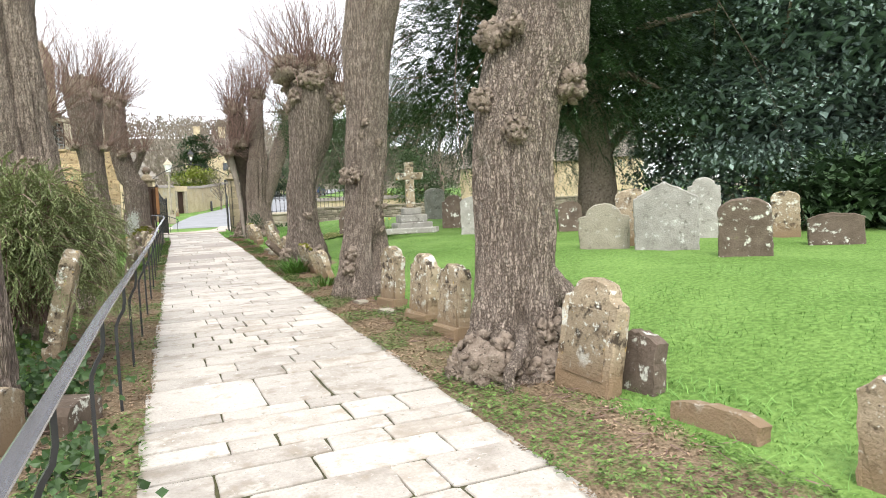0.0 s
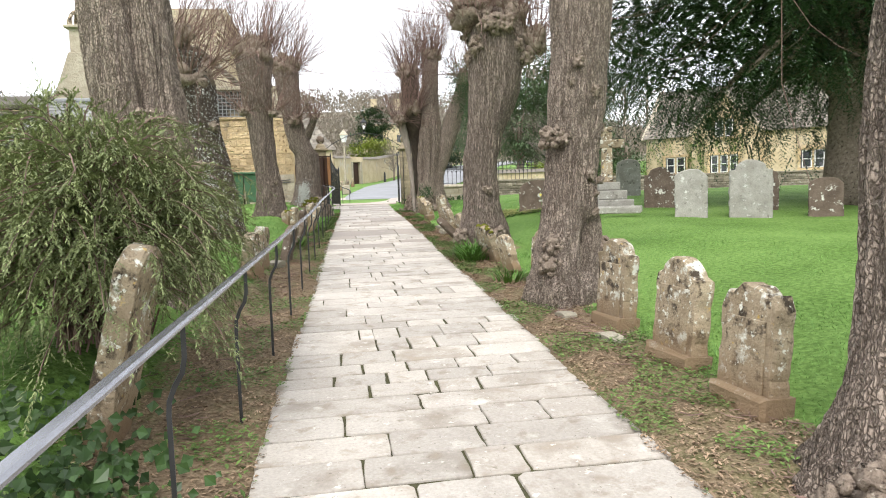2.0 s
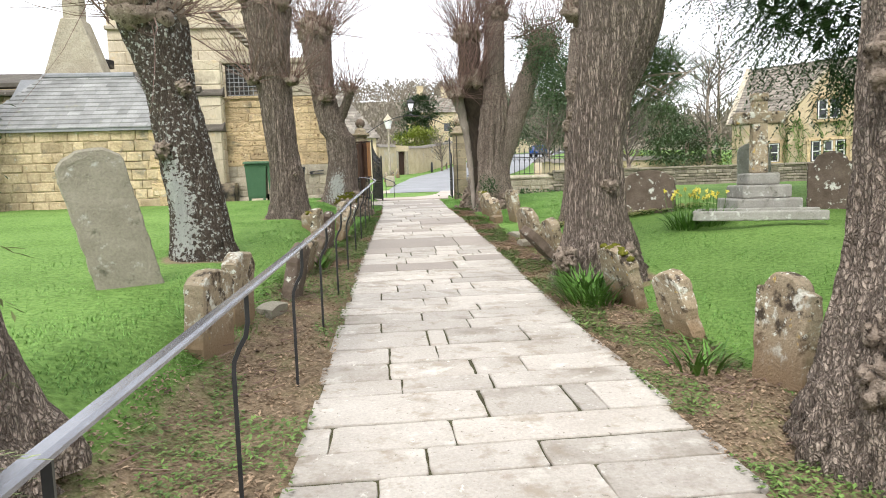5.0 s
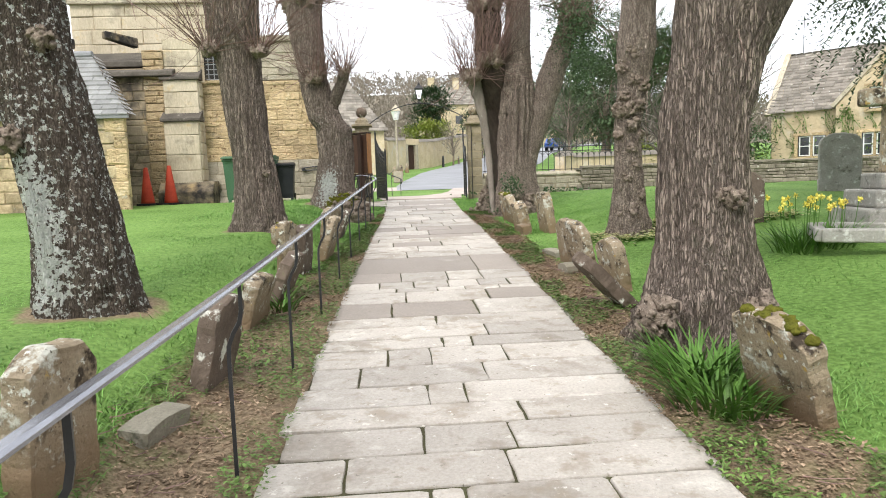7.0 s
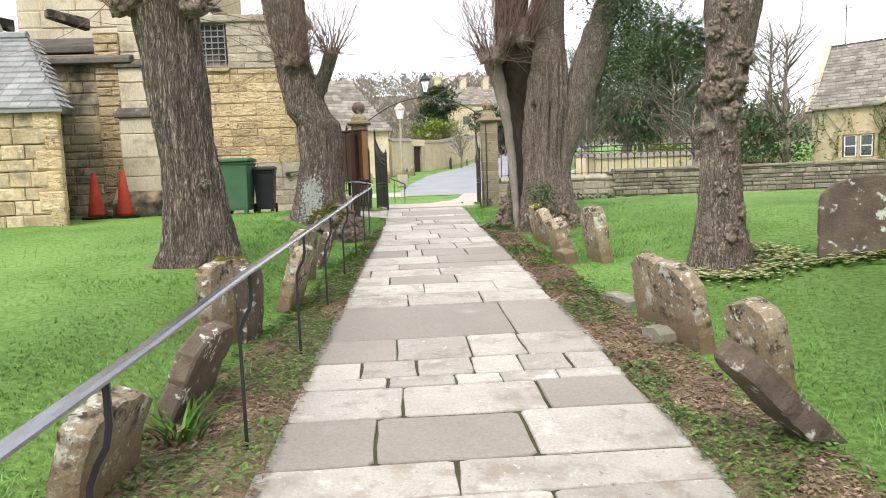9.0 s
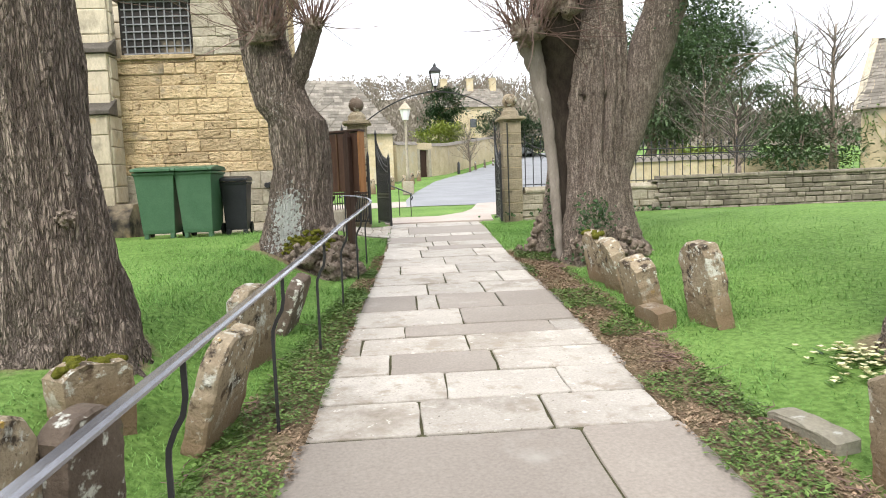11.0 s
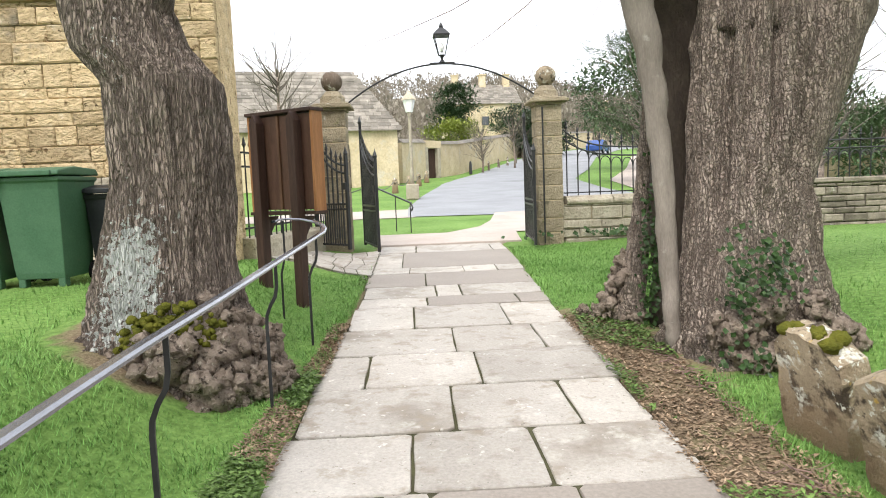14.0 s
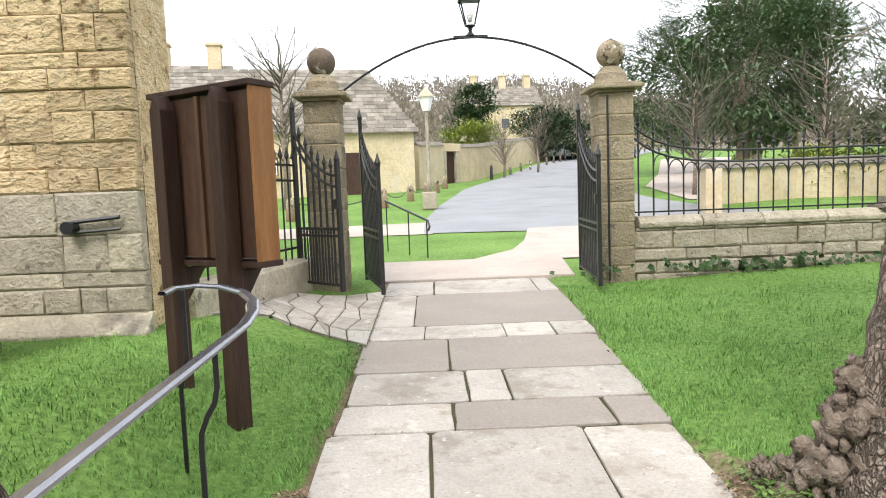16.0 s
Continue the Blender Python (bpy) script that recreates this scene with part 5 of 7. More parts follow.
def build_church():
    rnd = random.Random(4)
    part("chancel_core", Geo().box(-2.55, 29.1, 3.2, 2.9, .62, 4.8), M_MORTAR, CHURCH)
    part("mortar_bed", Geo().box(-2.6, 28.74, 2.7, 3.0, .106, 3.82).box(-1.92, 28.74, 5.11, 1.64, .106, .98), M_MORTAR, CHURCH)
    part("chancel_side", Geo().box(-1.09, 29.1, 3.2, .06, .68, 4.8), M_ASHLAR, CHURCH)
    # coursed wall with the blocked window left out
    ashlar(CHURCH, -4.15, -1.06, .95, 4.62, 28.72, rnd, (M_ASHLAR, M_ASHLAR_GREY), .10, .33, (.2, .85), split=2.2)
    ashlar(CHURCH, -2.76, -1.06, 4.62, 5.62, 28.72, rnd, (M_ASHLAR, M_ASHLAR_GREY))
    win = part("blocked_window", Geo().box(-3.40, 28.80, 5.15, 1.3, .1, 1.1), M_STAINED, CHURCH, "dark blocked window with leaded lattice")
    for i in range(9):
        part("lattice_bar", Geo().box(-3.94 + i * .14, 28.74, 5.15, .02, .03, .96), M_LEAD, win)
    for i in range(8):
        part("lattice_bar", Geo().box(-3.40, 28.735, 4.68 + i * .13, 1.2, .03, .02), M_LEAD, win)
    part("window_sill", Geo().box(-3.38, 28.70, 4.60, 1.3, .2, .08), M_ASHLAR, CHURCH, bevel=.015)
    part("plinth", Geo().prism([(28.68, 1.0), (28.50, 1.0), (28.50, 1.42), (28.66, 1.56), (28.68, 1.56)], 1.02, 4.1, pose(0, 0, 0, 0, 0, 90)), M_ASHLAR_GREY, CHURCH, bevel=.02)
    part("downpipe_stub", Geo().tube([(-1.58, 28.66, 2.24), (-1.58, 28.54, 2.24)], .05, 10).tube([(-1.56, 28.6, 2.28), (-1.20, 28.6, 2.31)], .018, 6).tube([(-1.56, 28.6, 2.20), (-1.20, 28.6, 2.22)], .014, 6), M_IRON, CHURCH, "cut iron pipe ends")
    part("parapet", Geo().box(-2.55, 29.1, 5.70, 3.2, 1.0, .16), M_ASHLAR_GREY, CHURCH, bevel=.03)
    g = Geo()
    for k in range(12):
        u = k / 12
        g.box(-2.9 - 1.6 * u, 29.2, 5.85 + 1.5 * u, .26, .9, .05, None)
    part("chancel_roof", g, M_STONE_TILE, CHURCH, kind="stuff")
    # buttress with two weatherings and a plinth
    b0, b1 = -5.0, -4.13
    for z0, z1, front in ((1.0, 3.55, 28.18), (3.55, 4.62, 28.34), (4.62, 5.7, 28.48)):
        part("buttress_core", Geo().box((b0 + b1) / 2, (front + 28.7) / 2 - .03, (z0 + z1) / 2, b1 - b0 - .06, 28.7 - front, z1 - z0), M_BUTTRESS, CHURCH)
        ashlar(CHURCH, b0, b1, z0, z1, front, rnd, (M_BUTTRESS, M_BUTTRESS), .34, .52, (.85, .9))
        side = Geo()
        z = z0
        while z < z1 - .02:
            h = min(rnd.uniform(.26, .4), z1 - z)
            side.stone(0, 0, 0, 28.66 - front, .1, h - .012, rnd, .014, pose(b1 - .02, (front + 28.66) / 2, z + h / 2, 0, 0, 90))
            z += h
        part("buttress_side", side, M_BUTTRESS, CHURCH, kind="stuff")
    for z, front in ((3.55, 28.10), (4.62, 28.26)):
        part("weathering", Geo().prism([(front - .06, z), (front - .06, z + .07), (front + .30, z + .30), (front + .30, z)], 4.06, 5.07, pose(0, 0, 0, 0, 0, 90)), M_ROOF_DARK, CHURCH, "dark sloping drip stone", bevel=.012)
    part("buttress_plinth", Geo().prism([(27.9, 1.0), (27.9, 1.74), (28.14, 2.0), (28.6, 2.0), (28.6, 1.0)], 3.82, 5.2, pose(0, 0, 0, 0, 0, 90)), M_STAINED, CHURCH, bevel=.02)
    # stained aisle wall, and the pale nave behind it
    part("aisle_core", Geo().box(-8.8, 29.6, 2.9, 7.6, 2.348, 4.1), M_MORTAR, CHURCH)
    part("aisle_stonework", ashlar(CHURCH, -12.4, -4.98, .95, 4.86, 28.46, rnd, (M_STAINED,), as_parts=False), M_STAINED, CHURCH, kind="stuff")
    part("quoin_strip", ashlar(CHURCH, -5.5, -4.98, 1.2, 5.4, 28.40, rnd, (M_ASHLAR,), as_parts=False, wide=(.3, .45)), M_ASHLAR, CHURCH, kind="stuff")
    part("aisle_coping", Geo().prism([(28.16, 4.72), (28.16, 4.84), (28.9, 5.10), (28.9, 4.72)], 4.70, 12.4, pose(0, 0, 0, 0, 0, 90)), M_ROOF_DARK, CHURCH, "dark weathered stone eaves slab", bevel=.02)
    part("aisle_roof", Geo().prism([(28.42, 5.0), (28.42, 5.14), (30.3, 5.72), (30.3, 5.0)], 4.78, 12.4, pose(0, 0, 0, 0, 0, 90)), M_ROOF_DARK, CHURCH, "dark weathered stone roof slab", bevel=.02)
    part("nave_wall", Geo().box(-5.7, 31.8, 5.0, 4.6, 3.11, 7.9), M_MORTAR, CHURCH)
    part("nave_stonework", ashlar(CHURCH, -8.0, -3.4, 4.8, 8.9, 30.28, rnd, (M_BUTTRESS,), .3, .5, (.5, 1.1), as_parts=False), M_BUTTRESS, CHURCH, kind="stuff")
    for x in (-7.4, -5.8):
        part("water_spout", Geo().prism([(0, 0), (.9, .12), (.9, .30), (0, .26)], -.1, .1, pose(x, 28.9, 5.55, 0, 0, -125)), M_STAINED, CHURCH, bevel=.03)
    part("nave_string", Geo().box(-5.7, 30.2, 7.1, 4.7, .2, .14), M_ASHLAR_GREY, CHURCH, bevel=.03)


build_church()


def outbuilding():
    z0 = 1.0
    shed = thing("boiler_house", "small stone lean-to with a hipped grey slate roof", "outbuilding", pose(.41, -.88, -.06))
    rnd = random.Random(12)
    part("wall_core", Geo().box(-8.2, 26.7, 2.25, 3.4, 1.868, 2.5), M_MORTAR, shed)
    part("wall", ashlar(shed, -9.9, -5.36, z0, 3.5, 25.8, rnd, (M_ASHLAR,), .16, .28, (.22, .6), False), M_GOLD_RUBBLE, shed, kind="stuff")
    side = Geo()
    z = z0
    while z < 3.45:
        h = min(rnd.uniform(.2, .3), 3.5 - z)
        y = 0
        while y < 2.1:
            w = rnd.uniform(.3, .6)
            side.stone(y + w / 2, 0, z + h / 2, w - .012, .1, h - .012, rnd, .014, pose(-5.38, 25.8, 0, 0, 0, 116))
            y += w
        z += h
    part("side_wall", side, M_ASHLAR_GREY, shed, kind="stuff")
    for i in range(7):
        part("quoin", Geo().stone(0, 0, 0, (.42, .26)[i % 2], .14, .34, rnd, .02), M_ASHLAR, shed, at=pose(-5.36 - (.21, .13)[i % 2] + .03, 25.79, z0 + .2 + i * .355))
    # hipped roof in courses of slates
    e0, e1, ey, ez = -10.1, -5.2, 25.62, 3.50
    r0, r1, ry, rz = -9.0, -6.6, 27.5, 5.10
    front, hip = Geo(), Geo()
    n = 13
    for k in range(n):
        u, v = k / n, (k + 1.25) / n
        xa, xb = e0 + (r0 - e0) * u, e1 + (r1 - e1) * u
        za, zb = ez + (rz - ez) * u + .03, ez + (rz - ez) * v
        ya, yb = ey + (ry - ey) * u, ey + (ry - ey) * v
        x = xa + rnd.uniform(-.2, 0)
        while x < xb:
            w = rnd.uniform(.22, .36)
            a, b = max(x, xa), min(x + w - .008, xb)
            if b - a > .03:
                d = rnd.uniform(0, .012)
                b2 = min(b, e1 + (r1 - e1) * v)
                front.add([(a, ya, za + d), (b, ya, za + d), (max(b2, a + .01), yb, zb), (a, yb, zb), (a, ya, za - .02), (b, ya, za - .02)], [(0, 1, 2, 3), (4, 5, 1, 0)])
            x += w
        y = ya
        yend = ya + .45
        while y < yend:
            w = rnd.uniform(.22, .36)
            hip.add([(xb + .02, y, za), (xb + .02, min(y + w - .01, yend), za), (xb + (r1 - e1) * 1.25 / n, min(y + w - .01, yend), zb), (xb + (r1 - e1) * 1.25 / n, y + .1, zb)], [(0, 1, 2, 3)])
            y += w
    part("front_slope", front, M_SLATE, shed, kind="stuff")
    part("hip_slope", hip, M_SLATE, shed, kind="stuff")
    part("ridge", Geo().tube([(r0, ry, rz + .02), (r1, ry, rz + .02)], .09, 8), M_LEAD, shed)
    part("eave_board", Geo().box((e0 + e1) / 2, ey + .05, ez - .03, e1 - e0, .06, .07), M_LEAD, shed)
    part("back_roof", Geo().prism([(ey + .3, ez), (ry, rz - .05), (29.2, ez + .3)], 6.6, 9.6, pose(0, 0, 0, 0, 0, 90)), M_LEAD, shed)
    stack = thing("chimney_stack", "tapered stone chimney with a pierced crown-like cap", "chimney", pose(-8.0, 27.4, 4.75))
    part("gablet", Geo().prism([(-.95, 0), (1.0, 0), (.32, 2.0), (-.22, 2.0)], -.35, .35), M_ASHLAR_GREY, stack, bevel=.03)
    part("shaft", Geo().box(.04, 0, 2.4, .46, .46, .9), M_ASHLAR_GREY, stack, bevel=.02)
    part("collar", Geo().box(.04, 0, 2.86, .72, .72, .09), M_ASHLAR_GREY, stack, bevel=.02)
    for i in range(6):
        a = i * math.pi / 3
        part("crown_rib", Geo().tube([(.04 + .27 * math.cos(a), .27 * math.sin(a), 2.9), (.04 + .29 * math.cos(a), .29 * math.sin(a), 3.1), (.04 + .18 * math.cos(a), .18 * math.sin(a), 3.32), (.04, 0, 3.42)], .06, 6), M_GRAVE, stack)
    part("finial", Geo().lathe([(.09, 3.36), (.05, 3.46), (.06, 3.52), (.0, 3.72)], 8, .04), M_GRAVE, stack)


outbuilding()


def wheelie_bin(x, y, w, h, body_mat, label, turn=0):
    z = ground_z(x, y)
    b = thing("wheelie_bin", label, "wheelie bin", pose(x, y, z, 0, 0, turn), group="wheelie bins by the church wall")
    d = w * 1.12
    g = Geo()
    lv = [(.08, .80, .74), (.14, .82, .78), (h - .14, .97, .97), (h - .07, 1.0, 1.0), (h - .06, 1.06, 1.05), (h - .02, 1.06, 1.05)]
    for zz, kx, ky in lv:
        for a, c in ((-1, -1), (1, -1), (1, 1), (-1, 1)):
            g.v.append((a * w / 2 * kx, c * d / 2 * ky, zz))
    for r in range(len(lv) - 1):
        for i in range(4):
            g.f.append((r * 4 + i, r * 4 + (i + 1) % 4, r * 4 + 4 + (i + 1) % 4, r * 4 + 4 + i))
    g.f.append((3, 2, 1, 0))
    g.f.append(tuple((len(lv) - 1) * 4 + i for i in range(4)))
    part("body", g, body_mat, b, bevel=.02)
    lid = Geo().prism([(-d * .58, h - .01), (-d * .56, h + .035), (-d * .1, h + .075), (d * .48, h + .055), (d * .55, h - .01)], -w * .56, w * .56, pose(0, 0, 0, 0, 0, 90))
    lid_ob = part("lid", lid, body_mat, b, bevel=.015)
    part("lid_lip", Geo().box(0, -d * .585, h + .012, w * .9, .03, .05), body_mat, lid_ob, bevel=.01)
    part("handle_bar", Geo().tube([(-w * .4, d * .6, h - .03), (w * .4, d * .6, h - .03)], .018, 8), body_mat, b)
    for s in (-1, 1):
        part("wheel", Geo().tube([(s * w * .40, d * .40, .10), (s * w * .48, d * .40, .10)], .10, 16), M_RUBBER, b)
        part("front_foot", Geo().box(s * w * .33, -d * .30, .045, .07, .09, .09), body_mat, b, bevel=.01)
    return b


wheelie_bin(-3.0, 26.7, .60, 1.07, M_BIN, "green plastic wheelie bin with a closed lid beside the buttress", 4)
wheelie_bin(-2.38, 26.75, .58, 1.07, M_BIN, "green plastic wheelie bin between another and a black one", -3)
wheelie_bin(-1.90, 27.1, .42, .90, M_BIN_BLACK, "smaller black wheelie bin at the row's end", 3)


def traffic_cone(x, y, h, label, dark=False):
    c = thing("traffic_cone", label, "traffic cone", pose(x, y, ground_z(x, y)), group="traffic cones by the church wall")
    part("base", Geo().box(0, 0, .03, .42, .42, .06), M_RUBBER, c, bevel=.02)
    part("cone_body", Geo().lathe([(.17, .06), (.155, .12), (.045, h), (.03, h + .01)], 18), M_CONE, c, shade=True)
    part("sleeve", Geo().lathe([(.142, .22 * h), (.112, .46 * h)] if not dark else [(.117, .42 * h), (.090, .64 * h)], 18), M_BIN_BLACK, c, "dirty dark sleeve", shade=True)


traffic_cone(-5.17, 26.6, .92, "red traffic cone with a dirty sleeve by the wall", True)
traffic_cone(-4.65, 26.7, .96, "faded red traffic cone by the quoins")


def notice_board():
    z = 1.12
    m = pose(-.20, 26.95, z, 0, 0, -32)
    nb = thing("notice_board", "oak church notice board on two dark posts, seen from behind", "notice board", m)
    for s in (-.25, .25):
        part("post", Geo().prism([(s - .05, -.15), (s + .05, -.15), (s + .05, 1.84), (s, 1.93), (s - .05, 1.84)], -.05, .06), M_WOOD_DARK, nb, bevel=.006)
        part("bracket", Geo().prism([(.06, .66), (.06, .88), (.22, .88)], -.035, .035, pose(s, 0, 0, 0, 0, 90)), M_WOOD_DARK, nb)
    part("back_panel", Geo().box(0, .10, 1.43, .82, .03, .96), M_WOOD_BACK, nb)
    for x in (-.38, -.02):
        part("back_batten", Geo().box(x, .075, 1.43, .03, .03, .96), M_WOOD_MID, nb, bevel=.004)
    for s in (-1, 1):
        part("case_side", Geo().box(s * .425, .145, 1.43, .03, .16, 1.0), M_WOOD, nb, "orange-brown oak end board", bevel=.005)
    part("case_top", Geo().box(0, .14, 1.945, .90, .20, .035), M_WOOD_DARK, nb, bevel=.005)
    part("case_bottom", Geo().box(0, .14, .915, .90, .19, .035), M_WOOD_DARK, nb, bevel=.005)
    part("door_glass", Geo().box(0, .215, 1.43, .82, .012, .96), M_GLASS, nb)


notice_board()


# ---- beyond the gate ----
def laid(name, left, right, material, label, lift=.015, steps=40, across=8, category="road"):
    """A surface that follows the ground between two lines of (x, y)."""
    g = Geo()

    def along(line, u):
        n = len(line) - 1
        k = min(int(u * n), n - 1)
        f = u * n - k
        return line[k][0] * (1 - f) + line[k + 1][0] * f, line[k][1] * (1 - f) + line[k + 1][1] * f

    for i in range(steps + 1):
        a, b = along(left, i / steps), along(right, i / steps)
        for j in range(across + 1):
            x, y = a[0] + (b[0] - a[0]) * j / across, a[1] + (b[1] - a[1]) * j / across
            g.v.append((x, y, ground_z(x, y) + lift + (.03 if y > 60 else 0)))
    w = across + 1
    for i in range(steps):
        for j in range(across):
            g.f.append((i * w + j, i * w + j + 1, (i + 1) * w + j + 1, (i + 1) * w + j))
    return solid(name, g, material, label, category, shade=True, kind="structure")


laid("pavement", [(.45, 31.675), (.3, 33.2), (.35, 33.5)], [(3.05, 31.675), (3.2, 33.2), (3.2, 33.5)], M_PAVE, "worn pinkish flagged threshold of the gate", .03)
laid("pavement_2", [(1.75, 33.4), (2.6, 34.6), (3.0, 36.0), (3.4, 38.2)], [(4.2, 33.2), (4.6, 35), (4.8, 36.8), (5.2, 38.4)], M_PAVE, "pinkish paved crossover to the road", .028)
laid("road", [(1.0, 38.0), (1.0, 41.3), (1.5, 47), (2.9, 58), (6.2, 70), (11, 84), (19, 102), (30, 120)], [(14, 36.5), (9.5, 41.3), (9.2, 47), (10.5, 58), (14.5, 70), (19, 84), (27, 102), (40, 120)], M_ROAD, "pale grey asphalt village road climbing away", .02, 60, 12)
laid("road_2", [(-14, 37.2), (-8, 37.5), (-3, 37.9), (1.2, 37.8)], [(-14, 39.4), (-8, 39.7), (-3, 40.2), (1.2, 40.6)], M_PAVE, "pale gravelled lane along the churchyard", .018)
laid("road_3", [(9, 33.2), (13, 33.3), (17, 33.3), (20, 33.3)], [(9, 39), (13, 39), (17, 39), (20, 39)], M_ROAD, "pale lane behind the churchyard wall", .024)
laid("road_4", [(9.9, 45.2), (11.6, 55), (16, 66), (22.5, 84)], [(13, 45.2), (15.5, 55), (21, 66), (29, 84)], M_PAVE, "sandy lane running off behind the corner wall", .034)
solid("threshold", Geo().box(1.75, 31.74, path_z(31.74) - .03, 2.62, .14, .13), M_PAVE, "worn stone sill across the gateway", "sill", bevel=.012, kind="structure")


def crazy_paving():
    """Broken flags of uneven shape laid beside the gate."""
    rnd = random.Random(44)
    side = thing("side_path", "crazy paving of cracked pale flags beside the gate", "pavement", kind="structure")
    far = [(-1.6, 30.3), (-.8, 30.5), (0, 30.7), (.6, 30.95)]
    near = [(-.9, 28.8), (-.45, 29.3), (.1, 29.0), (.6, 28.5)]
    nu, nv = 8, 5

    def place(u, v):
        k = min(int(u * 3), 2)
        f = u * 3 - k
        a = Vector(far[k]).lerp(Vector(far[k + 1]), f)
        return a.lerp(Vector(near[k]).lerp(Vector(near[k + 1]), f), v)

    grid = [[place(i / nu, j / nv) + (Vector((rnd.uniform(-.07, .07), rnd.uniform(-.09, .09))) if 0 < i < nu and 0 < j < nv else Vector((0, 0))) for j in range(nv + 1)] for i in range(nu + 1)]
    bed = Geo()
    for row in grid:
        bed.v.extend((q.x, q.y, ground_z(q.x, q.y) + .022) for q in row)
    for i in range(nu):
        for j in range(nv):
            b = i * (nv + 1) + j
            bed.f.append((b, b + 1, b + nv + 2, b + nv + 1))
            c = [grid[i][j], grid[i][j + 1], grid[i + 1][j + 1], grid[i + 1][j]]
            groups = [c] if rnd.random() < .6 else [[c[0], c[1], c[2]], [c[0], c[2], c[3]]]
            for q in groups:
                mid = sum(q, Vector((0, 0))) / len(q)
                g = Geo()
                n = len(q)
                for inset, z in ((.012, -.03), (.010, .028), (.022, .034)):
                    for w in q:
                        e = w + (mid - w).normalized() * inset * 1.4
                        g.v.append((e.x - mid.x, e.y - mid.y, ground_z(e.x, e.y) + z))
                for k in range(2):
                    for m in range(n):
                        g.f.append((k * n + m, k * n + (m + 1) % n, (k + 1) * n + (m + 1) % n, (k + 1) * n + m))
                g.f.append(tuple(2 * n + m for m in range(n)))
                part("paving_slab", g, M_SLAB, side, at=pose(mid.x, mid.y, 0))
    part("bedding", bed, M_JOINT, side)


crazy_paving()


def garden_wall(pts, h, label, material=None, door_at=None):
    w = thing("garden_wall", label, "stone wall", kind="structure")
    rnd = random.Random(int(pts[0][0] * 7 + h * 10))
    for (xa, ya), (xb, yb) in zip(pts, pts[1:]):
        L = math.hypot(xb - xa, yb - ya)
        n = max(1, int(L / 4))
        for k in range(n):
            u, v = k / n, (k + 1) / n
            x0, y0, x1, y1 = xa + (xb - xa) * u, ya + (yb - ya) * u, xa + (xb - xa) * v, ya + (yb - ya) * v
            z0, z1 = ground_z(x0, y0), ground_z(x1, y1)
            d = Vector((x1 - x0, y1 - y0, 0)).normalized()
            nn = Vector((d.y, -d.x, 0)) * .2
            g = Geo()
            cs = []
            for (x, y, z) in ((x0, y0, z0), (x1, y1, z1)):
                for s in (1, -1):
                    for zz in (z - .3, z + h):
                        cs.append((x + nn.x * s, y + nn.y * s, zz))
            g.add(cs, [(0, 4, 5, 1), (2, 3, 7, 6), (1, 5, 7, 3), (0, 1, 3, 2), (4, 6, 7, 5)])
            part("panel", g, material or M_COTSWOLD, w)
            c = Geo()
            cs = []
            for (x, y, z) in ((x0, y0, z0), (x1, y1, z1)):
                cs += [(x + nn.x * 1.5, y + nn.y * 1.5, z + h - .02), (x - nn.x * 1.5, y - nn.y * 1.5, z + h - .02), (x, y, z + h + .22)]
            c.add(cs, [(0, 3, 5, 2), (1, 2, 5, 4), (0, 1, 4, 3), (0, 2, 1), (3, 4, 5)])
            part("coping", c, M_STONE_TILE, w)
    return w


garden_wall([(.4, 60.5), (1.9, 65.3)], 2.45, "tall golden stone garden wall with a tiled coping")
garden_wall([(3.0, 66.6), (4.5, 70), (9.5, 84), (19, 106), (30, 126)], 2.3, "tall golden stone garden wall beside the road")
door = thing("garden_door", "dark panelled garden door in a stone frame", "door", pose(2.45, 65.95, ground_z(2.45, 65.9), 0, 0, 45))
part("lintel", Geo().box(0, 0, 2.3, 1.7, .5, .5), M_COTSWOLD, door)
part("door_leaf", Geo().box(0, .05, 1.0, .95, .08, 2.05), M_WOOD_DARK, door)
for s in (-1, 1):
    part("jamb", Geo().box(s * .62, 0, 1.0, .3, .5, 2.2), M_ASHLAR_GREY, door, bevel=.02)
garden_wall([(9.5, 43), (13, 44.5), (20, 44)], 1.1, "low garden wall of pale stone behind the lane")
garden_wall([(8.5, 40.0), (9.0, 41.8), (9.8, 43)], 1.2, "curving pale stone wall at the lane's corner")


def sash(parent, x, y, z, w, h, lights=2, stone=True):
    """A mullioned window that faces -y."""
    win = part("window", Geo().box(x, y, z, w, .10, h), M_GLASS, parent)
    if stone:
        for s in (-1, 1):
            part("jamb", Geo().box(x + s * (w / 2 + .07), y - .05, z, .14, .16, h + .28), M_ASHLAR, win)
        part("lintel", Geo().box(x, y - .06, z + h / 2 + .08, w + .4, .18, .14), M_ASHLAR, win)
        part("sill", Geo().box(x, y - .07, z - h / 2 - .07, w + .36, .2, .12), M_ASHLAR, win)
    for i in range(1, lights):
        part("mullion", Geo().box(x - w / 2 + w * i / lights, y - .06, z, .10, .12, h), M_ASHLAR, win)
    for i in range(lights):
        cx = x - w / 2 + w * (i + .5) / lights
        for s in (-1, 1):
            part("casement_stile", Geo().box(cx + s * (w / lights / 2 - .09), y - .07, z, .05, .04, h - .04), M_WHITE, win)
        for k in (-1, 0, 1):
            part("glazing_bar", Geo().box(cx, y - .07, z + k * (h / 2 - .04), w / lights - .16, .035, .045), M_WHITE, win)


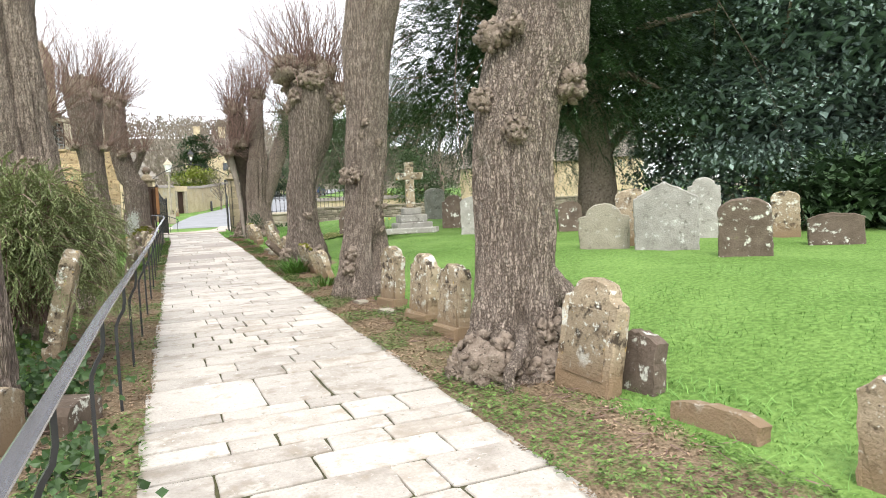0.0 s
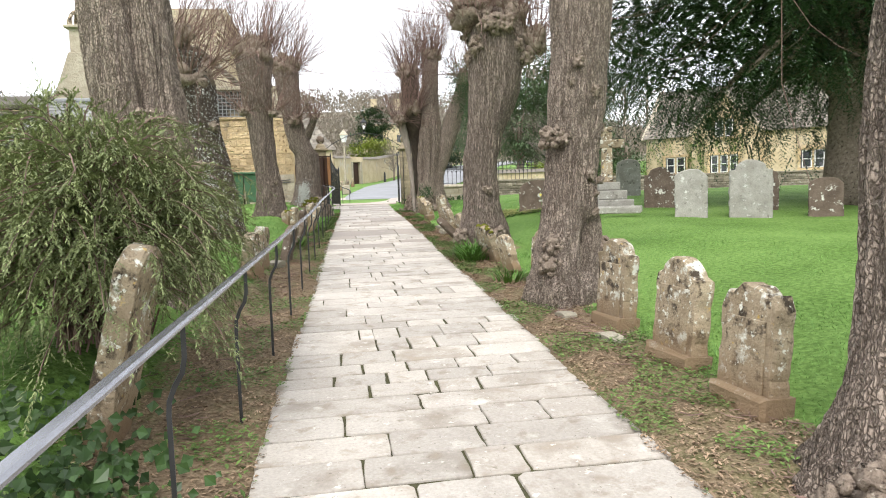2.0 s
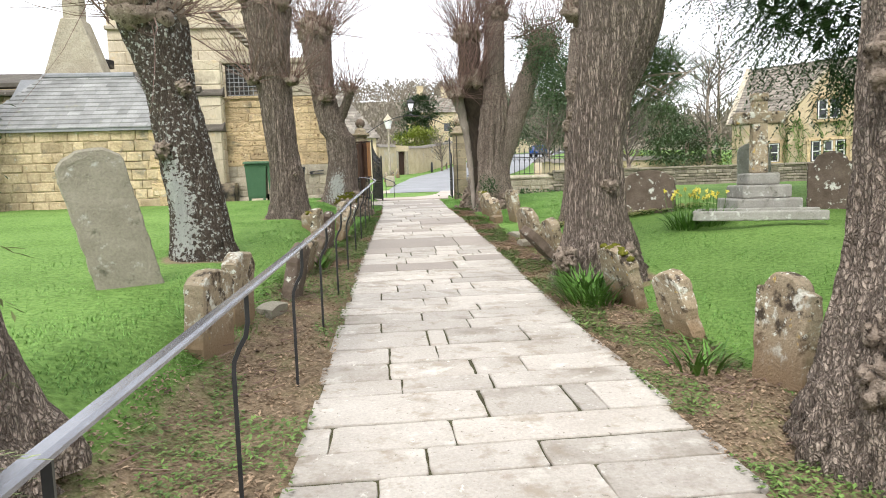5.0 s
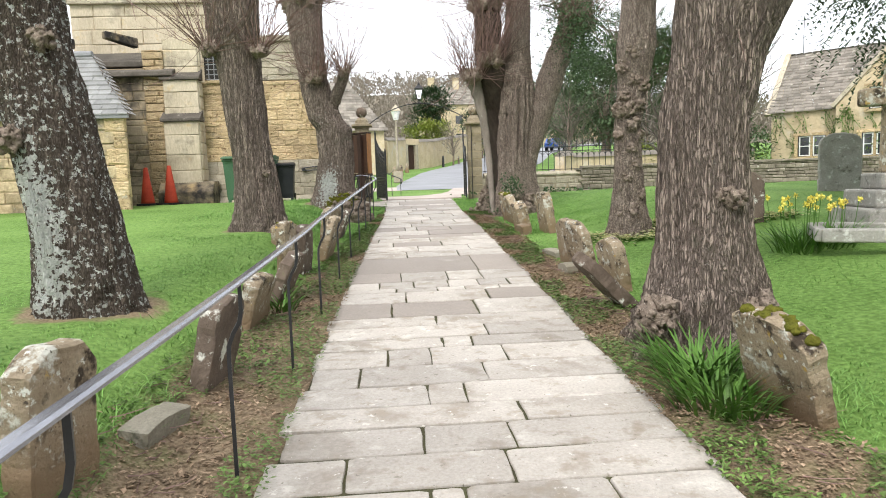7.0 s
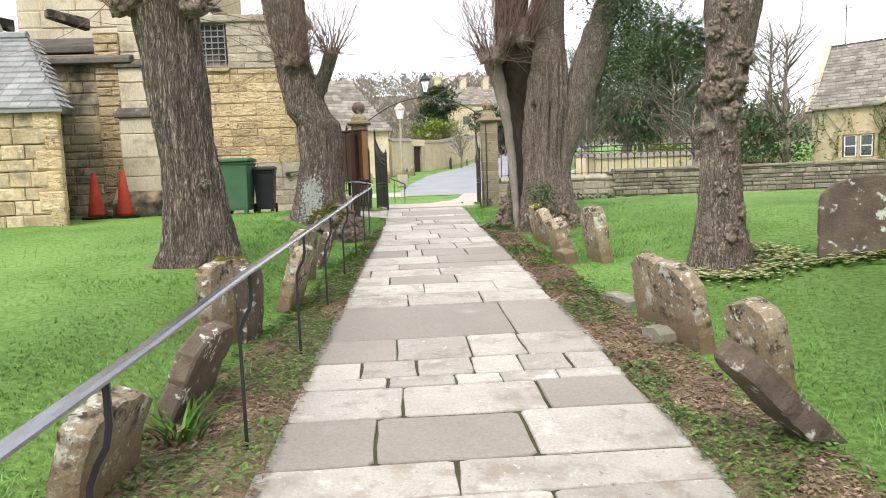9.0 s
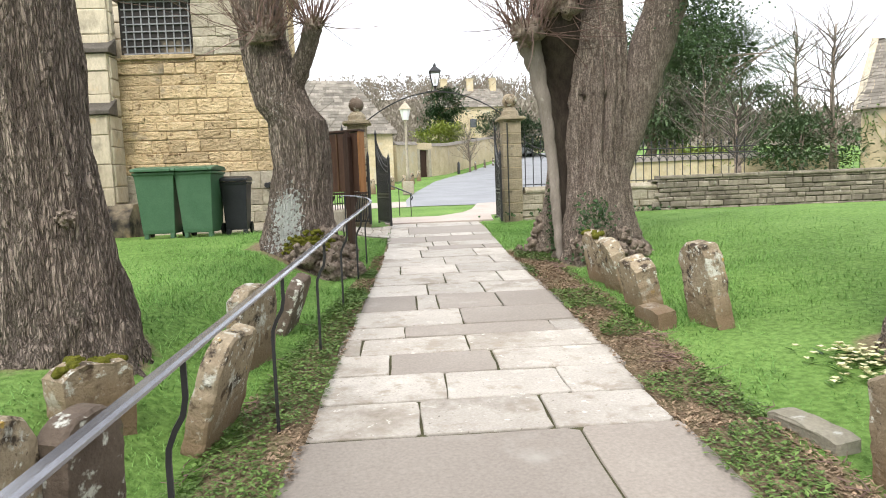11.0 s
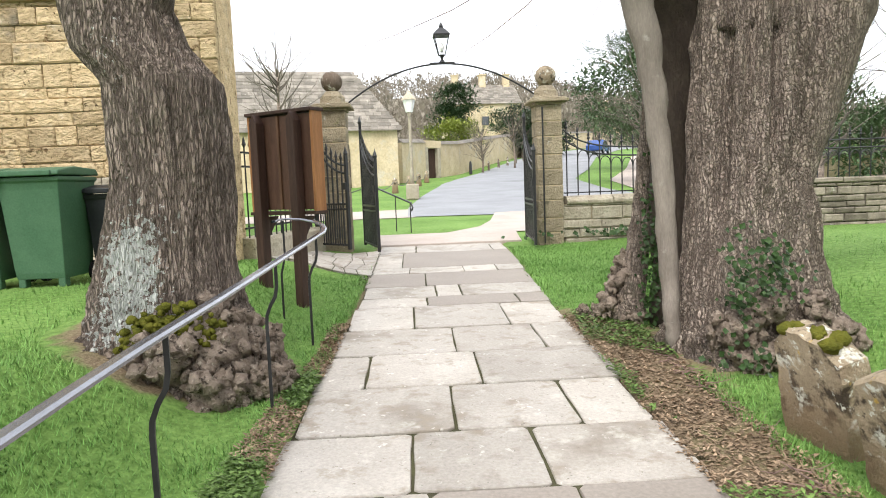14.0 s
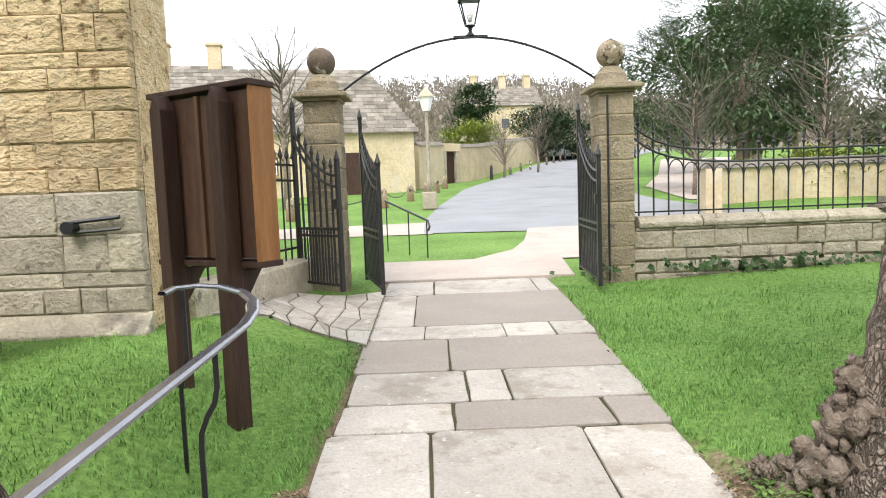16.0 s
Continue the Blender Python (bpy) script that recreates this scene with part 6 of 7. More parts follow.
def tiles(x0, x1, y0, z0, y1, z1, rnd, step=.24, wide=(.25, .5), shrink0=0.0, shrink1=0.0):
    """Courses of roof tiles on a slope from eave (y0, z0) to ridge (y1, z1)."""
    g = Geo()
    n = int(math.hypot(y1 - y0, z1 - z0) / step)
    for k in range(n):
        u, v = k / n, (k + 1.2) / n
        a, b = x0 + shrink0 * u, x1 - shrink1 * u
        x = a
        while x < b:
            w = rnd.uniform(*wide)
            e = min(x + w - .015, b)
            d = rnd.uniform(.02, .06)
            ya, za, yb, zb = y0 + (y1 - y0) * u, z0 + (z1 - z0) * u, y0 + (y1 - y0) * v, z0 + (z1 - z0) * v
            g.add([(x, ya, za + d), (e, ya, za + d), (e, yb, zb), (x, yb, zb), (x, ya, za - .02), (e, ya, za - .02)], [(0, 1, 2, 3), (4, 5, 1, 0)])
            x += w
    return g


def cottage():
    """Gabled house behind the churchyard wall."""
    rnd = random.Random(33)
    h = thing("cottage", "golden stone cottage with mullioned windows and stone-tiled roof", "house", pose(20.4, 43.0, 1.35, 0, 0, -46))
    part("wall", Geo().box(6, 3.5, 1.7, 12, 7, 3.4), M_COTSWOLD, h)
    part("gable_wall", Geo().prism([(0, 3.4), (7, 3.4), (3.5, 6.5)], -.36, 0, pose(0, 0, 0, 0, 0, 90)), M_COTSWOLD, h)
    part("roof", tiles(-.15, 12.1, -.2, 3.3, 3.5, 6.6, rnd), M_STONE_TILE, h, kind="stuff")
    part("back_roof", tiles(-.15, 12.1, 7.2, 3.3, 3.5, 6.6, rnd, .5), M_STONE_TILE, h, kind="stuff")
    part("verge_coping", Geo().prism([(-.25, 3.25), (3.5, 6.75), (3.5, 6.55), (-.1, 3.15)], .0, .28, pose(0, 0, 0, 0, 0, 90)), M_ASHLAR_GREY, h)
    part("bay_wall", Geo().prism([(3.0, 0), (6.8, 0), (6.8, 3.4), (4.9, 5.6), (3.0, 3.4)], -.5, 1.5), M_COTSWOLD, h)
    for s in (-1, 1):
        part("bay_coping", Geo().prism([(4.9, 5.85), (4.9, 5.6), (4.9 + s * 2.0, 3.3), (4.9 + s * 2.15, 3.4)], -.6, .3), M_ASHLAR_GREY, h)
        part("bay_roof", Geo().prism([(4.9, 5.65), (4.9, 5.5), (4.9 + s * 1.95, 3.3), (4.9 + s * 2.0, 3.42)], -.4, 3.4), M_STONE_TILE, h)
    part("chimney", Geo().box(9.2, 3.5, 7.0, .6, .8, 1.5).box(9.2, 3.5, 7.8, .72, .92, .12), M_ASHLAR_GREY, h, bevel=.02)
    sash(h, 1.9, -.05, 1.55, 1.25, 1.0)
    sash(h, 4.9, -.55, 1.5, 1.6, 1.05, 3)
    sash(h, 4.9, -.55, 3.6, 1.1, 1.0)
    sash(h, 9.5, -.05, 1.55, 1.25, 1.0)
    vine = Geo()
    for _ in range(26):
        x = rnd.uniform(.2, 6)
        p = [(x, -.09, 0)]
        for k in range(7):
            p.append((p[-1][0] + rnd.uniform(-.35, .35), -.09 - (.5 if 3.0 < p[-1][0] < 6.8 else 0), p[-1][2] + .45))
        vine.tube(p, .018, 3)
        for q in p[3:]:
            for _ in range(6):
                vine.leaf(Vector(q) + Vector((rnd.uniform(-.2, .2), -.04, rnd.uniform(-.2, .2))), Vector((rnd.uniform(-1, 1), -.3, rnd.uniform(-1, 1))).normalized(), .13, .09)
    solid("climbing_plant", vine, M_WEED, "thin climber trained over the cottage front", "climber", at=pose(20.4, 43.0, 1.35, 0, 0, -46), kind="stuff")
    part("tv_aerial", Geo().tube([(.6, 3.5, 6.4), (.6, 3.5, 8.6)], .03, 4).tube([(.3, 3.5, 8.4), (.9, 3.5, 8.4)], .02, 4), M_IRON, h)


cottage()


def barn():
    rnd = random.Random(44)
    b = thing("barn", "long golden stone barn with a steep stone-tiled roof", "barn", pose(.4, 58.2, 2.3, 0, 0, 12))
    part("wall", Geo().box(-10, 3.4, 1.5, 20, 6.8, 3.5), M_COTSWOLD, b)
    part("roof", tiles(-20.2, .25, -.3, 3.2, 3.4, 7.0, rnd, .3, (.35, .7), 0, 2.2), M_STONE_TILE, b, kind="stuff")
    g = Geo()
    n = 14
    for k in range(n):
        u, v = k / n, (k + 1.1) / n
        g.add([(.3 - 2.2 * u, -.3 + 3.7 * u, 3.2 + 3.8 * u), (.3 - 2.2 * u, 7.1 - 3.7 * u, 3.2 + 3.8 * u), (.3 - 2.2 * v, 7.1 - 3.7 * v, 3.2 + 3.8 * v - .03), (.3 - 2.2 * v, -.3 + 3.7 * v, 3.2 + 3.8 * v - .03)], [(0, 1, 2, 3)])
    part("hip_roof", g, M_STONE_TILE, b, kind="stuff")
    part("back_roof", Geo().prism([(7.1, 3.2), (3.4, 6.95), (3.4, 3.2)], 1.9, 20, pose(0, 0, 0, 0, 0, 90)), M_STONE_TILE, b)
    part("barn_door", Geo().box(-3.4, -.03, 1.1, 1.3, .1, 2.2), M_WOOD_DARK, b)
    for x in (-7.5, -11.5):
        sash(b, x, -.02, 1.6, 1.0, .9)


barn()


def far_house(x, y, z, w, d, eave, ridge, turn, label, material, seed, chimneys=(.15, .55, .9)):
    rnd = random.Random(seed)
    h = thing("house", label, "house", pose(x, y, z, 0, 0, turn), group="village houses")
    part("wall", Geo().box(w / 2, d / 2, eave / 2, w, d, eave), material, h)
    part("roof", tiles(-.2, w + .2, -.3, eave - .1, d / 2, ridge, rnd, .5, (.5, 1.0)), M_STONE_TILE, h, kind="stuff")
    part("back_roof", Geo().prism([(d + .3, eave - .1), (d / 2, ridge - .05), (d / 2, eave - .1)], -w - .2, .2, pose(0, 0, 0, 0, 0, 90)), M_STONE_TILE, h)
    for sx in (0, w):
        part("gable", Geo().prism([(0, eave), (d, eave), (d / 2, ridge - .15)], -sx - .1, -sx + .1, pose(0, 0, 0, 0, 0, 90)), material, h)
    for u in chimneys:
        part("chimney", Geo().box(w * u, d / 2, ridge + .5, .9, .9, 1.9).box(w * u, d / 2, ridge + 1.45, 1.1, 1.1, .15), material, h)
    n = max(2, int(w / 3))
    for i in range(n):
        for zz in ((1.5, 4.2) if eave > 4.5 else (1.4,)):
            part("window", Geo().box(w * (i + .5) / n, -.02, zz, 1.0, .12, 1.2), M_GLASS, h)


far_house(6.6, 112, 6.8, 10, 8, 6.6, 9.6, 6, "tall golden stone house with several chimneys", M_COTSWOLD, 3)
far_house(-22, 66, 3.0, 10, 8, 5.0, 8.8, 10, "gabled stone house behind the barn", M_COTSWOLD, 5)
far_house(38, 150, 7.5, 12, 8, 5.5, 9.0, -10, "distant stone house among trees", M_COTSWOLD, 6)


def street_lamp(x, y):
    z = ground_z(x, y)
    s = thing("street_lamp", "old stone-coloured lamp post with a glazed lantern on the green", "street lamp", pose(x, y, z))
    part("plinth", Geo().box(0, 0, .3, .5, .5, .6), M_ASHLAR_GREY, s, bevel=.04)
    part("post", Geo().lathe([(.09, .6), (.07, 1.0), (.05, 3.2), (.07, 3.3)], 10), M_ASHLAR_GREY, s, shade=True)
    part("glass", Geo().lathe([(.13, 3.3), (.24, 3.75)], 6), M_WHITE, s)
    part("lantern_roof", Geo().lathe([(.29, 3.75), (.27, 3.8), (.06, 4.05), (.0, 4.15)], 6), M_ASHLAR_GREY, s)


street_lamp(1.15, 45.5)


def stone_bollard(x, y, h=.7, r=.15, material=None, label="short weathered stone bollard carrying a chain on the green"):
    solid("bollard", Geo().lathe([(r * 1.1, -.1), (r, .1), (r * .8, h * .8), (r * .6, h * .95), (r * .25, h)], 12), material or M_GRAVE, label, "bollard", shade=True, at=pose(x, y, ground_z(x, y)), group="bollards on the green")
    return Vector((x, y, ground_z(x, y) + h * .8))


BOLLARDS = [stone_bollard(*p) for p in ((-3.0, 42.8), (-.5, 47.0), (.35, 50.5), (1.0, 53.0), (1.5, 56.5), (2.0, 60.0))]
for p, q in zip(BOLLARDS, BOLLARDS[1:]):
    line = [p.lerp(q, u) - Vector((0, 0, .28 * math.sin(math.pi * u))) for u in np.linspace(0, 1, 9)]
    solid("chain", Geo().tube(line, .018, 5), M_IRON, "slack iron chain slung between stone bollards", "chain", group="chains on the green")
stone_bollard(5.5, 69.5, 1.0, .12, M_IRON, "black iron bollard at the roadside")
for i in range(7):
    stone_bollard(7.2 + i * 1.1, 72.5 + i * 2.4, .8, .1, M_GRAVE_DARK, "low wooden verge post beside the road")

step_rail = thing("step_handrail", "short black iron handrail sloping beside the entrance", "handrail", pose(0, 0, 0))
a, b = Vector((.35, 35.2, 2.26)), Vector((1.12, 34.1, 1.92))
part("top_rail", Geo().tube([a, a.lerp(b, .8), b, b + Vector((.03, -.06, -.1)), b + Vector((.0, -.04, -.17))], .02, 6), M_IRON, step_rail)
part("post", Geo().tube([(.78, 34.55, 1.2), (.78, 34.55, 2.07)], .014, 4), M_IRON, step_rail)
part("post", Geo().tube([(1.1, 34.1, 1.2), (1.1, 34.1, 1.92)], .014, 4), M_IRON, step_rail)
part("post", Geo().tube([(.36, 35.2, 1.2), (.36, 35.2, 2.26)], .014, 4), M_IRON, step_rail)


def car(x, y, turn, paint, label):
    z = ground_z(x, y) + .05
    c = thing("car", label, "car", pose(x, y, z, 0, 0, turn), group="parked cars")
    body = [(-2.0, .35), (2.0, .35), (2.05, .6), (1.95, .85), (1.1, .95), (.5, 1.40), (-1.1, 1.45), (-1.8, .98), (-2.05, .9)]
    part("body", Geo().prism(body, -.85, .85), paint, c, bevel=.08)
    part("windscreen", Geo().prism([(.55, 1.36), (1.05, .98), (1.0, .96), (.48, 1.34)], -.7, .7, pose(.06, 0, .02)), M_GLASS, c)
    for s in (-1, 1):
        part("side_window", Geo().prism([(-1.6, .98), (.85, .98), (.42, 1.33), (-1.05, 1.37)], s * .855 - .01, s * .855 + .01), M_GLASS, c)
        for xx in (-1.25, 1.25):
            wh = part("wheel", Geo().tube([(xx, s * .68, .32), (xx, s * .88, .32)], .32, 18), M_RUBBER, c)
            part("rim", Geo().tube([(xx, s * .875, .32), (xx, s * .895, .32)], .2, 12), M_LEAD, wh)
        part("headlight", Geo().box(2.0, s * .62, .72, .1, .3, .14), M_WHITE, c, bevel=.02)
    return c


car(20.9, 90, 62, M_CAR, "blue parked hatchback at the roadside")
car(14.6, 91, 62, M_CAR_SILVER, "silver parked car at the roadside")


# ---- leafy trees, shrubs and woods ----
def leafy(name, label, category, foot, trunk, crowns, clusters, leaves, size, material, seed, spread=.5, droop=.0, bark=None, limbs=10, lean=(0, 0), wide=.4, shell=.5, core=0, sprays=0, inner=.8):
    """crowns: (x, y, z, rx, ry, rz) in world metres; leaves stand in loose clusters with gaps between them."""
    rnd = random.Random(seed)
    ox, oy = foot
    oz = ground_z(ox, oy)
    t = thing(name, label, category, pose(ox, oy, oz))
    top = max(c[2] for c in crowns) - oz
    if trunk:
        pts = [(lean[0] * u + .15 * nz(u * 3, seed), lean[1] * u, -.1 + top * u) for u in np.linspace(0, 1, 9)]
        part("trunk", Geo().tube(pts, [trunk * (1.25 - u) for u in np.linspace(0, 1, 9)], 10), bark or M_BURR, t, shade=True)
    g = Geo()
    for k in range(clusters):
        cx, cy, cz, rx, ry, rz = rnd.choices(crowns, [c[3] * c[4] * c[5] for c in crowns])[0]
        while True:
            d = Vector((rnd.uniform(-1, 1), rnd.uniform(-1, 1), rnd.uniform(-1, 1)))
            if shell < d.length < 1 and nz(d.x * 2 + seed + cx, d.y * 2 + cy, d.z * 2) > -.18:
                break
        c = Vector((cx - ox + d.x * rx, cy - oy + d.y * ry, cz - oz + d.z * rz))
        if trunk and k < limbs:
            u = rnd.uniform(.25, .8)
            s = Vector((lean[0] * u, lean[1] * u, top * u))
            mid = s.lerp(c, .5) + Vector((0, 0, .3))
            part("limb", Geo().tube([s, s.lerp(mid, .6), mid, c], [trunk * .35, trunk * .28, trunk * .2, trunk * .06], 6), bark or M_BURR, t, shade=True)
        out = (d.normalized() + Vector((0, 0, .2 - droop))).normalized()
        for _ in range(sprays):
            # a drooping twig with needles to both sides
            q = c + Vector((rnd.gauss(0, spread), rnd.gauss(0, spread), rnd.gauss(0, spread * .45)))
            v = (out + Vector((rnd.uniform(-1, 1), rnd.uniform(-1, 1), rnd.uniform(-.5, .3))) * .7).normalized()
            side = v.cross(Vector((0, 0, 1))).normalized()
            reach = size * rnd.uniform(3.5, 7)
            for m in range(leaves):
                u = m / leaves
                p = q + v * reach * u - Vector((0, 0, droop * reach * u * u))
                w = (v * .55 + side * (1 if m % 2 else -1) * .8 + Vector((0, 0, rnd.uniform(-.35, .15)))).normalized()
                g.leaf(p, w, size * (1.25 - .6 * u) * rnd.uniform(.8, 1.2), size * wide)
        for _ in range(0 if sprays else leaves):
            p = c + Vector((rnd.gauss(0, spread), rnd.gauss(0, spread), rnd.gauss(0, spread * .45)))
            v = (out * .6 + Vector((rnd.uniform(-1, 1), rnd.uniform(-1, 1), rnd.uniform(-.7, .5) - droop))).normalized()
            s = size * rnd.uniform(.6, 1.4)
            g.leaf(p, v, s, s * wide)
    for _ in range(core):
        cx, cy, cz, rx, ry, rz = rnd.choices(crowns, [c[3] * c[4] * c[5] for c in crowns])[0]
        d = Vector((rnd.gauss(0, 1), rnd.gauss(0, 1), rnd.gauss(0, 1))).normalized() * inner * rnd.random() ** .4
        v = Vector((rnd.uniform(-1, 1), rnd.uniform(-1, 1), rnd.uniform(-.7, .5))).normalized()
        g.leaf(Vector((cx - ox + d.x * rx, cy - oy + d.y * ry, cz - oz + d.z * rz)), v, size * 2.6, size * 1.5)
    part("crown", g, material, t, kind="stuff")
    return t


leafy("yew_tree", "great dark yew with low sweeping boughs over the lawn", "tree", (12.6, 16.8), .55, [(12.5, 17, 6.8, 6.0, 5.0, 4.3), (9.2, 18, 5.2, 3.0, 2.6, 2.2), (10, 15.5, 7.9, 3.2, 2.6, 3.0)], 1150, 16, .12, M_YEW, 101, .5, .4, limbs=26, wide=.3, shell=.1, core=5200, sprays=11, inner=.7)
leafy("holly_tree", "large glossy dark-leaved evergreen behind the headstones", "tree", (18.5, 15.5), .4, [(18, 15.5, 5.0, 5.0, 4.5, 4.6), (21.5, 11.5, 5.0, 4.5, 4.5, 4.8), (16.5, 11.5, 7.5, 3.5, 3.5, 3.5), (24, 8, 4.5, 4, 5, 4.5), (15.5, 13, 4.8, 3, 2.6, 3.6)], 900, 160, .15, M_HOLLY, 102, .5, .1, limbs=14, wide=.6, shell=.25, core=20000, inner=.9)
leafy("pine_tree", "tall dark pine with a leaning trunk across the road", "tree", (22, 66), .7, [(22, 66, 13.2, 4.8, 4, 1.7), (18, 66, 10.6, 4.0, 3.5, 1.5), (26.5, 67, 11.4, 4, 4, 1.7), (20, 64, 7.6, 4, 3.5, 1.2), (25, 65, 8.2, 3.6, 3, 1.2), (17, 67, 6.4, 3.2, 3, 1.1), (22.5, 66, 10.4, 3, 3, 1.2)], 420, 14, .24, M_PINE, 103, .55, .05, limbs=40, wide=.3, core=1500, sprays=9, inner=.6)
leafy("conifer", "dark cedar beside the tall house", "tree", (6.2, 106), .4, [(6.2, 106, 9.5, 2.2, 2, 3.2), (7.2, 106, 13.0, 2.4, 2, 2.2)], 110, 60, .45, M_YEW, 104, .6, 0, limbs=4)
leafy("round_bush", "large rounded dark evergreen beside the tall house", "tree", (13, 90), .3, [(12.6, 90, 8.0, 2.8, 2.6, 2.8), (15.5, 92, 7.2, 3, 2.6, 2.2)], 160, 70, .36, M_YEW, 105, .5, 0, limbs=2)
leafy("willow_shrub", "yellow-green spring shrub behind the garden wall", "shrub", (4.6, 78), .1, [(4.6, 78, 6.0, 2.4, 2, 1.9)], 90, 70, .28, M_WILLOW, 106, .45, 0, limbs=2)
leafy("laurel_bush", "dark evergreen shrubs behind the churchyard wall", "shrub", (17.5, 42.5), .1, [(17.5, 42.5, 2.8, 2.2, 1.8, 1.6), (18, 46, 3.8, 2.2, 2, 2.4)], 130, 70, .22, M_PINE, 107, .4, 0, limbs=2)
leafy("conifer", "broad green conifer across the lane", "tree", (14, 50), .3, [(14.5, 50, 6.8, 3.0, 2.6, 3.2), (11.5, 52, 6.0, 2.2, 2, 1.9)], 220, 70, .26, M_PINE, 108, .5, .1, limbs=4)
leafy("conifer", "dark narrow conifer standing beside the outbuilding", "tree", (-10.5, 24.0), .25, [(-10.4, 24, 3.4, 1.2, 1.2, 2.4), (-10.5, 24, 6, .8, .8, 2.2)], 150, 80, .16, M_YEW, 109, .25, 0, limbs=2)
leafy("hedge", "yellow-green hedge along the garden wall", "hedge", (16, 45.5), 0, [(14.5, 45.2, 2.6, 3.5, .7, .7), (19, 45.2, 2.6, 2.5, .7, .6)], 110, 60, .16, M_WILLOW, 110, .3, 0)
leafy("shrub", "dark shrubs at the lawn's far edge", "shrub", (17, 9), 0, [(14, 9.5, 1.4, 2, 1.5, 1.1), (17, 6, 1.5, 2.5, 2.5, 1.2)], 160, 70, .16, M_YEW, 111, .4, .1, core=3000)


def bare_tree(foot, h, seed, label, r=.14, n=70, reach=.4):
    rnd = random.Random(seed)
    x, y = foot
    t = thing("bare_tree", label, "tree", pose(x, y, ground_z(x, y)), group="bare winter trees")
    part("trunk", Geo().tube([(0, 0, -.1), (.05, 0, h * .25), (-.05, .05, h * .5), (.05, 0, h * .85)], [r, r * .8, r * .5, r * .15], 8), M_BURR, t, shade=True)
    g = Geo()
    for i in range(n):
        z = h * rnd.uniform(.22, .8)
        a = rnd.uniform(0, 6.28)
        whip(g, (0, 0, z), (math.cos(a), math.sin(a), rnd.uniform(.3, 1.2)), h * reach * rnd.uniform(.5, 1.1), r * .22, rnd, kids=3)
    part("branch_crown", g, M_FARTWIG, t, kind="stuff")


bare_tree((-4.2, 48), 6.5, 1, "small bare tree on the green by the barn", .16, 60)
bare_tree((12.5, 38.2), 3.6, 2, "gnarled pale bare tree leaning by the cottage", .14, 40, .55)
bare_tree((18.5, 42), 7.5, 3, "tall bare tree beside the cottage", .16, 50)
bare_tree((17, 56), 11, 4, "bare ash beyond the lane", .2, 60)
bare_tree((30, 75), 14, 5, "tall bare tree behind the pine", .25, 60)
bare_tree((34, 70), 13, 6, "tall bare tree behind the pine", .25, 60)
bare_tree((9.5, 74), 4.5, 7, "bare shrub over the garden wall", .1, 60, .6)
bare_tree((6.5, 70.5), 3.8, 8, "bare shrub over the garden wall", .1, 60, .6)
bare_tree((15, 46), 5.5, 9, "bare twiggy thicket across the lane", .1, 70, .6)
bare_tree((11, 47.5), 5.0, 10, "bare twiggy thicket across the lane", .1, 70, .6)
bare_tree((-16, 60), 9.0, 11, "bare tree behind the barn roof", .2, 50)


def far_woods():
    rnd = random.Random(8)
    g = Geo()
    for _ in range(2000):
        y = rnd.uniform(125, 330)
        x = rnd.uniform(-110, 170) * (y / 250)
        z = ground_z(x, y)
        h = rnd.uniform(6, 11)
        for _ in range(70):
            a, u = rnd.uniform(0, 6.28), rnd.random()
            k = 2.6 * math.sin(math.pi * (.15 + .8 * u)) * rnd.random() ** .5
            p = Vector((x + k * math.cos(a), y + k * math.sin(a), z + h * (.05 + .8 * u)))
            d = Vector((math.cos(a) * .5, math.sin(a) * .5, 1)).normalized()
            g.leaf(p, d, h * rnd.uniform(.06, .13), rnd.uniform(.25, .55), 0)
    solid("far_woods", g, M_HAZY_WOODS, "bare grey-brown woods covering the far hillside", "woods", kind="stuff")


far_woods()


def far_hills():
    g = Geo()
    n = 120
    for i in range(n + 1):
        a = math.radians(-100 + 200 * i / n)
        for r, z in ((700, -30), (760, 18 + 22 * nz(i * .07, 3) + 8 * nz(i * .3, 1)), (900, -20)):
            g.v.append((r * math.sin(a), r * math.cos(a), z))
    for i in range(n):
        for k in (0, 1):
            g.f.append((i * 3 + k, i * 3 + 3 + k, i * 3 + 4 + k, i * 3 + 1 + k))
    # distance haze is painted as blue-grey in the hills' colour
    solid("backdrop", g, mat("haze_tinted_hills", (0.26, 0.33, 0.40), (0.34, 0.40, 0.45), .01, .95, 0, .05), "distant hazy blue hills", "hills", shade=True, kind="structure")


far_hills()


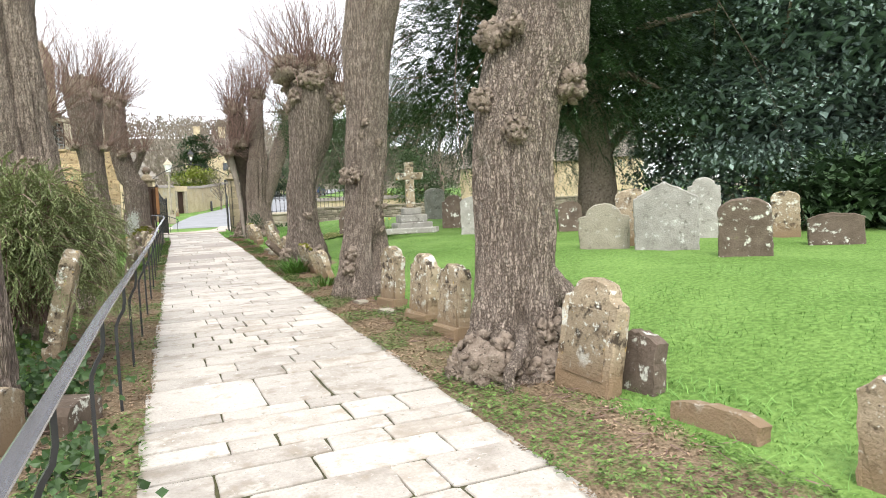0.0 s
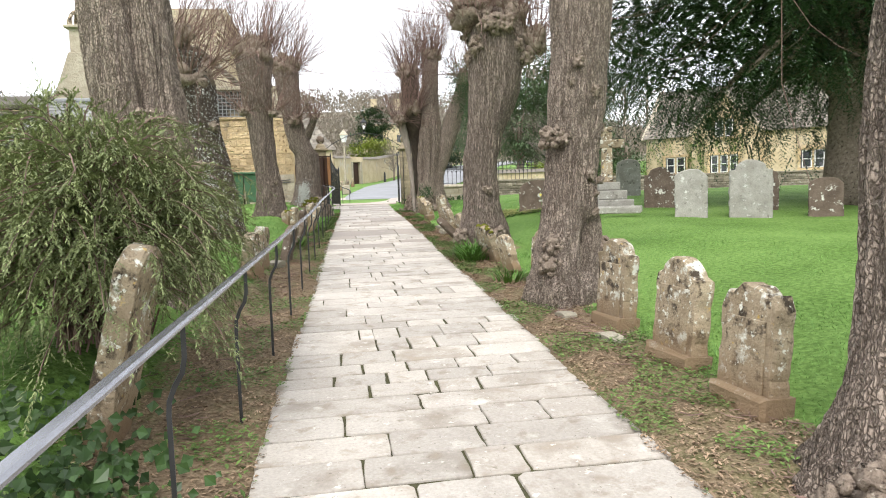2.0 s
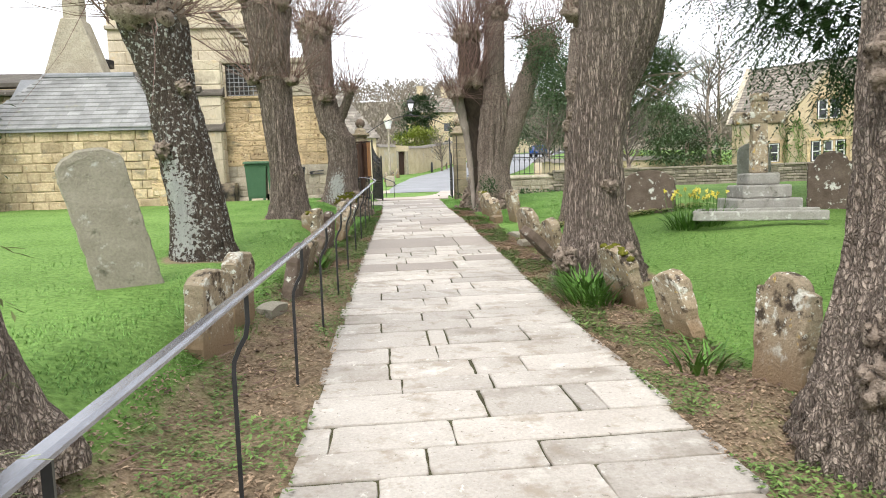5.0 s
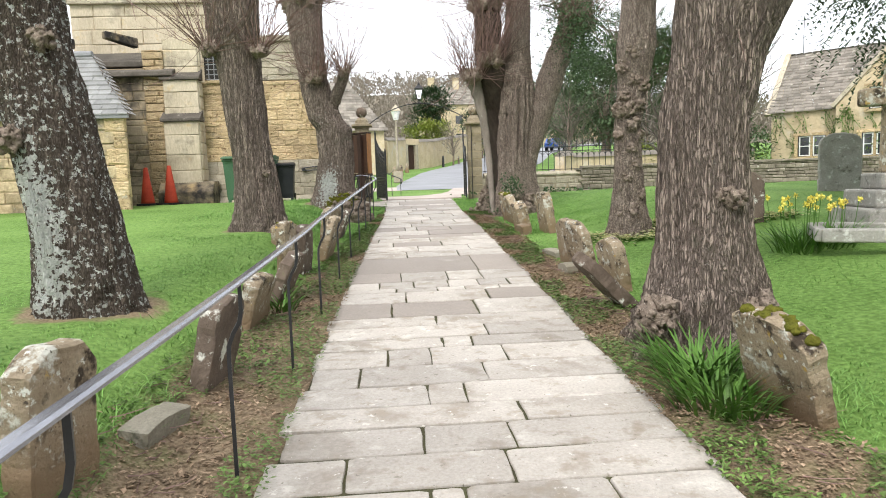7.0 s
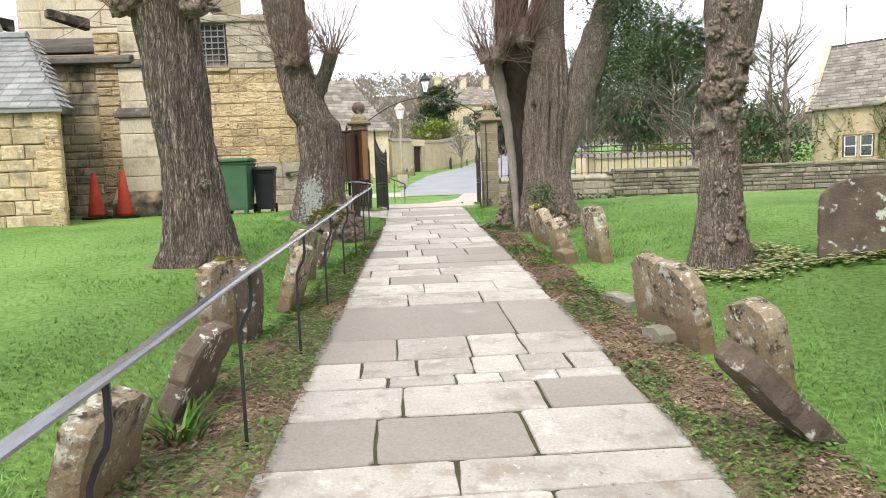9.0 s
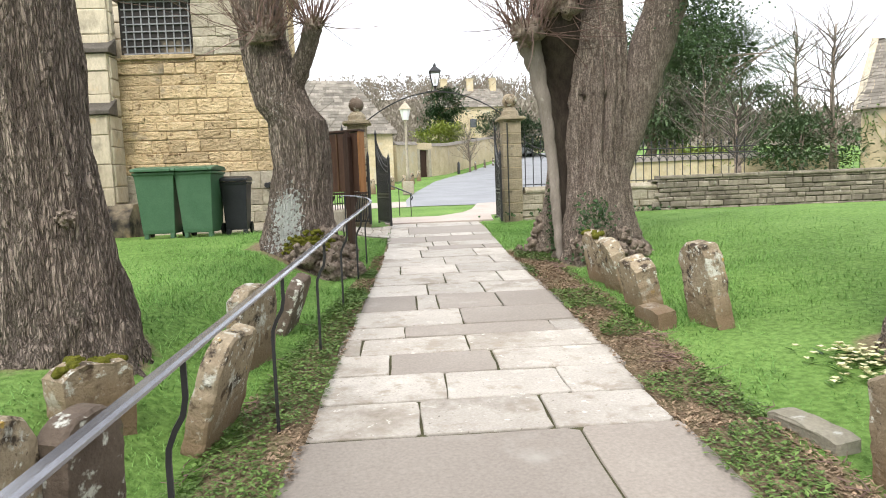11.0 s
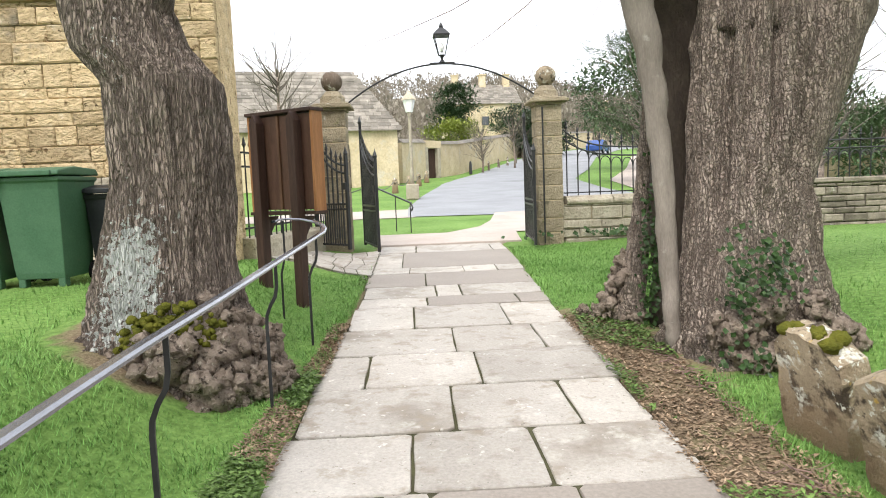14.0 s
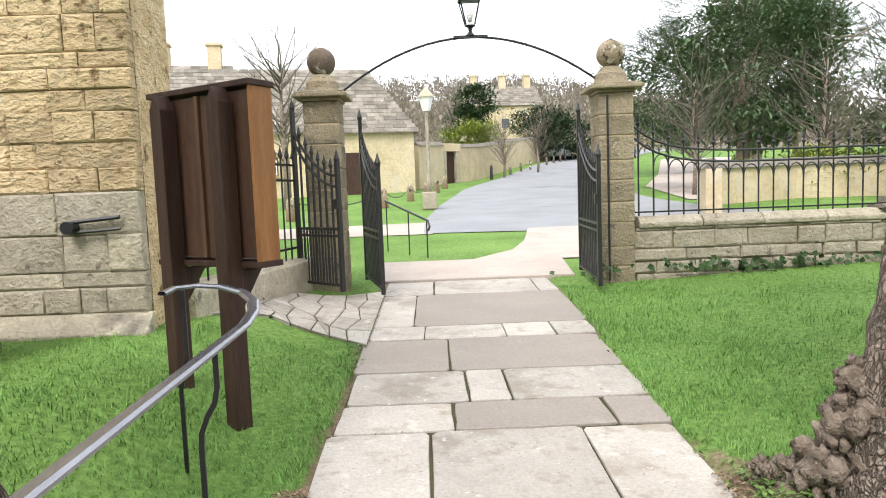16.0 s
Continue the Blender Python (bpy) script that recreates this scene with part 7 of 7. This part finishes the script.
# ---- juniper, daffodils, ivy, grass and litter ----
def juniper(x, y):
    rnd = random.Random(19)
    z = ground_z(x, y)
    j = thing("juniper_bush", "sprawling juniper with drooping feathery grey-green sprays", "bush", pose(x, y, z))
    g, wood = Geo(), Geo()
    part("stem", Geo().tube([(0, 0, -.1), (.05, .0, .4), (-.05, .1, .9)], [.09, .07, .03], 8), M_BURR, j, shade=True)
    for k in range(560):
        a = rnd.uniform(0, 6.28)
        reach = rnd.uniform(.12, 1.0) ** .8
        top = rnd.uniform(.6, 1.72) * (1.12 - .38 * reach)
        rx, ry = 1.2 * reach, 1.55 * reach
        p0 = Vector((rnd.uniform(-.25, .25), rnd.uniform(-.3, .3), rnd.uniform(.1, .6)))
        p3 = Vector((math.cos(a) * rx, math.sin(a) * ry, max(.15, top - rnd.uniform(-.05, .36))))
        p1 = p0.lerp(p3, .35) + Vector((0, 0, top * .75))
        p2 = p0.lerp(p3, .8) + Vector((0, 0, .24))
        pts = []
        for u in np.linspace(0, 1, 10):
            v = 1 - u
            pts.append(p0 * v ** 3 + p1 * 3 * u * v * v + p2 * 3 * u * u * v + p3 * u ** 3)
        if pts[-1].x > .93:
            continue
        wood.tube(pts, [.008 - .0006 * i for i in range(10)], 3, False)
        for i in range(3, 10):
            d = (pts[i] - pts[i - 1]).normalized()
            for _ in range(3):
                side = Vector((rnd.uniform(-1, 1), rnd.uniform(-1, 1), rnd.uniform(-.35, .45)))
                sd = (d * .8 + side * .7).normalized()
                q = pts[i - 1].lerp(pts[i], rnd.random())
                L = rnd.uniform(.12, .30)
                tip = q + sd * L + Vector((0, 0, -.07))
                for m in range(22):
                    u = m / 22
                    c = q.lerp(tip, u)
                    v = (sd + Vector((rnd.uniform(-1, 1), rnd.uniform(-1, 1), rnd.uniform(-.8, .8))) * .6).normalized()
                    g.leaf(c, v, rnd.uniform(.02, .042), .009)
    part("branch_wood", wood, M_TWIG, j, kind="stuff")
    part("needles", g, M_JUNIPER, j, kind="stuff")


juniper(-1.16, 7.35)


def blade(g, p, d, length, width, rnd, bend=.5, steps=3):
    """A strap-like leaf that arches over."""
    side = Vector((-d.y, d.x, 0)).normalized() * width / 2
    n = len(g.v)
    q = Vector(p)
    v = Vector((d.x * .35, d.y * .35, 1)).normalized()
    for i in range(steps + 1):
        k = 1 - (i / steps) ** 2 * .85
        g.v.extend([tuple(q - side * k), tuple(q + side * k)])
        v = (v + Vector((d.x, d.y, -.55)) * bend / steps).normalized()
        q = q + v * length / steps
    for i in range(steps):
        g.f.append((n + 2 * i, n + 2 * i + 1, n + 2 * i + 3, n + 2 * i + 2))


def daffodils(x, y, r, n, length, flowers, seed, label):
    rnd = random.Random(seed)
    t = thing("daffodil_clump", label, "daffodils", pose(x, y, ground_z(x, y)))
    g = Geo()
    for _ in range(n):
        a, rr = rnd.uniform(0, 6.28), r * rnd.random() ** .6
        c = Vector((math.cos(a) * rr, math.sin(a) * rr, -.02))
        b = a + rnd.uniform(-.9, .9)
        blade(g, c, Vector((math.cos(b), math.sin(b), 0)), length * rnd.uniform(.7, 1.15), .020, rnd, rnd.uniform(.4, 1.3), 4)
    part("leaves", g, M_LEAF_DAFF, t, kind="stuff")
    for _ in range(flowers):
        a, rr = rnd.uniform(0, 6.28), r * rnd.random() ** .6
        h = length * rnd.uniform(1.0, 1.3)
        c = Vector((math.cos(a) * rr * 1.2, math.sin(a) * rr * 1.2, h))
        f = Geo()
        out = Vector((rnd.uniform(-1, 1), rnd.uniform(-1.3, .3), .1)).normalized()
        s1 = out.orthogonal().normalized()
        s2 = out.cross(s1)
        for k in range(6):
            b = k * math.pi / 3
            f.leaf(c, (s1 * math.cos(b) + s2 * math.sin(b) + out * .15).normalized(), .045, .03, .1)
        f.tube([c, c + out * .035], [.012, .02], 7, False)
        fl = part("flower", f, M_PETAL, t)
        part("stalk", Geo().tube([(c.x * .6, c.y * .6, 0), (c.x * .9, c.y * .9, h * .6), tuple(c)], .004, 4, False), M_LEAF_DAFF, fl)


daffodils(2.62, 13.55, .27, 210, .44, 0, 1, "leafy green daffodil clump with no flowers")
daffodils(2.72, 14.05, .25, 200, .44, 0, 2, "leafy green daffodil clump beside the lime")
daffodils(5.25, 16.9, .30, 150, .46, 18, 3, "flowering yellow daffodils on the lawn")
daffodils(5.55, 16.8, .22, 70, .42, 8, 4, "small clump of yellow daffodils on the lawn")
daffodils(-.36, 16.45, .12, 50, .34, 0, 5, "tuft of strap leaves behind the rail")
daffodils(2.68, 11.4, .2, 60, .26, 0, 6, "low tuft of green leaves at the lime's foot")
daffodils(6.3, 16.6, .15, 24, .2, 0, 7, "small green tuft by the grave kerb")


def primroses():
    rnd = random.Random(3)
    g, lv = Geo(), Geo()
    for _ in range(760):
        if rnd.random() < .55:
            a = rnd.uniform(2.6, 7.0)
            r = rnd.gauss(.62, .13)
            x, y = 4.37 + math.cos(a) * r, 19.7 + math.sin(a) * r
        else:
            u = rnd.random()
            x, y = 4.9 + 1.5 * u + rnd.gauss(0, .1), 19.1 - .35 * u + rnd.gauss(0, .12)
        p = Vector((x, y, ground_z(x, y) + rnd.uniform(.03, .08)))
        for k in range(5):
            b = k * 1.257 + rnd.random()
            g.leaf(p, Vector((math.cos(b), math.sin(b), .25)).normalized(), .038, .034)
        for k in range(1):
            b = rnd.uniform(0, 6.28)
            lv.leaf(p - Vector((0, 0, .04)), Vector((math.cos(b), math.sin(b), .4)).normalized(), .09, .035)
    solid("primroses", g, M_PRIMROSE, "pale yellow primroses round the slender lime", "primroses", kind="stuff")
    solid("primrose_leaves", lv, M_LEAF_DAFF, "crinkled green primrose leaves in the grass", "leaves", kind="stuff")


primroses()


def ivy_on(name_label, spots, seed, size=.05):
    """spots: (x, y, z, spread x, spread y, spread z, leaves)."""
    rnd = random.Random(seed)
    g = Geo()
    for x, y, z, sx, sy, sz, n in spots:
        for _ in range(n):
            p = Vector((x + rnd.gauss(0, sx), y + rnd.gauss(0, sy), z + rnd.gauss(0, sz)))
            d = Vector((rnd.uniform(-1, 1), rnd.uniform(-1, .2), rnd.uniform(-1, .4))).normalized()
            s = size * rnd.uniform(.6, 1.3)
            g.leaf(p, d, s, s * .9, .1, Vector((0, -1, .3)))
    solid("ivy", g, M_IVY, name_label, "ivy", kind="stuff")


ivy_on("dark ivy climbing the great split lime", [(3.2, 24.12, 1.55, .05, .04, .2, 130), (3.12, 25.36, 1.6, .06, .06, .35, 420), (3.4, 24.1, 1.65, .09, .04, .12, 160), (5.0, 24.5, 4.9, .30, .3, .4, 3200), (4.95, 24.35, 4.2, .14, .15, .4, 1200), (4.9, 24.6, 5.5, .38, .3, .3, 1800), (3.3, 23.95, 1.12, .15, .08, .05, 80)], 1, .042)
ivy_on("ivy and nettles in shade under the juniper", [(-.85, 5.6, .38, .25, .3, .08, 500), (-1.3, 6.2, .5, .3, .3, .08, 400), (-.55, 4.3, .2, .15, .4, .05, 250)], 2, .06)
ivy_on("grass and weeds at the low wall's foot", [(5.4, 31.05, 1.40, .9, .06, .04, 200)], 3, .08)


def ground_cover():
    rnd = random.Random(14)
    grass, weeds, litter, sticks = Geo(), Geo(), Geo(), Geo()

    def wild(x, y):
        for tx, ty, tr in TREE_FEET:
            if math.hypot(x - tx, y - ty) < tr + .12:
                return False
        return True

    n = 0
    while n < 150000:
        side = rnd.random()
        y = rnd.uniform(1.0, 31.0) if side < .62 else rnd.uniform(10.5, 29.0)
        if side < .62:
            edge = path_right(y) + lerp(y, [0, 10, 14, 20, 25.5, 27], [.75, .75, .5, .4, .4, .02])
            x = edge + abs(rnd.gauss(0, 1.9))
            if x > 9:
                continue
        else:
            edge = path_left(y) - lerp(y, [0, 16, 19, 22, 24], [.85, .75, .4, .22, .02])
            x = edge - abs(rnd.gauss(0, 1.5))
            if x < -5:
                continue
        if not wild(x, y):
            continue
        a = rnd.uniform(0, 6.28)
        k = .5 + .8 * max(0, nz(x * 1.3, y * 1.3, 7) + .4)
        h = rnd.uniform(.016, .045) * k
        p = Vector((x, y, ground_z(x, y) + .03 * nz(x * 1.1, y * 1.1) - .005))
        d = Vector((math.cos(a), math.sin(a), 0))
        s = Vector((-d.y, d.x, 0)) * .0038
        grass.add([p - s, p + s, p + d * h * .9 + Vector((0, 0, h * .8))], [(0, 1, 2)])
        n += 1
    # thicker sward beside the paving near the gate
    for _ in range(90000):
        y = rnd.uniform(21.0, 31.0)
        if rnd.random() < .55:
            x = path_right(y) + lerp(y, [21, 25.5, 26.5], [.4, .4, .0]) + abs(rnd.gauss(0, 1.3))
        else:
            x = path_left(y) - lerp(y, [21, 22, 24], [.25, .22, .0]) - abs(rnd.gauss(0, 1.2))
        if not wild(x, y) or (x < .56 and 28.6 < y) or x > 7:
            continue
        a = rnd.uniform(0, 6.28)
        h = rnd.uniform(.02, .06) * (.6 + .9 * max(0, nz(x * 2.3, y * 2.3, 4) + .4))
        p = Vector((x, y, ground_z(x, y) + .03 * nz(x * 1.1, y * 1.1) - .005))
        d = Vector((math.cos(a), math.sin(a), 0))
        s = Vector((-d.y, d.x, 0)) * .003
        grass.add([p - s, p + s, p + d * h * .7 + Vector((0, 0, h))], [(0, 1, 2)])
    # longer tufts where the mower does not reach
    for x, y, r, m, L in ((3.0, 8.2, .3, 240, .16), (3.1, 7.0, .3, 240, .16), (3.05, 9.0, .2, 160, .16), (3.2, 3.3, .3, 260, .14), (3.25, 2.4, .5, 300, .14), (3.3, 13.3, .35, 300, .14), (3.5, 16.5, .5, 300, .14), (3.25, 17.9, .3, 240, .14), (3.3, 21.2, .4, 300, .15), (-.85, 12.6, .3, 240, .15), (-.8, 13.6, .3, 240, .15), (-.6, 17.4, .4, 260, .14), (-.45, 20.2, .4, 280, .14), (-.3, 21.6, .3, 240, .14), (-.75, 15.0, .4, 260, .13), (3.1, 20.0, .3, 200, .1), (.35, 24.9, .2, 150, .1), (2.85, 27.5, .3, 200, .1)):
        for _ in range(m):
            a, rr = rnd.uniform(0, 6.28), r * rnd.random() ** .5
            px, py = x + math.cos(a) * rr, y + math.sin(a) * rr * 1.6
            b = rnd.uniform(0, 6.28)
            blade(grass, Vector((px, py, ground_z(px, py) - .01)), Vector((math.cos(b), math.sin(b), 0)), L * rnd.uniform(.5, 1.1), .006, rnd, .9, 2)
    for _ in range(80000):
        y = rnd.uniform(1.2, 26.0)
        if rnd.random() < .55:
            x = path_right(y) + rnd.uniform(-.04, lerp(y, [0, 10, 14, 20, 26], [.95, .9, .7, .5, .5]))
        else:
            x = path_left(y) - rnd.uniform(-.04, lerp(y, [0, 15, 19, 22, 25], [1.0, .9, .5, .3, .1]))
        z = ground_z(x, y) + .03 * nz(x * 1.1, y * 1.1) + .012
        a = rnd.uniform(0, 6.28)
        d = Vector((math.cos(a), math.sin(a), rnd.uniform(-.15, .4))).normalized()
        green = nz(x * 1.6 + 9, y * 1.1, 2)
        if green > .02 or (x < path_left(y) and green > -.2 and y > 14):
            weeds.leaf(Vector((x, y, z + rnd.uniform(0, .03))), d, rnd.uniform(.02, .05), rnd.uniform(.012, .03))
        else:
            litter.leaf(Vector((x, y, z)), d, rnd.uniform(.015, .05), rnd.uniform(.006, .026), rnd.uniform(-.2, .4))
        if rnd.random() < .022 and not path_left(y) - .3 < x < path_right(y) + .3:
            q = Vector((x, y, z + .01))
            e = Vector((math.cos(a), math.sin(a), .02))
            sticks.tube([q, q + e * rnd.uniform(.04, .1), q + e * rnd.uniform(.1, .22) + Vector((rnd.uniform(-.04, .04), .03, .01))], [.004, .003, .0015], 3, False)
    # weed leaves along the paving's edge
    for _ in range(2600):
        y = rnd.uniform(3, 30)
        s = rnd.random() < .5
        if nz(y * .9, 4.0 if s else 8.0) < .1:
            continue
        x = path_left(y) - rnd.uniform(-.03, .12) if s else path_right(y) + rnd.uniform(-.03, .12)
        a = rnd.uniform(0, 6.28)
        weeds.leaf(Vector((x, y, path_z(y) + .005)), Vector((math.cos(a), math.sin(a), rnd.uniform(.1, .9))).normalized(), rnd.uniform(.03, .06), rnd.uniform(.012, .028))
    solid("grass_blades", grass, M_BLADE, "short bright lawn grass with longer uncut tufts", "grass", kind="stuff")
    solid("verge_weeds", weeds, M_WEED, "small green weeds along the path verges", "weeds", kind="stuff")
    solid("dead_leaves", litter, M_LITTER, "brown leaf litter on the bare verges", "leaf litter", kind="stuff")
    solid("fallen_twigs", sticks, M_TWIG, "fallen twigs scattered on the verges", "twigs", kind="stuff")


ground_cover()


def lichen_and_moss():
    rnd = random.Random(21)
    g = Geo()
    for _ in range(420):
        a = rnd.uniform(-2.4, -.9)
        x, y = -.32 + math.cos(a) * rnd.uniform(.25, .48) + rnd.gauss(0, .05), 24.5 + math.sin(a) * rnd.uniform(.40, .5)
        g.blob((x, y, 1.47 + rnd.gauss(0, .055) - .25 * abs(x + .25)), rnd.uniform(.012, .030), rnd.uniform(0, 50), .7, (1.2, 1.2, .9), 7, 2)
    solid("moss", g, M_MOSS, "yellow-green moss on the leaning lime's foot", "moss", shade=True, kind="stuff")


lichen_and_moss()


# ---- paving of the path, stone by stone: each course is its start along the path, then its joints across the width ----
FLAGS_NEAR = [(3.05, .26, .62, .72), (3.47, .19, .45, .82), (3.83, .51, .69), (4.08, .24, .38, .73), (4.32, .63, .82), (4.72, .24, .52, .70), (4.93, .39, .62), (5.77, .27, .52, .66), (6.10, .34, .58), (6.42, .22, .62, .80), (6.75, .45), (7.05, .30, .52, .66), (7.32, .18, .36, .50, .72), (7.58, .28, .44, .62, .84), (7.85, .2, .4, .7), (8.20, .34, .47, .58, .75),
              (8.62, .27, .33, .44, .63, .82), (9.04, .49, .67, .87), (9.30, .30, .38), (9.68, .21, .69), (10.06, .32, .59), (10.37, .08, .39)]
FLAGS_MID = [(10.73, .49, .74, .82), (11.21, .26, .54), (11.52, .22, .50, .67), (11.90, .22, .39), (12.33, .37, .44, .75), (12.84, .18, .55), (13.20, .36, .58), (13.55, .63), (13.86, .38, .49), (14.23, .17, .57), (14.64, .25, .40, .66), (15.06, .45, .56), (15.33, .63), (15.69, .44)]
FLAGS_WIDE = [(16.03, .25, .63), (16.60, .31, .71), (17.08, .26, .47, .61, .79), (17.27, .17, .35, .53, .69, .85), (17.62, .28, .54, .73), (18.17, .73), (19.28, .31, .66), (19.79, .39, .76), (20.29, .20, .57), (20.76, .08, .49), (21.20, .24, .86), (21.54, .49), (22.12, .28, .39, .70)]
FLAGS_GATE = [(22.86, .34, .65), (23.52, .45, .79), (24.25, .17, .55), (25.00, .48, .83), (25.77, .31, .74), (26.67, .37, .85), (27.13, .42, .56), (27.79, .36), (28.72, .25, .61, .83), (29.21, .19), (30.75, .28, .88), (31.68,)]
NEW_FLAGS = {(16.03, 0), (16.03, 1), (16.60, 2), (17.62, 0), (18.17, 0), (18.17, 1), (21.20, 1), (21.54, 1), (22.12, 0), (22.12, 2), (22.12, 3), (26.67, 1), (26.67, 2), (27.79, 0), (27.79, 1), (29.21, 1), (20.29, 1)}


def lay_slab(path, rnd, x0, x1, y0, y1, first=False, last=False, material=None):
    j, jy = rnd.uniform(.004, .010), rnd.uniform(.009, .015)
    cx, cy = (x0 + x1) / 2, (y0 + y1) / 2
    hx, hy = (x1 - x0) / 2 - j, (y1 - y0) / 2 - jy
    slope = (path_z(y1) - path_z(y0)) / (y1 - y0)
    c0 = [(-hx, -hy), (hx, -hy), (hx, hy), (-hx, hy)]
    e = [rnd.uniform(-.006, .006) for _ in range(8)]
    c0 = [(x + e[i], y + e[i + 4]) for i, (x, y) in enumerate(c0)]
    if first or last:
        d = rnd.uniform(-.03, .03)
        c0 = [(x + (d if (x < 0) == first else 0), y) for x, y in c0]
    outer = []
    for i in range(4):
        (xa, ya), (xb, yb) = c0[i], c0[(i + 1) % 4]
        for k in (.04, .34, .66, .96):
            wob = rnd.uniform(-.005, .005)
            outer.append((xa + (xb - xa) * k + wob, ya + (yb - ya) * k + wob))
    tilt, roll = rnd.uniform(-.005, .005), rnd.uniform(-.005, .005)
    g = Geo()
    n = len(outer)
    for z, k in ((-.06, 1), (-.007, 1), (0, 0)):
        for x, y in outer:
            q = 1 if k else 1 - .0045 / max(.05, math.hypot(x, y))
            g.v.append((x * q, y * q, z + slope * y + tilt * x + roll * y))
    for r in (0, n):
        for i in range(n):
            g.f.append((r + i, r + (i + 1) % n, r + n + (i + 1) % n, r + n + i))
    g.f.append(tuple(2 * n + i for i in range(n)))
    part("paving_slab", g, material or M_SLAB, path, at=pose(cx, cy, path_z(cy) + rnd.uniform(-.003, .003)))


def paving():
    path = thing("path", "path of worn pale limestone flags with dark mossy joints", "stone path", kind="structure")
    bed = Geo()
    ys = np.arange(-3, 31.9, .4)
    for y in ys:
        bed.v.extend([(path_left(y) + .03, y, path_z(y) - .013), (path_right(y) - .03, y, path_z(y) - .013)])
    for i in range(len(ys) - 1):
        bed.f.append((2 * i, 2 * i + 1, 2 * i + 3, 2 * i + 2))
    part("bedding", bed, M_JOINT, path)
    rnd = random.Random(77)
    courses = []
    y = -2.4
    while y < 2.8:
        courses.append((y, *sorted(rnd.uniform(.12, .9) for _ in range(rnd.choice((1, 2, 2, 3))))))
        y += rnd.uniform(.28, .5)
    if FLAGS_NEAR[0][0] - courses[-1][0] < .2:
        courses.pop()
    courses += FLAGS_NEAR + FLAGS_MID + FLAGS_WIDE + FLAGS_GATE
    for (y0, *joints), (y1, *_) in zip(courses, courses[1:]):
        a, b = path_left((y0 + y1) / 2), path_right((y0 + y1) / 2)
        cuts = [0, *joints, 1]
        for i, (u, v) in enumerate(zip(cuts, cuts[1:])):
            lay_slab(path, rnd, a + (b - a) * u, a + (b - a) * v, y0, y1, u == 0, v == 1, M_SLAB_NEW if (y0, i) in NEW_FLAGS else M_SLAB)


paving()
